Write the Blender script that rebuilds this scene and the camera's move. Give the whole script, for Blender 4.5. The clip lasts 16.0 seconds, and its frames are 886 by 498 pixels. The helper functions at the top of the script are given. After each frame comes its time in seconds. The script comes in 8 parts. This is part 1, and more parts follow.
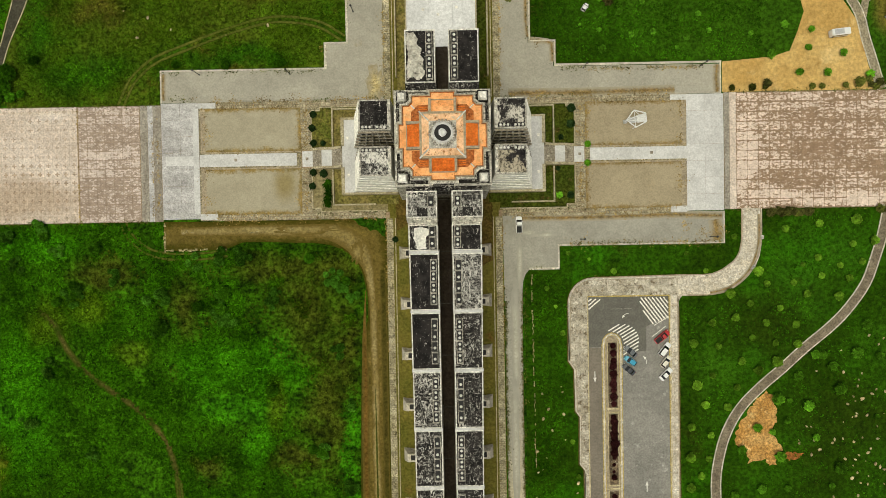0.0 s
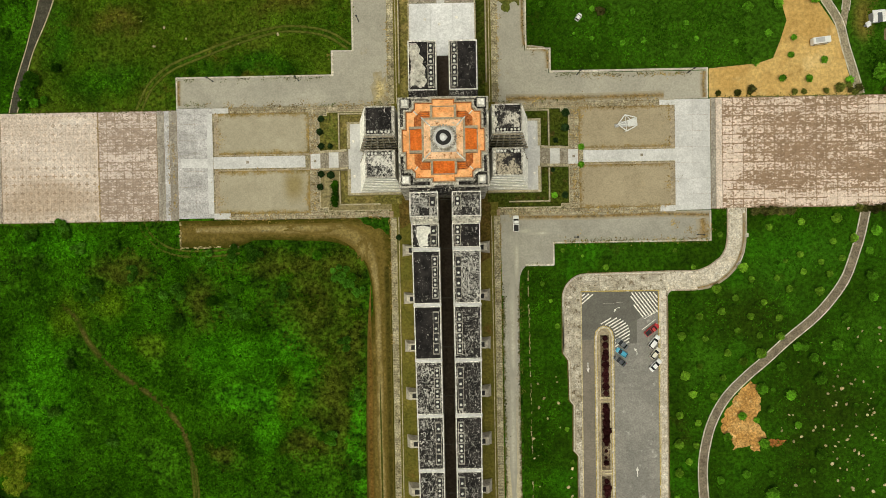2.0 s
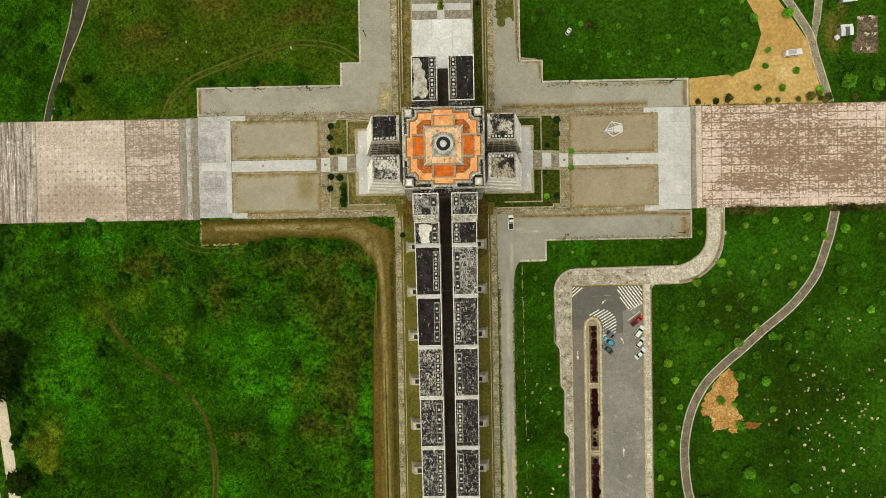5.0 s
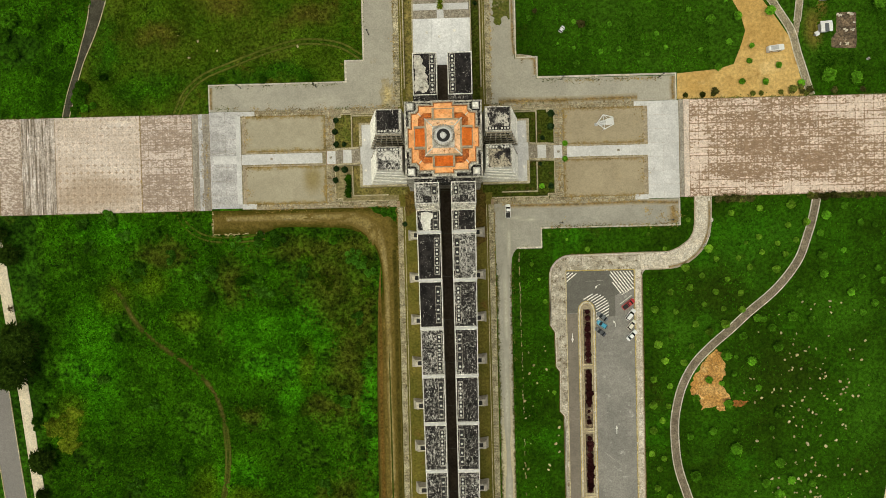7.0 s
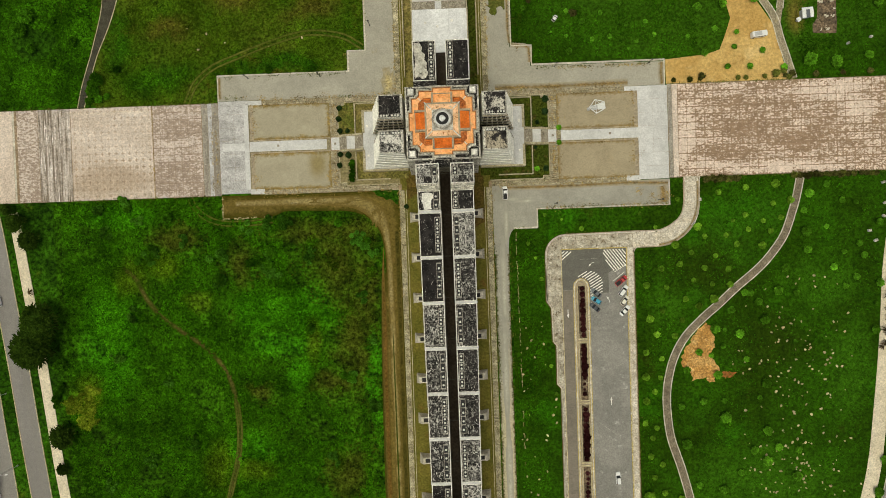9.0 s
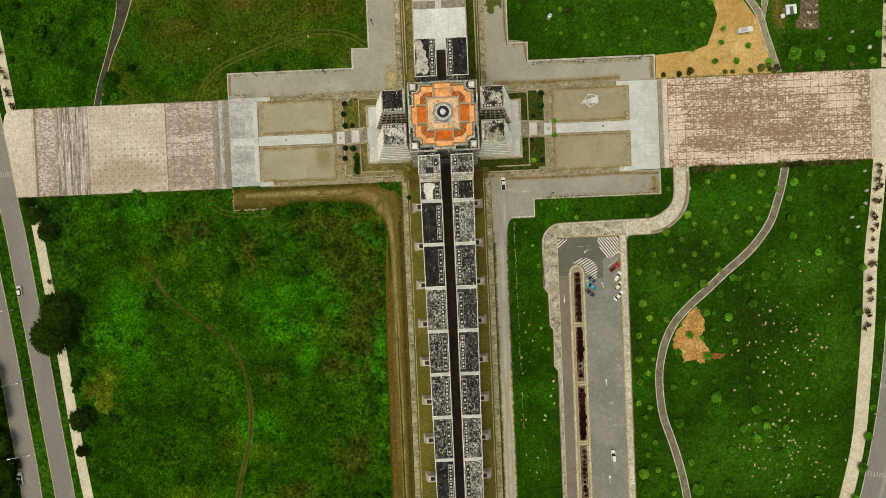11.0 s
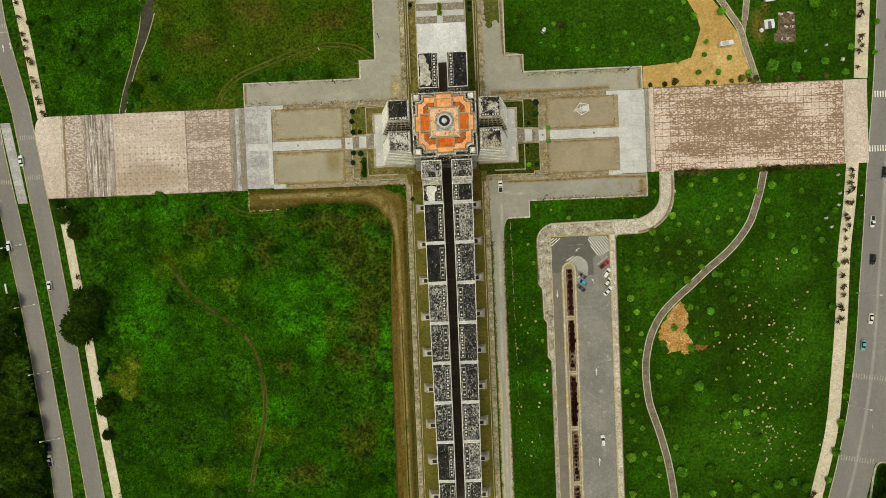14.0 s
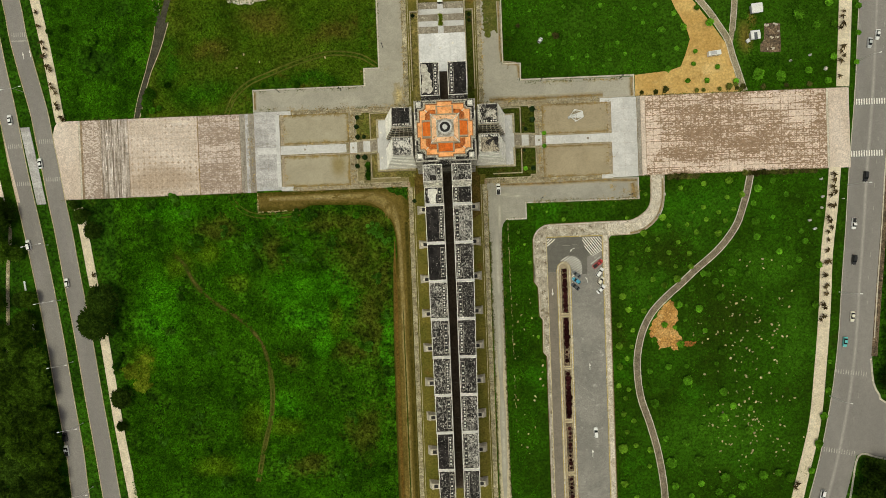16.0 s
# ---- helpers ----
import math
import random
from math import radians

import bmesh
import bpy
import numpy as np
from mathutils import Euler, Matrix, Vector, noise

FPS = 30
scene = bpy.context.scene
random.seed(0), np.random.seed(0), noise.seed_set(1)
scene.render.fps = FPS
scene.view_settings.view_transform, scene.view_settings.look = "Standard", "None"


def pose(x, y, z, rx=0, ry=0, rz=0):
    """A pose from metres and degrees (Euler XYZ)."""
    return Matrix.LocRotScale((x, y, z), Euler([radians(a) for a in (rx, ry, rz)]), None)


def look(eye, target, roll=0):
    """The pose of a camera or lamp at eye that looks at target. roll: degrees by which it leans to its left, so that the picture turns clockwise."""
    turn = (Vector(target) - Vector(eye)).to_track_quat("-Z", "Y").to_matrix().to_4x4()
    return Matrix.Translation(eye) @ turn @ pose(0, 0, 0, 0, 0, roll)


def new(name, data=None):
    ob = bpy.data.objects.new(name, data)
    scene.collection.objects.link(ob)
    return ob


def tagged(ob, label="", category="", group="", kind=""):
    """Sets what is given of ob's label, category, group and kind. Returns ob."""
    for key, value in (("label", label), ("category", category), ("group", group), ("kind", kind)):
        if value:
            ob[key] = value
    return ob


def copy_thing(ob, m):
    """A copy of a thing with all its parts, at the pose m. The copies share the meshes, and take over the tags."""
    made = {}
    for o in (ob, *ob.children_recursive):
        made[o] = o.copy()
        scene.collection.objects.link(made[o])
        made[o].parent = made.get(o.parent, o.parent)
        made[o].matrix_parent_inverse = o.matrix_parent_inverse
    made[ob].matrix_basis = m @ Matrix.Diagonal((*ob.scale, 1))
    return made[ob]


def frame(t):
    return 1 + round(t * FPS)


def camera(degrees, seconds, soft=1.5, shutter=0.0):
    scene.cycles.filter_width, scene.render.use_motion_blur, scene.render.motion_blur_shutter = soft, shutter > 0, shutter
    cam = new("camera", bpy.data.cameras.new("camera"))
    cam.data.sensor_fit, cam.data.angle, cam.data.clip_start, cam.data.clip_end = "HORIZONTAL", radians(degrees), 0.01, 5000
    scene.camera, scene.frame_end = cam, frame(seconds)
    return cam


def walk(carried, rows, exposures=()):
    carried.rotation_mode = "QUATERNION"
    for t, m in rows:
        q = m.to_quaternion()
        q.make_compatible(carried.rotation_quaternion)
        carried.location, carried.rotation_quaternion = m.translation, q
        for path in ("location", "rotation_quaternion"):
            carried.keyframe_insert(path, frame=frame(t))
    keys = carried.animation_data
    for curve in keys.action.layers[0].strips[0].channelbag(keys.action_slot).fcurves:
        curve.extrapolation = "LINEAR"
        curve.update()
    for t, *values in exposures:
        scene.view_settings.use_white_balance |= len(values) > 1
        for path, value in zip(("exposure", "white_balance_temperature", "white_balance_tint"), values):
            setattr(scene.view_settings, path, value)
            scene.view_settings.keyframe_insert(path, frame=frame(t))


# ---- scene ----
cam = camera(77.0, 16.0, 0.5)
PATH = [
    (0.0, 0.24, -25.40, 168.80, -0.858, 0.257, -1.006),
    (0.5, 0.40, -25.41, 171.12, -0.914, 0.330, -1.023),
    (1.0, 0.46, -25.49, 173.44, -0.942, 0.366, -1.000),
    (1.5, 0.42, -25.60, 175.72, -0.965, 0.372, -0.988),
    (2.0, 0.43, -25.68, 178.06, -0.985, 0.400, -1.019),
    (2.5, 0.54, -25.77, 180.44, -0.979, 0.451, -1.061),
    (3.0, 0.63, -25.92, 182.83, -0.952, 0.484, -1.077),
    (3.5, 0.75, -26.06, 185.29, -0.929, 0.516, -1.059),
    (4.0, 1.04, -26.13, 187.73, -0.914, 0.584, -1.035),
    (6.5, 1.23, -29.67, 199.86, -0.863, 0.671, -1.225),
    (7.0, 1.04, -31.03, 202.26, -0.887, 0.650, -1.383),
    (7.5, 1.09, -32.62, 204.62, -0.891, 0.675, -1.548),
    (8.0, 1.17, -34.38, 206.96, -0.897, 0.713, -1.717),
    (8.5, 1.10, -36.14, 209.27, -0.923, 0.710, -1.875),
    (9.0, 0.87, -37.86, 211.50, -0.958, 0.657, -2.024),
    (11.5, 0.32, -42.48, 223.82, -0.919, 0.665, -2.414),
    (12.0, 0.47, -42.44, 226.42, -0.951, 0.720, -2.401),
    (12.5, 0.63, -42.45, 229.07, -0.983, 0.771, -2.394),
    (13.0, 0.67, -42.55, 231.78, -0.985, 0.796, -2.378),
    (13.5, 0.66, -42.61, 234.50, -0.974, 0.811, -2.352),
    (14.0, 0.66, -42.51, 237.20, -0.986, 0.820, -2.316),
    (14.5, 0.66, -42.31, 239.87, -1.021, 0.812, -2.270),
    (15.0, 0.63, -42.16, 242.52, -1.042, 0.802, -2.227),
    (15.5, 0.62, -42.32, 245.20, -0.993, 0.806, -2.198),
    (16.0, 0.70, -42.87, 247.97, -0.873, 0.833, -2.177),
]
walk(cam, [(t, pose(x, y, z, rx, ry, rz)) for t, x, y, z, rx, ry, rz in PATH],
     [(0.0, -0.47), (16.0, -0.60)])

# ---- light: bright overcast; a weak, very wide sun near the zenith ----
SUN_EL, SUN_AZ = 76.0, 225.0          # degrees; azimuth clockwise from north (+y)
world = bpy.data.worlds.new("sky")
scene.world = world
world.use_nodes = True
wn = world.node_tree.nodes
sky = wn.new("ShaderNodeTexSky")
sky.sky_type = "NISHITA"
sky.sun_disc = False
sky.sun_elevation = radians(SUN_EL)
sky.sun_rotation = radians(SUN_AZ)
sky.air_density, sky.dust_density, sky.ozone_density = 1.0, 6.0, 1.0
cloud = wn.new("ShaderNodeHueSaturation")       # cloud cover takes the blue out of the sky
cloud.inputs["Saturation"].default_value = 0.04
wn["Background"].inputs["Strength"].default_value = 0.14
world.node_tree.links.new(sky.outputs[0], cloud.inputs["Color"])
world.node_tree.links.new(cloud.outputs[0], wn["Background"].inputs["Color"])
sun_data = bpy.data.lights.new("sun", "SUN")
sun_data.energy, sun_data.angle, sun_data.color = 1.5, radians(35), (1.0, 0.95, 0.475)
sun = new("sun", sun_data)
az, el = radians(SUN_AZ), radians(SUN_EL)
sun.matrix_world = look((0, 0, 300), (-math.sin(az) * math.cos(el), -math.cos(az) * math.cos(el), 300 - math.sin(el)))


# ---- materials ----
class Nodes:
    """A small builder for node trees that read the place in the world."""

    def __init__(self, name):
        self.m = bpy.data.materials.new(name)
        self.m.use_nodes = True
        self.t = self.m.node_tree
        self.b = self.t.nodes["Principled BSDF"]
        self.geo = self.t.nodes.new("ShaderNodeNewGeometry")
        self.pos = self.geo.outputs["Position"]

    def put(self, node, sock, value):
        if hasattr(value, "links"):
            self.t.links.new(value, node.inputs[sock])
        else:
            node.inputs[sock].default_value = value

    def math(self, op, a, b=0.0, clamp=False):
        n = self.t.nodes.new("ShaderNodeMath")
        n.operation, n.use_clamp = op, clamp
        self.put(n, 0, a), self.put(n, 1, b)
        return n.outputs[0]

    def vec(self, op, a, b):
        n = self.t.nodes.new("ShaderNodeVectorMath")
        n.operation = op
        self.put(n, 0, a), self.put(n, 1, b)
        return n.outputs[0]

    def noise(self, scale, detail=4.0, rough=0.55, at=None, distort=0.0):
        n = self.t.nodes.new("ShaderNodeTexNoise")
        n.inputs["Scale"].default_value, n.inputs["Detail"].default_value = scale, detail
        n.inputs["Roughness"].default_value, n.inputs["Distortion"].default_value = rough, distort
        self.t.links.new(at or self.pos, n.inputs["Vector"])
        return n.outputs["Fac"]

    def ramp(self, value, lo, hi, to_lo=0.0, to_hi=1.0):
        n = self.t.nodes.new("ShaderNodeMapRange")
        n.interpolation_type = "SMOOTHSTEP"
        for k, v in zip(("Value", "From Min", "From Max", "To Min", "To Max"), (value, lo, hi, to_lo, to_hi)):
            self.put(n, k, v)
        return n.outputs[0]

    def mix(self, fac, a, b, how="MIX"):
        n = self.t.nodes.new("ShaderNodeMix")
        n.data_type, n.blend_type = "RGBA", how
        for k, v in ((0, fac), (6, a), (7, b)):
            if isinstance(v, tuple):
                v = (*v, 1.0)[:4]
            self.put(n, k, v)
        return n.outputs[2]

    def grey(self, value):
        n = self.t.nodes.new("ShaderNodeCombineColor")
        for k in (0, 1, 2):
            self.put(n, k, value)
        return n.outputs[0]

    def blobs(self, spots, wander=9.0, scale=0.07):
        """How deep a place lies inside the nearest of some ragged round areas (1 in the middle, 0 at the rim)."""
        n = self.t.nodes.new("ShaderNodeTexNoise")
        n.inputs["Scale"].default_value, n.inputs["Detail"].default_value, n.inputs["Roughness"].default_value = scale, 6.0, 0.65
        self.t.links.new(self.pos, n.inputs["Vector"])
        at = self.vec("ADD", self.pos, self.vec("MULTIPLY", self.vec("SUBTRACT", n.outputs["Color"], (0.5, 0.5, 0.5)), (3 * wander, 3 * wander, 0.0)))
        best = -1.0
        for cx, cy, rx, ry in spots:
            v = self.t.nodes.new("ShaderNodeVectorMath")
            v.operation = "LENGTH"
            self.put(v, 0, self.vec("MULTIPLY", self.vec("SUBTRACT", at, (cx, cy, 0.0)), (1 / rx, 1 / ry, 0.0)))
            best = self.math("MAXIMUM", best, self.math("SUBTRACT", 1.0, v.outputs["Value"]))
        return best

    def random(self):
        return self.t.nodes.new("ShaderNodeObjectInfo").outputs["Random"]

    def island(self):
        return self.geo.outputs["Random Per Island"]

    def uv(self):
        n = self.t.nodes.new("ShaderNodeUVMap")
        s = self.t.nodes.new("ShaderNodeSeparateXYZ")
        self.t.links.new(n.outputs[0], s.inputs[0])
        return s.outputs

    def done(self, colour, rough=0.9, bump=None, depth=0.05, metal=0.0, spec=0.3):
        self.put(self.b, "Base Color", (*colour, 1.0) if isinstance(colour, tuple) else colour)
        self.put(self.b, "Roughness", rough)
        self.b.inputs["Metallic"].default_value = metal
        self.b.inputs["Specular IOR Level"].default_value = spec
        if bump is not None:
            n = self.t.nodes.new("ShaderNodeBump")
            n.inputs["Distance"].default_value, n.inputs["Strength"].default_value = depth, 0.8
            self.t.links.new(bump, n.inputs["Height"])
            self.t.links.new(n.outputs[0], self.b.inputs["Normal"])
        return self.m


def ground_mat(name, c1, c2, big=0.05, small=1.2, vary=0.35, spots=(), edge=None, rnd=0.0, rough=0.95, depth=0.06, stretch=None, brick=None, areas=(), mid=0.45):
    """Two colours in large drifts, fine grain over them, stains of given colours, and a ragged edge where the sheet has one."""
    n = Nodes(name)
    vary = min(0.85, 1.25 * vary)
    at = n.pos
    if stretch:
        at = n.vec("MULTIPLY", n.pos, (*stretch, 1.0))
    col = n.mix(n.ramp(n.noise(big, 7, 0.65, at, 0.4), 0.36, 0.64), c1, c2)
    for c, scale, lo, hi in spots:
        col = n.mix(n.ramp(n.noise(scale, 6, 0.7, n.vec("ADD", at, (31.7 * scale, 17.3, 0))), lo, hi), col, c)
    for c, where, wander, soft in areas:
        col = n.mix(n.ramp(n.blobs(where, wander), 0.0, soft), col, c)
    fine = n.noise(small * 0.8, 5, 0.68)
    col = n.mix(1.0, col, n.grey(n.ramp(fine, 0.31, 0.69, 1 - vary, 1 + vary)), "MULTIPLY")
    col = n.mix(1.0, col, n.grey(n.ramp(n.noise(small * 0.22, 5, 0.7), 0.32, 0.68, 1 - mid * vary, 1 + mid * vary)), "MULTIPLY")
    if rnd:
        col = n.mix(1.0, col, n.grey(n.ramp(n.random(), 0.0, 1.0, 1 - rnd, 1 + rnd)), "MULTIPLY")
    if brick:
        w, h, gap, dark, low = brick if len(brick) > 4 else (*brick, 0.82)
        b = n.t.nodes.new("ShaderNodeTexBrick")
        wob = n.t.nodes.new("ShaderNodeTexNoise")
        wob.inputs["Scale"].default_value, wob.inputs["Detail"].default_value = 0.9, 4.0
        n.t.links.new(n.pos, wob.inputs["Vector"])
        n.t.links.new(n.vec("ADD", n.pos, n.vec("MULTIPLY", n.vec("SUBTRACT", wob.outputs["Color"], (0.5, 0.5, 0.5)), (0.35, 0.35, 0.0))), b.inputs["Vector"])
        for k, v in (("Scale", 1.0), ("Brick Width", w), ("Row Height", h), ("Mortar Size", gap), ("Mortar Smooth", 0.3)):
            b.inputs[k].default_value = v
        b.inputs["Color1"].default_value, b.inputs["Color2"].default_value = (1, 1, 1, 1), (low, low, low, 1)
        b.inputs["Mortar"].default_value = (dark, dark, dark, 1)
        col = n.mix(n.ramp(n.noise(0.35, 5, 0.7), 0.30, 0.55), col, n.mix(1.0, col, b.outputs["Color"], "MULTIPLY"))
    if edge:
        e1, e2, width = edge
        d = n.math("MULTIPLY", n.math("ABSOLUTE", n.math("SUBTRACT", n.uv()[1], 0.5)), 2.0)
        ragged = n.math("ADD", n.math("ADD", d, n.math("MULTIPLY", n.math("SUBTRACT", n.noise(0.35, 6, 0.7), 0.5), 1.1)), n.math("MULTIPLY", n.math("SUBTRACT", n.noise(1.6, 5, 0.75), 0.5), 0.9))
        grass = n.mix(n.ramp(n.noise(0.5, 5), 0.35, 0.65), e1, e2)
        col = n.mix(n.ramp(ragged, 1 - width, 1.0), col, grass)
    return n.done(col, rough, fine, depth, spec=0.04)


def worn_paving(name, pale, dirt, pitch, small, origin, level, dirty=(), clean=(), stretch=(0.55, 1.5), lines=0.16, minor=0.07):
    """Pale slabs on which brown dirt has spread from the joints: rows of strong joints, a small grid of weak ones, and large dirty and clean areas."""
    n = Nodes(name)
    w = n.t.nodes.new("ShaderNodeTexNoise")
    w.inputs["Scale"].default_value, w.inputs["Detail"].default_value = 0.7, 4.0
    n.t.links.new(n.pos, w.inputs["Vector"])
    at = n.vec("ADD", n.vec("SUBTRACT", n.pos, (*origin, 0.0)), n.vec("MULTIPLY", n.vec("SUBTRACT", w.outputs["Color"], (0.5, 0.5, 0.5)), (0.7, 0.45, 0.0)))
    xyz = n.t.nodes.new("ShaderNodeSeparateXYZ")
    n.t.links.new(at, xyz.inputs[0])

    def joint(axis, size, width):
        d = n.math("MULTIPLY", n.math("PINGPONG", n.math("DIVIDE", xyz.outputs[axis], size), 0.5), size)
        return n.ramp(d, 0.0, width, 1.0, 0.0)

    big = n.noise(0.09, 5, 0.6, n.vec("MULTIPLY", n.pos, (*stretch, 1.0)), 0.5)
    mid = n.noise(1.15, 6, 0.74, n.vec("MULTIPLY", n.pos, (0.7, 1.3, 1.0)), 0.6)
    score = n.math("ADD", n.math("MULTIPLY", big, 0.5), n.math("MULTIPLY", mid, 1.5))
    some = n.ramp(n.noise(0.09, 4, 0.6, n.vec("MULTIPLY", n.pos, (0.4, 2.2, 1.0))), 0.38, 0.50, 0.0, 1.0)
    score = n.math("ADD", score, n.math("MULTIPLY", n.math("MULTIPLY", joint(1, pitch[1], 0.34), some), lines))
    score = n.math("ADD", score, n.math("MULTIPLY", joint(0, pitch[0], 0.26), lines * 0.45))
    score = n.math("ADD", score, n.math("MULTIPLY", n.math("MAXIMUM", joint(0, small[0], 0.22), joint(1, small[1], 0.22)), minor))
    cell = n.t.nodes.new("ShaderNodeTexWhiteNoise")
    cell.noise_dimensions = "2D"
    n.t.links.new(n.vec("FLOOR", n.vec("DIVIDE", at, (*small, 1.0)), (0.0, 0.0, 0.0)), cell.inputs["Vector"])
    score = n.math("ADD", score, n.math("MULTIPLY", n.math("SUBTRACT", cell.outputs["Value"], 0.5), 0.13))
    for areas, way in ((dirty, 0.07), (clean, -0.14)):
        if areas:
            score = n.math("ADD", score, n.ramp(n.blobs(areas, 3.0), 0.0, 0.6, 0.0, way))
    brown = n.mix(n.ramp(n.noise(0.5, 6, 0.7), 0.35, 0.65), *dirt)
    light = n.mix(n.ramp(n.noise(0.9, 7, 0.75, n.vec("ADD", n.pos, (40.0, 3.0, 0.0))), 0.36, 0.64), *pale)
    col = n.mix(n.ramp(score, level, level + 0.11), light, brown)
    fine = n.noise(2.6, 7, 0.78)
    col = n.mix(1.0, col, n.grey(n.ramp(fine, 0.28, 0.72, 0.80, 1.20)), "MULTIPLY")
    col = n.mix(1.0, col, n.grey(n.ramp(n.random(), 0.0, 1.0, 0.96, 1.04)), "MULTIPLY")
    return n.done(col, 0.95, fine, 0.04, spec=0.04)


LUSH = [(-70, -62, 17, 12), (-54, -64, 12, 14), (-64, -76, 20, 8), (-58, -88, 6, 9), (-130, -74, 16, 30), (-78, -116, 16, 10), (-29.5, -92, 3.5, 26), (-124, -24, 18, 6)]
GOLD = [(-121, -48, 10, 10), (-108, -44, 9, 8), (-52, -74, 5, 12), (-90, -122, 8, 14), (-140, -92, 8, 10), (-108, -140, 14, 8), (-76, -124, 10, 7), (-96, -58, 8, 5)]
DRY = [(-33, -34, 11, 10), (-30, -58, 6, 26), (-42, -46, 17, 20), (-48, -32, 24, 7), (-36, -74, 10, 34), (-79, -44, 8, 12), (-46, -92, 9, 9), (-72, -95, 8, 5), (-42, -126, 10, 16), (-104, -34, 12, 8), (-66, -142, 14, 6)]
G_DARK, G_MID = (0.011, 0.036, 0.0015), (0.024, 0.080, 0.0025)
M = {}
M["ground"] = ground_mat("ground_grass", G_DARK, G_MID, 0.02, 0.9, 0.6, [((0.06, 0.07, 0.006), 0.03, 0.58, 0.72)])
M["weeds"] = ground_mat("weed_field", (0.015, 0.046, 0.001), (0.024, 0.082, 0.0015), 0.030, 0.9, 0.65,
                        [((0.008, 0.022, 0.001), 0.12, 0.60, 0.75)],
                        mid=0.8,
                        areas=[((0.038, 0.052, 0.004), DRY, 8.0, 0.9), ((0.024, 0.110, 0.0015), LUSH, 5.0, 0.6), ((0.048, 0.098, 0.003), GOLD, 4.0, 0.8)])
MEADOW_LUSH, MEADOW_BROWN = [(-108, 26, 26, 11), (-122, 40, 8, 22), (-62, 32, 30, 6)], [(-103, 46, 13, 8), (-78, 58, 16, 8), (-48, 52, 14, 8)]
M["meadow"] = ground_mat("meadow", (0.025, 0.066, 0.002), (0.052, 0.080, 0.005), 0.035, 1.0, 0.55, [((0.025, 0.095, 0.003), 0.05, 0.58, 0.75), ((0.078, 0.066, 0.008), 0.035, 0.54, 0.70)], areas=[((0.018, 0.062, 0.002), MEADOW_LUSH, 8.0, 0.9), ((0.064, 0.062, 0.008), MEADOW_BROWN, 8.0, 0.9)])
M["lawn"] = ground_mat("lawn", (0.015, 0.041, 0.001), (0.020, 0.066, 0.0015), 0.04, 1.1, 0.40, mid=0.5, areas=[((0.028, 0.088, 0.003), [(116, -134, 44, 20), (150, -90, 12, 26), (83, -64, 8, 14), (140, -60, 20, 12)], 8.0, 0.7), ((0.017, 0.038, 0.0015), [(118, -82, 26, 22), (98, -52, 24, 14)], 9.0, 0.9), ((0.026, 0.074, 0.003), [(108, 58, 88, 46)], 6.0, 0.4), ((0.120, 0.105, 0.018), [(132.8, 42, 4.5, 10), (136, 49.5, 3.5, 4)], 2.0, 0.8)],
                       spots=[((0.026, 0.092, 0.003), 0.013, 0.56, 0.68), ((0.024, 0.105, 0.002), 0.030, 0.53, 0.70), ((0.050, 0.054, 0.006), 0.05, 0.60, 0.78), ((0.010, 0.025, 0.001), 0.05, 0.60, 0.76)])
M["yard"] = ground_mat("dry_grass", (0.150, 0.126, 0.026), (0.100, 0.096, 0.017), 0.10, 1.6, 0.24, [((0.150, 0.082, 0.022), 0.07, 0.58, 0.72), ((0.19, 0.155, 0.045), 0.15, 0.62, 0.75)])
M["garden"] = ground_mat("garden_grass", (0.135, 0.120, 0.028), (0.075, 0.092, 0.014), 0.2, 1.6, 0.45, [((0.17, 0.13, 0.045), 0.18, 0.54, 0.70)])
M["dry_garden"] = ground_mat("dry_garden_grass", (0.200, 0.160, 0.055), (0.130, 0.120, 0.030), 0.2, 1.6, 0.4, [((0.27, 0.21, 0.08), 0.18, 0.54, 0.70), ((0.08, 0.09, 0.015), 0.2, 0.62, 0.74)])
M["tan_garden"] = ground_mat("bare_garden_soil", (0.250, 0.205, 0.105), (0.200, 0.170, 0.080), 0.2, 1.6, 0.3, [((0.13, 0.12, 0.04), 0.2, 0.60, 0.74)])
# darker green for the east gardens, with shade put into the colour
M["dark_garden"] = ground_mat("dark_grass_painted_shade", (0.036, 0.052, 0.006), (0.052, 0.064, 0.008), 0.2, 1.6, 0.45, [((0.100, 0.066, 0.022), 0.18, 0.53, 0.68)])
M["gravel"] = ground_mat("gravel", (0.385, 0.345, 0.250), (0.335, 0.298, 0.214), 0.07, 2.8, 0.09, [((0.42, 0.385, 0.29), 0.06, 0.58, 0.74), ((0.20, 0.16, 0.08), 0.7, 0.71, 0.76)], ((0.300, 0.205, 0.065), (0.175, 0.135, 0.048), 0.45), areas=[((0.26, 0.21, 0.10), [(-48, -8, 5, 7)], 2.0, 0.8)])
M["gravel_brown"] = ground_mat("brown_gravel", (0.370, 0.308, 0.205), (0.318, 0.264, 0.174), 0.07, 2.8, 0.11, [((0.42, 0.33, 0.20), 0.08, 0.58, 0.74), ((0.19, 0.145, 0.075), 0.7, 0.71, 0.76)], ((0.270, 0.185, 0.075), (0.200, 0.150, 0.065), 0.35))
M["road"] = ground_mat("weathered_asphalt", (0.385, 0.360, 0.295), (0.325, 0.305, 0.250), 0.06, 2.2, 0.10,
                       [((0.25, 0.19, 0.085), 0.07, 0.62, 0.76), ((0.46, 0.42, 0.33), 0.10, 0.64, 0.76), ((0.11, 0.10, 0.045), 0.55, 0.675, 0.73)])
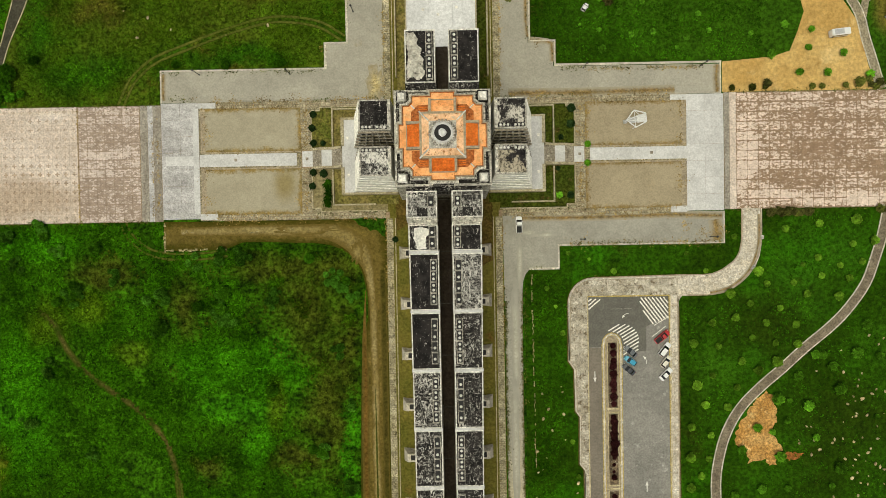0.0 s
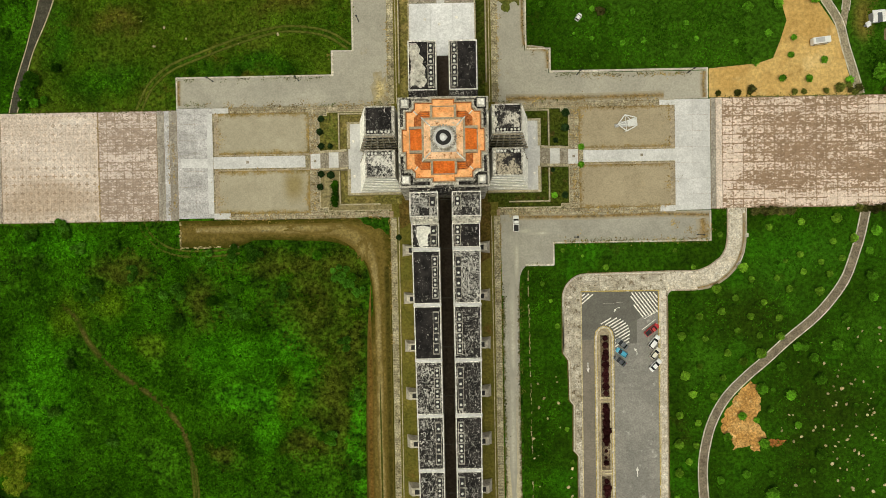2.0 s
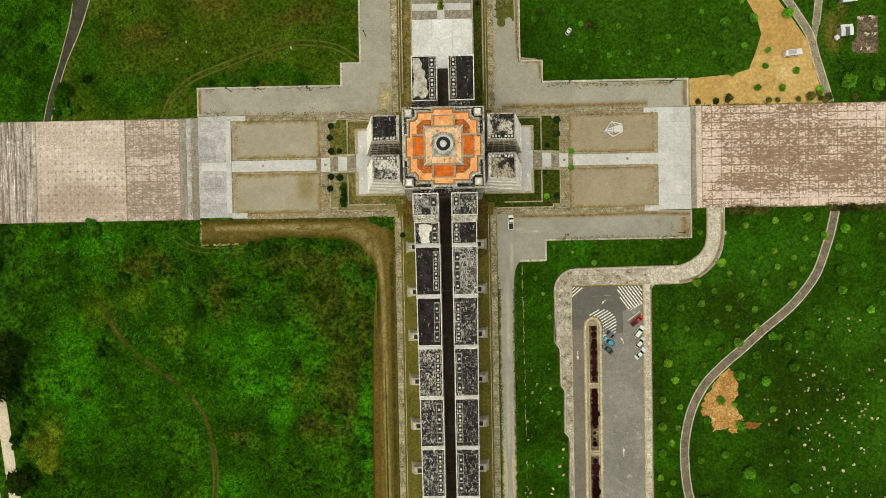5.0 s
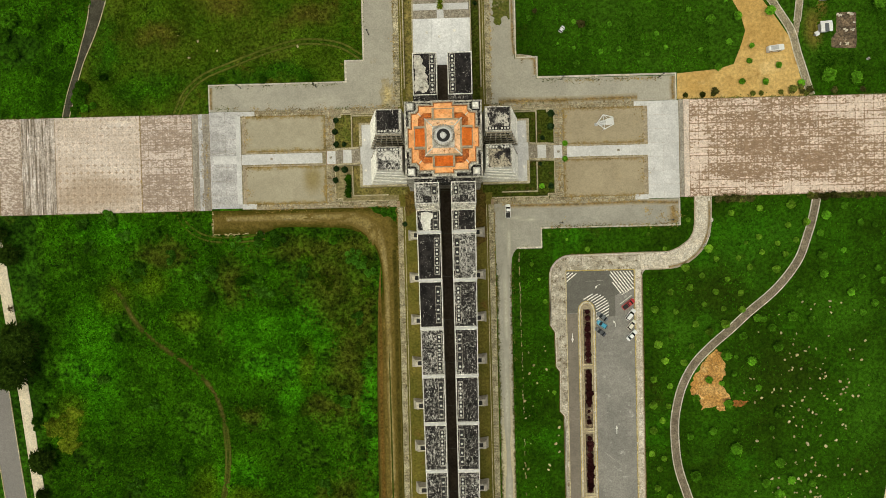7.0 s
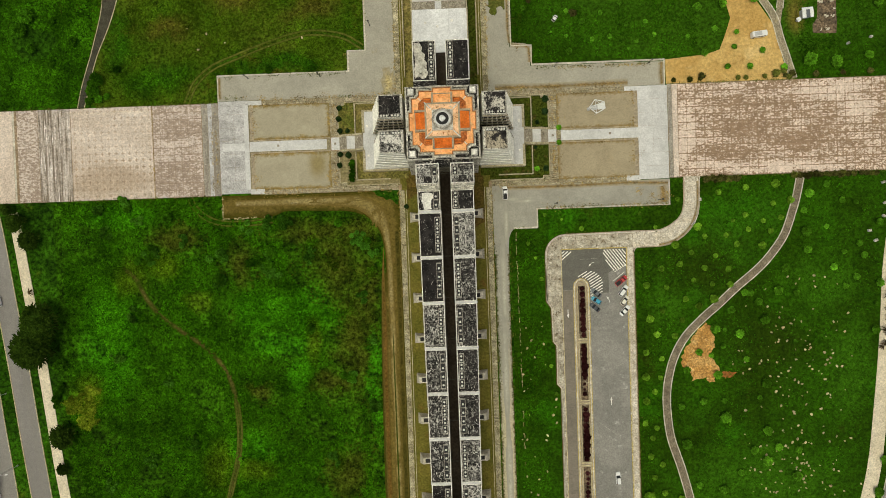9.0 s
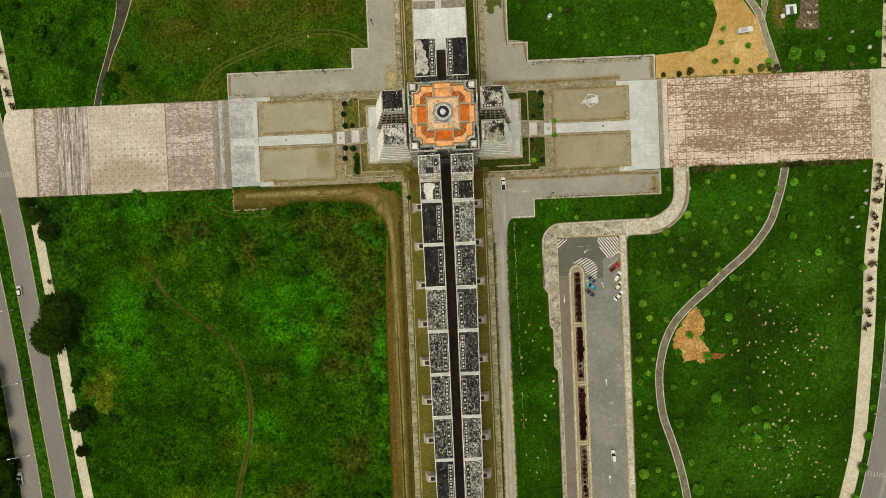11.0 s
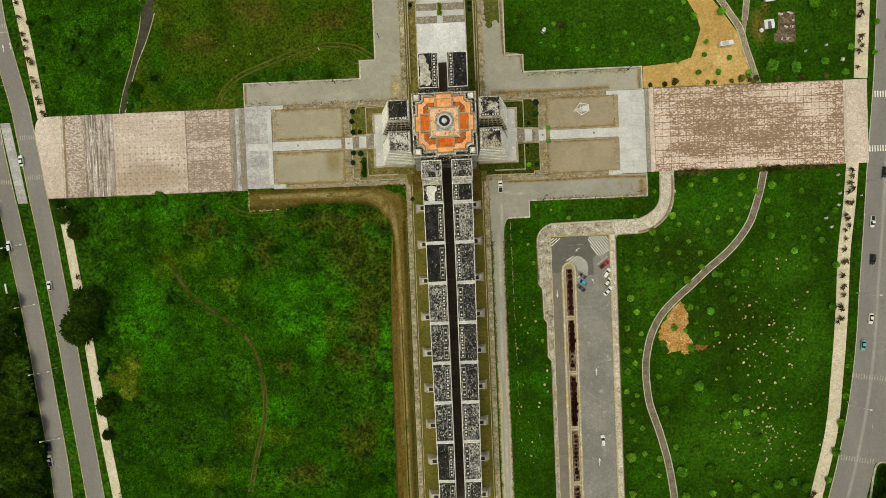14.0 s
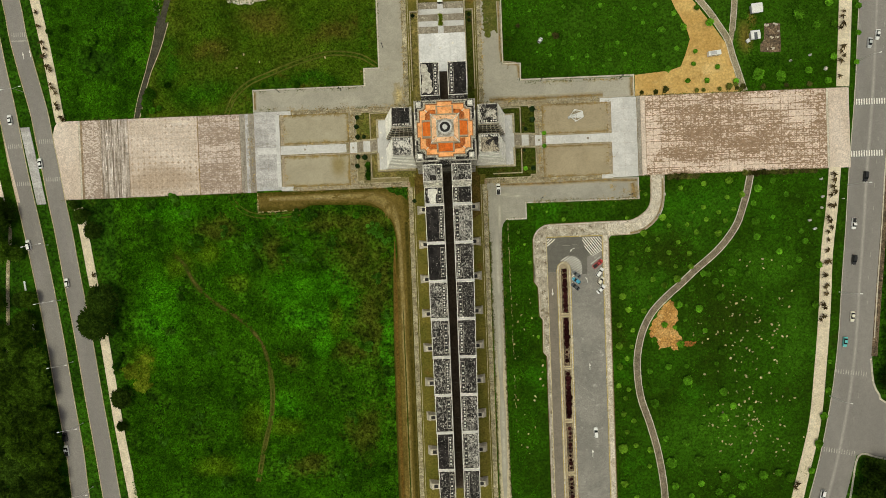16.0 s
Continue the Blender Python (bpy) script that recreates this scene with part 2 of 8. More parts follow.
M["road_grey"] = ground_mat("smooth_grey_asphalt", (0.350, 0.332, 0.280), (0.295, 0.280, 0.236), 0.06, 2.2, 0.10, [((0.24, 0.185, 0.09), 0.07, 0.64, 0.78), ((0.42, 0.395, 0.33), 0.10, 0.62, 0.76), ((0.11, 0.10, 0.05), 0.55, 0.69, 0.74)])
M["pale_rut"] = ground_mat("pale_rut", (0.285, 0.225, 0.095), (0.200, 0.150, 0.050), 0.10, 1.5, 0.25, [((0.115, 0.082, 0.020), 0.10, 0.54, 0.7), ((0.33, 0.28, 0.16), 0.16, 0.62, 0.74)], ((0.140, 0.098, 0.024), (0.110, 0.080, 0.017), 0.8))
M["old_kerb"] = ground_mat("old_kerb_stone", (0.33, 0.285, 0.16), (0.20, 0.165, 0.07), 0.5, 2.8, 0.4, [((0.06, 0.07, 0.010), 0.6, 0.54, 0.64)], rnd=0.2)
M["soil_edge"] = ground_mat("stained_soil_edge", (0.245, 0.155, 0.052), (0.170, 0.120, 0.045), 0.20, 2.2, 0.4, [((0.27, 0.19, 0.08), 0.3, 0.56, 0.70), ((0.085, 0.075, 0.022), 0.6, 0.60, 0.68)], ((0.345, 0.315, 0.245), (0.33, 0.295, 0.22), 1.15))
M["yellow_soil"] = ground_mat("pale_yellow_soil", (0.52, 0.43, 0.23), (0.42, 0.33, 0.15), 0.3, 2.0, 0.4, [((0.24, 0.17, 0.06), 0.5, 0.58, 0.68)], ((0.30, 0.25, 0.15), (0.345, 0.315, 0.245), 0.9))
M["rut"] = ground_mat("meadow_rut", (0.092, 0.098, 0.017), (0.062, 0.080, 0.009), 0.10, 1.3, 0.3, [((0.14, 0.105, 0.03), 0.05, 0.58, 0.7)], ((0.022, 0.048, 0.002), (0.030, 0.056, 0.003), 0.5))
M["dirt"] = ground_mat("dirt_track", (0.150, 0.108, 0.026), (0.098, 0.074, 0.016), 0.05, 1.3, 0.24, [((0.21, 0.145, 0.040), 0.06, 0.50, 0.66), ((0.055, 0.050, 0.007), 0.11, 0.60, 0.74)], ((0.040, 0.042, 0.003), (0.060, 0.048, 0.007), 0.75))
M["brown_yard"] = ground_mat("brown_shaded_yard", (0.105, 0.068, 0.018), (0.075, 0.060, 0.012), 0.15, 1.8, 0.35, [((0.16, 0.10, 0.03), 0.3, 0.56, 0.70), ((0.045, 0.055, 0.006), 0.3, 0.60, 0.72)])
M["dark_dirt"] = ground_mat("dark_track_soil", (0.070, 0.056, 0.012), (0.050, 0.044, 0.008), 0.07, 1.3, 0.3, [], ((0.110, 0.082, 0.020), (0.090, 0.070, 0.015), 0.7))
M["red_dirt"] = ground_mat("reddish_track_soil", (0.145, 0.082, 0.018), (0.105, 0.062, 0.012), 0.07, 1.3, 0.3, [], ((0.120, 0.086, 0.020), (0.080, 0.060, 0.012), 0.9))
M["track"] = ground_mat("grass_track", (0.075, 0.068, 0.014), (0.050, 0.055, 0.008), 0.10, 1.3, 0.4, [((0.026, 0.052, 0.003), 0.14, 0.50, 0.62)], ((0.026, 0.055, 0.002), (0.035, 0.062, 0.004), 0.9))
M["gravel_road"] = ground_mat("gravel_road", (0.355, 0.336, 0.282), (0.295, 0.280, 0.234), 0.06, 2.2, 0.15, [((0.50, 0.46, 0.36), 0.07, 0.56, 0.72), ((0.24, 0.19, 0.10), 0.12, 0.62, 0.74)], ((0.13, 0.11, 0.04), (0.045, 0.055, 0.010), 0.34), areas=[((0.47, 0.41, 0.275), [(20.8, -150, 5, 84)], 2.0, 0.5)])
M["sand"] = ground_mat("sandy_soil", (0.57, 0.385, 0.140), (0.46, 0.285, 0.088), 0.06, 1.2, 0.16, [((0.31, 0.175, 0.045), 0.05, 0.54, 0.72), ((0.64, 0.46, 0.20), 0.07, 0.56, 0.72), ((0.24, 0.13, 0.035), 0.3, 0.66, 0.74)])
M["sand_patch"] = ground_mat("orange_soil", (0.50, 0.30, 0.105), (0.40, 0.205, 0.055), 0.14, 1.6, 0.4, [((0.24, 0.105, 0.025), 0.16, 0.57, 0.68), ((0.60, 0.42, 0.18), 0.2, 0.56, 0.70)], ((0.16, 0.085, 0.018), (0.05, 0.07, 0.006), 0.30))
M["red_soil"] = ground_mat("reddish_soil", (0.32, 0.125, 0.035), (0.22, 0.085, 0.022), 0.25, 1.6, 0.4, [], ((0.10, 0.07, 0.01), (0.04, 0.07, 0.004), 0.6))
M["concrete"] = ground_mat("pale_concrete", (0.595, 0.585, 0.57), (0.51, 0.50, 0.485), 0.10, 2.4, 0.11, [((0.41, 0.395, 0.37), 0.16, 0.60, 0.76)], rnd=0.03)
M["pale_deck"] = ground_mat("whitish_deck_concrete", (0.74, 0.735, 0.73), (0.63, 0.625, 0.62), 0.10, 2.4, 0.12, [((0.48, 0.465, 0.44), 0.16, 0.62, 0.76)], rnd=0.03, stretch=(1.3, 0.6))
M["plaza"] = ground_mat("plaza_concrete", (0.50, 0.485, 0.475), (0.355, 0.34, 0.33), 0.12, 2.6, 0.22, [((0.31, 0.29, 0.265), 0.2, 0.58, 0.74), ((0.60, 0.59, 0.58), 0.5, 0.60, 0.70)], rnd=0.03, stretch=(0.6, 1.5))
AV_DIRTY = [(-128, -11, 24, 8), (-146, -4, 8, 6)]
M["avenue"] = ground_mat("pink_paving", (0.63, 0.535, 0.461), (0.52, 0.43, 0.355), 0.045, 2.2, 0.20, [((0.70, 0.62, 0.552), 0.06, 0.52, 0.70), ((0.42, 0.335, 0.264), 0.09, 0.62, 0.76)], rnd=0.02, stretch=(0.6, 1.4), areas=[((0.44, 0.345, 0.264), AV_DIRTY, 4.0, 0.6)])
M["avenue_end"] = ground_mat("pale_end_paving", (0.66, 0.565, 0.486), (0.55, 0.45, 0.370), 0.045, 2.2, 0.2, [((0.42, 0.33, 0.253), 0.12, 0.58, 0.74)], stretch=(1.5, 0.5))
M["cross"] = ground_mat("joint_stain", (0.52, 0.425, 0.350), (0.43, 0.34, 0.269), 0.10, 2.0, 0.3, areas=[((0.36, 0.27, 0.197), [(-128, -9, 26, 11)], 3.0, 0.5)])
M["avenue_lined"] = worn_paving("lined_pink_paving", ((0.66, 0.56, 0.501), (0.50, 0.41, 0.354)), ((0.36, 0.275, 0.217), (0.275, 0.21, 0.164)), (2.657, 2.69), (0.9, 0.9), (-110.4, -18.1), 0.985, [(-101, -10.5, 16, 10), (-101, -10, 12, 7), (-101, 8, 14, 5)], [(-101, 2.5, 10, 2.5)], (0.5, 1.2), 0.18, 0.06)
M["avenue_streaked"] = worn_paving("streaked_end_paving", ((0.68, 0.585, 0.517), (0.54, 0.45, 0.380)), ((0.36, 0.28, 0.222), (0.29, 0.22, 0.175)), (9.0, 2.9), (0.9, 0.9), (-162, -18.1), 0.94, stretch=(1.6, 0.5), lines=0.08, minor=0.05)
M["avenue_worn"] = worn_paving("worn_pink_paving", ((0.78, 0.640, 0.545), (0.57, 0.450, 0.367)), ((0.315, 0.213, 0.142), (0.245, 0.163, 0.106)), (3.292, 2.917), (1.1, 0.972), (88.4, -17.3), 0.955,
                               [(106, -9, 12, 3), (118, 0, 20, 6), (140, -4, 22, 7), (104, 11, 12, 3), (150, -9, 14, 5), (124, 9, 30, 2)], [(91, -2, 5, 16), (146, 14, 20, 5), (126, -15, 40, 3), (100, -14, 14, 3), (156, 6, 10, 6)], lines=0.30, minor=0.06)
M["joint"] = ground_mat("joint_soil", (0.34, 0.25, 0.165), (0.24, 0.175, 0.11), 0.2, 2.0, 0.3)
M["stained_pink"] = ground_mat("stained_pink_paving", (0.54, 0.470, 0.415), (0.20, 0.16, 0.125), 0.30, 2.2, 0.3, [((0.74, 0.68, 0.634), 0.8, 0.56, 0.63), ((0.17, 0.135, 0.10), 0.55, 0.53, 0.60)], stretch=(2.2, 0.10))
M["stained"] = ground_mat("stained_paving", (0.34, 0.31, 0.26), (0.245, 0.215, 0.175), 0.25, 2.2, 0.25, [((0.56, 0.52, 0.45), 0.8, 0.60, 0.68), ((0.12, 0.095, 0.07), 0.6, 0.62, 0.68)], stretch=(1.8, 0.22))
M["paver"] = ground_mat("stone_paver", (0.42, 0.368, 0.255), (0.30, 0.255, 0.160), 0.22, 2.8, 0.35, [((0.17, 0.125, 0.045), 0.35, 0.57, 0.68), ((0.55, 0.49, 0.36), 0.8, 0.60, 0.70)], rnd=0.12, brick=(0.75, 0.75, 0.07, 0.5))
M["flag"] = ground_mat("rough_flagstone", (0.44, 0.390, 0.262), (0.30, 0.255, 0.150), 0.20, 2.8, 0.4, [((0.14, 0.115, 0.045), 0.4, 0.57, 0.68), ((0.54, 0.49, 0.36), 0.9, 0.59, 0.69)], rnd=0.15, brick=(0.95, 0.55, 0.09, 0.55))
M["rough_concrete"] = ground_mat("rough_concrete", (0.66, 0.60, 0.50), (0.50, 0.435, 0.335), 0.14, 2.6, 0.28, [((0.33, 0.265, 0.175), 0.5, 0.57, 0.68), ((0.74, 0.70, 0.61), 0.4, 0.54, 0.68)], rnd=0.05, brick=(2.6, 1.9, 0.06, 0.72))
M["dirty_concrete"] = ground_mat("dirty_concrete", (0.50, 0.45, 0.365), (0.36, 0.315, 0.24), 0.16, 2.6, 0.30, [((0.185, 0.145, 0.09), 0.45, 0.53, 0.63), ((0.64, 0.595, 0.50), 0.35, 0.55, 0.66), ((0.13, 0.10, 0.055), 0.9, 0.62, 0.70)], brick=(2.6, 1.9, 0.06, 0.66))
M["edge_soil"] = ground_mat("dark_edge_soil", (0.070, 0.056, 0.018), (0.105, 0.075, 0.026), 0.5, 2.4, 0.35)
M["sidewalk"] = ground_mat("sidewalk_concrete", (0.67, 0.585, 0.44), (0.57, 0.49, 0.355), 0.12, 2.0, 0.16, [((0.40, 0.31, 0.18), 0.3, 0.64, 0.74)])
M["kerb"] = ground_mat("kerb_stone", (0.52, 0.45, 0.29), (0.42, 0.35, 0.20), 0.3, 2.8, 0.3)
M["kerb_pale"] = ground_mat("pale_kerb", (0.58, 0.535, 0.44), (0.45, 0.405, 0.32), 0.3, 2.8, 0.25)
M["yellow"] = ground_mat("worn_yellow_paint", (0.47, 0.36, 0.115), (0.37, 0.28, 0.10), 0.5, 2.8, 0.3, [((0.56, 0.52, 0.42), 0.6, 0.55, 0.66)])
M["asphalt"] = ground_mat("street_asphalt", (0.250, 0.234, 0.216), (0.212, 0.198, 0.182), 0.06, 2.5, 0.10, [((0.31, 0.29, 0.265), 0.08, 0.58, 0.75)], stretch=(1.0, 0.3))
M["worn_band"] = ground_mat("worn_street_band", (0.36, 0.335, 0.305), (0.31, 0.29, 0.265), 0.1, 2.5, 0.12, [], ((0.250, 0.234, 0.216), (0.235, 0.22, 0.20), 1.0))
M["lot"] = ground_mat("parking_asphalt", (0.265, 0.252, 0.225), (0.205, 0.196, 0.176), 0.08, 2.4, 0.16, [((0.38, 0.365, 0.33), 0.30, 0.57, 0.70), ((0.10, 0.09, 0.075), 0.5, 0.68, 0.74), ((0.45, 0.43, 0.39), 0.9, 0.67, 0.74)])
M["lot_dark"] = ground_mat("newer_asphalt", (0.150, 0.143, 0.122), (0.125, 0.119, 0.103), 0.10, 2.4, 0.14)
M["lane"] = ground_mat("lane_asphalt", (0.21, 0.182, 0.148), (0.178, 0.155, 0.125), 0.10, 2.4, 0.14)
M["path"] = ground_mat("path_asphalt", (0.215, 0.178, 0.125), (0.15, 0.122, 0.085), 0.3, 2.2, 0.3)
M["dark_path"] = ground_mat("dark_path_asphalt", (0.070, 0.064, 0.046), (0.048, 0.046, 0.032), 0.3, 2.2, 0.25)
M["paint"] = ground_mat("road_paint", (0.80, 0.78, 0.72), (0.68, 0.66, 0.60), 0.5, 2.5, 0.18)
M["worn_paint"] = ground_mat("worn_road_paint", (0.42, 0.40, 0.35), (0.33, 0.31, 0.275), 0.8, 2.5, 0.25)
M["dead_ground"] = ground_mat("burnt_ground", (0.19, 0.135, 0.085), (0.085, 0.065, 0.045), 0.3, 1.6, 0.45, [((0.42, 0.36, 0.28), 0.7, 0.60, 0.68), ((0.05, 0.05, 0.02), 0.4, 0.58, 0.68)])
M["stone_wall"] = ground_mat("garden_wall_stone", (0.44, 0.385, 0.26), (0.34, 0.29, 0.18), 0.3, 2.4, 0.3, [((0.20, 0.16, 0.075), 0.5, 0.60, 0.72)])
M["step_worn"] = ground_mat("worn_step_stone", (0.31, 0.275, 0.215), (0.21, 0.18, 0.135), 0.5, 3.0, 0.35, [((0.52, 0.48, 0.40), 0.8, 0.58, 0.68)])
M["rock"] = ground_mat("field_stone", (0.38, 0.29, 0.15), (0.52, 0.44, 0.26), 0.3, 3.0, 0.3, rnd=0.3)
# the monument
M["wall"] = ground_mat("grey_facade", (0.80, 0.77, 0.70), (0.66, 0.63, 0.56), 0.15, 1.6, 0.22, [((0.30, 0.28, 0.24), 0.30, 0.60, 0.74)])
M["parapet"] = ground_mat("parapet_concrete", (0.56, 0.53, 0.46), (0.34, 0.318, 0.27), 0.30, 2.2, 0.4, [((0.085, 0.08, 0.07), 0.7, 0.54, 0.64)])
M["bay_parapet"] = ground_mat("pale_bay_parapet", (0.72, 0.70, 0.64), (0.55, 0.53, 0.47), 0.30, 2.2, 0.3, [((0.20, 0.185, 0.16), 0.7, 0.60, 0.70)])
M["porch"] = ground_mat("porch_concrete", (0.56, 0.51, 0.42), (0.43, 0.39, 0.315), 0.3, 1.8, 0.25, [((0.25, 0.225, 0.17), 0.5, 0.60, 0.72)])
M["rib"] = ground_mat("pale_rib", (0.80, 0.78, 0.72), (0.68, 0.66, 0.60), 0.3, 1.8, 0.16)
M["roof_kerb"] = ground_mat("stained_roof_kerb", (0.40, 0.375, 0.325), (0.21, 0.195, 0.165), 0.4, 2.4, 0.4, [((0.06, 0.055, 0.05), 0.8, 0.55, 0.64)])
M["groove"] = ground_mat("dirty_groove", (0.12, 0.11, 0.092), (0.06, 0.055, 0.046), 0.4, 2.2, 0.3)
# brown floor, darkened in colour for the shade deep between the walls
M["alley"] = ground_mat("shaded_alley_floor", (0.072, 0.055, 0.042), (0.050, 0.039, 0.031), 0.08, 1.5, 0.25)


def roof_mat(name, lo, hi, streak, patch=None, smear=0.62):
    """Black roofing felt with pale lichen: short flecks, long smears and thin ribs across; every roof has its own."""
    n = Nodes(name)
    shift = n.vec("ADD", n.pos, n.vec("MULTIPLY", n.grey(n.random()), (173.0, 91.0, 0.0)))
    base = n.mix(n.ramp(n.noise(0.35, 5, 0.6, shift), 0.35, 0.65), (0.011, 0.010, 0.010), (0.034, 0.030, 0.028))
    fleck = n.noise(1.5, 6, 0.76, n.vec("MULTIPLY", shift, (*streak, 1.0)), 0.6)
    rib = n.noise(1.6, 6, 0.75, n.vec("MULTIPLY", shift, (0.35, 2.2, 1.0)), 0.3)
    run = n.noise(1.1, 7, 0.75, n.vec("MULTIPLY", shift, (1.5, 0.42, 1.0)), 1.2)
    where = n.noise(0.17, 4, 0.6, shift, 0.8)
    other = n.noise(0.21, 4, 0.6, n.vec("ADD", shift, (57.0, 13.0, 0.0)), 0.8)
    less = n.math("MULTIPLY", n.random(), 0.04)
    lo_, hi_ = n.math("ADD", less, lo), n.math("ADD", less, hi)
    amount = n.math("MULTIPLY", n.ramp(fleck, lo_, hi_), n.ramp(where, 0.38, 0.60, 0.30, 1.0))
    amount = n.math("MAXIMUM", amount, n.math("MULTIPLY", n.ramp(run, lo_, hi_), n.ramp(other, 0.42, smear, 0.0, 0.85)))
    amount = n.math("MAXIMUM", amount, n.math("MULTIPLY", n.ramp(rib, n.math("ADD", lo_, 0.02), n.math("ADD", hi_, 0.03)), n.ramp(where, 0.62, 0.42, 0.0, 0.7)))
    col = n.mix(amount, base, n.mix(n.noise(0.6, 4, 0.6, shift), (0.74, 0.72, 0.66), (0.46, 0.43, 0.38)))
    if patch:
        edge = n.math("ADD", n.noise(0.16, 5, 0.6, shift), n.math("MULTIPLY", n.math("SUBTRACT", fleck, 0.5), 0.12))
        col = n.mix(n.ramp(edge, patch[1], patch[1] + 0.03), col, n.mix(n.ramp(fleck, 0.46, 0.60), patch[0], tuple(0.16 * c for c in patch[0])))
    return n.done(col, 0.9, fleck, 0.04, spec=0.06)


M["roof_dark"] = roof_mat("black_roof", 0.565, 0.625, (1.0, 0.6))
M["roof_mid"] = roof_mat("streaked_roof", 0.515, 0.59, (1.0, 0.6))
M["roof_pale"] = roof_mat("lichen_roof", 0.475, 0.56, (0.8, 0.9), None, 0.55)
M["roof_patch"] = roof_mat("peeled_roof", 0.54, 0.60, (1.0, 0.6), ((0.56, 0.52, 0.45), 0.53))
M["roof_brown"] = roof_mat("brown_peeled_roof", 0.55, 0.66, (1.0, 0.6), ((0.42, 0.365, 0.275), 0.46))
M["roof_white"] = roof_mat("bleached_roof", 0.50, 0.57, (1.0, 0.6), ((0.66, 0.63, 0.57), 0.50))
M["roof_plain"] = roof_mat("smooth_black_roof", 0.595, 0.64, (1.0, 0.6))
M["orange"] = ground_mat("orange_roof_coating", (0.90, 0.46, 0.20), (0.80, 0.34, 0.12), 0.30, 1.6, 0.14, [((0.40, 0.13, 0.035), 0.8, 0.585, 0.67), ((0.85, 0.58, 0.33), 0.35, 0.58, 0.70)])
M["deep_orange"] = ground_mat("deep_orange_tile", (0.72, 0.20, 0.035), (0.58, 0.14, 0.025), 0.6, 2.5, 0.18)
# darker red-brown of the deck coating, standing in for shade in its recesses
M["deck_shade"] = ground_mat("red_brown_deck_shade", (0.50, 0.165, 0.05), (0.28, 0.08, 0.024), 0.9, 2.0, 0.3, [((0.20, 0.05, 0.02), 0.9, 0.56, 0.66)])
M["salmon"] = ground_mat("faded_salmon_coating", (0.82, 0.52, 0.31), (0.70, 0.41, 0.22), 0.35, 1.8, 0.15, [((0.36, 0.15, 0.055), 1.1, 0.545, 0.64), ((0.55, 0.47, 0.36), 0.4, 0.6, 0.72)])
M["trim"] = ground_mat("mossy_trim", (0.38, 0.31, 0.21), (0.29, 0.24, 0.17), 0.5, 2.0, 0.2)
M["crown"] = ground_mat("grey_crown_stone", (0.56, 0.53, 0.47), (0.32, 0.30, 0.26), 0.8, 3.0, 0.3)


def plain(name, colour, rough=0.5, metal=0.0, vary=0.12, spec=0.4):
    n = Nodes(name)
    g = n.noise(3.0, 4, 0.6)
    col = n.mix(1.0, colour, n.grey(n.ramp(g, 0.3, 0.7, 1 - vary, 1 + vary)), "MULTIPLY")
    return n.done(col, rough, None, metal=metal, spec=spec)


M["white"] = plain("white_paint", (0.72, 0.72, 0.70), 0.5)
M["dome"] = plain("milky_dome", (0.68, 0.66, 0.60), 0.35)
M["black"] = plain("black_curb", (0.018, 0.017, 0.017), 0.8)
# near-black for solid blocks that stand in for unlit openings
M["shadow_gap"] = plain("opening_shade", (0.02, 0.019, 0.018), 0.9)
M["steel"] = plain("galvanised_steel", (0.50, 0.50, 0.49), 0.45, 0.4)
M["black_steel"] = plain("black_lamp_steel", (0.025, 0.025, 0.025), 0.6)
M["glass"] = plain("tinted_glass", (0.015, 0.018, 0.02), 0.1, 0.0, 0.05, 0.6)
M["rubber"] = plain("tyre_rubber", (0.02, 0.02, 0.02), 0.85)
M["lamp_glass"] = plain("clear_lamp", (0.6, 0.6, 0.56), 0.2)
M["tail"] = plain("red_tail_lamp", (0.35, 0.02, 0.02), 0.3)
for cname, c in (("car_white", (0.74, 0.74, 0.73)), ("car_cream", (0.70, 0.66, 0.55)), ("car_blue", (0.03, 0.30, 0.46)), ("car_grey", (0.10, 0.11, 0.12)), ("car_dark", (0.03, 0.035, 0.045)),
                 ("car_red", (0.45, 0.025, 0.025)), ("car_silver", (0.45, 0.46, 0.47)), ("car_teal", (0.10, 0.42, 0.42)), ("car_black", (0.015, 0.015, 0.016))):
    M[cname] = plain(cname + "_lacquer", c, 0.28, 0.0, 0.03, 0.5)


def leaf_mat(name, dark, lit, areas=()):
    n = Nodes(name)
    col = n.mix(n.ramp(n.island(), 0.0, 1.0, 0.2, 0.8), dark, lit)
    for d2, l2, where, wander, soft in areas:
        col = n.mix(n.ramp(n.blobs(where, wander), 0.0, soft), col, n.mix(n.island(), d2, l2))
    col = n.mix(1.0, col, n.grey(n.ramp(n.noise(0.08, 4, 0.6), 0.32, 0.68, 0.5, 1.5)), "MULTIPLY")
    col = n.mix(1.0, col, n.grey(n.ramp(n.noise(0.35, 5, 0.65), 0.32, 0.68, 0.7, 1.3)), "MULTIPLY")
    col = n.mix(1.0, col, n.grey(n.ramp(n.noise(1.1, 3, 0.6), 0.36, 0.64, 0.68, 1.34)), "MULTIPLY")
    col = n.mix(1.0, col, n.grey(n.ramp(n.random(), 0.0, 1.0, 0.8, 1.2)), "MULTIPLY")
    return n.done(col, 0.9, None, spec=0.01)


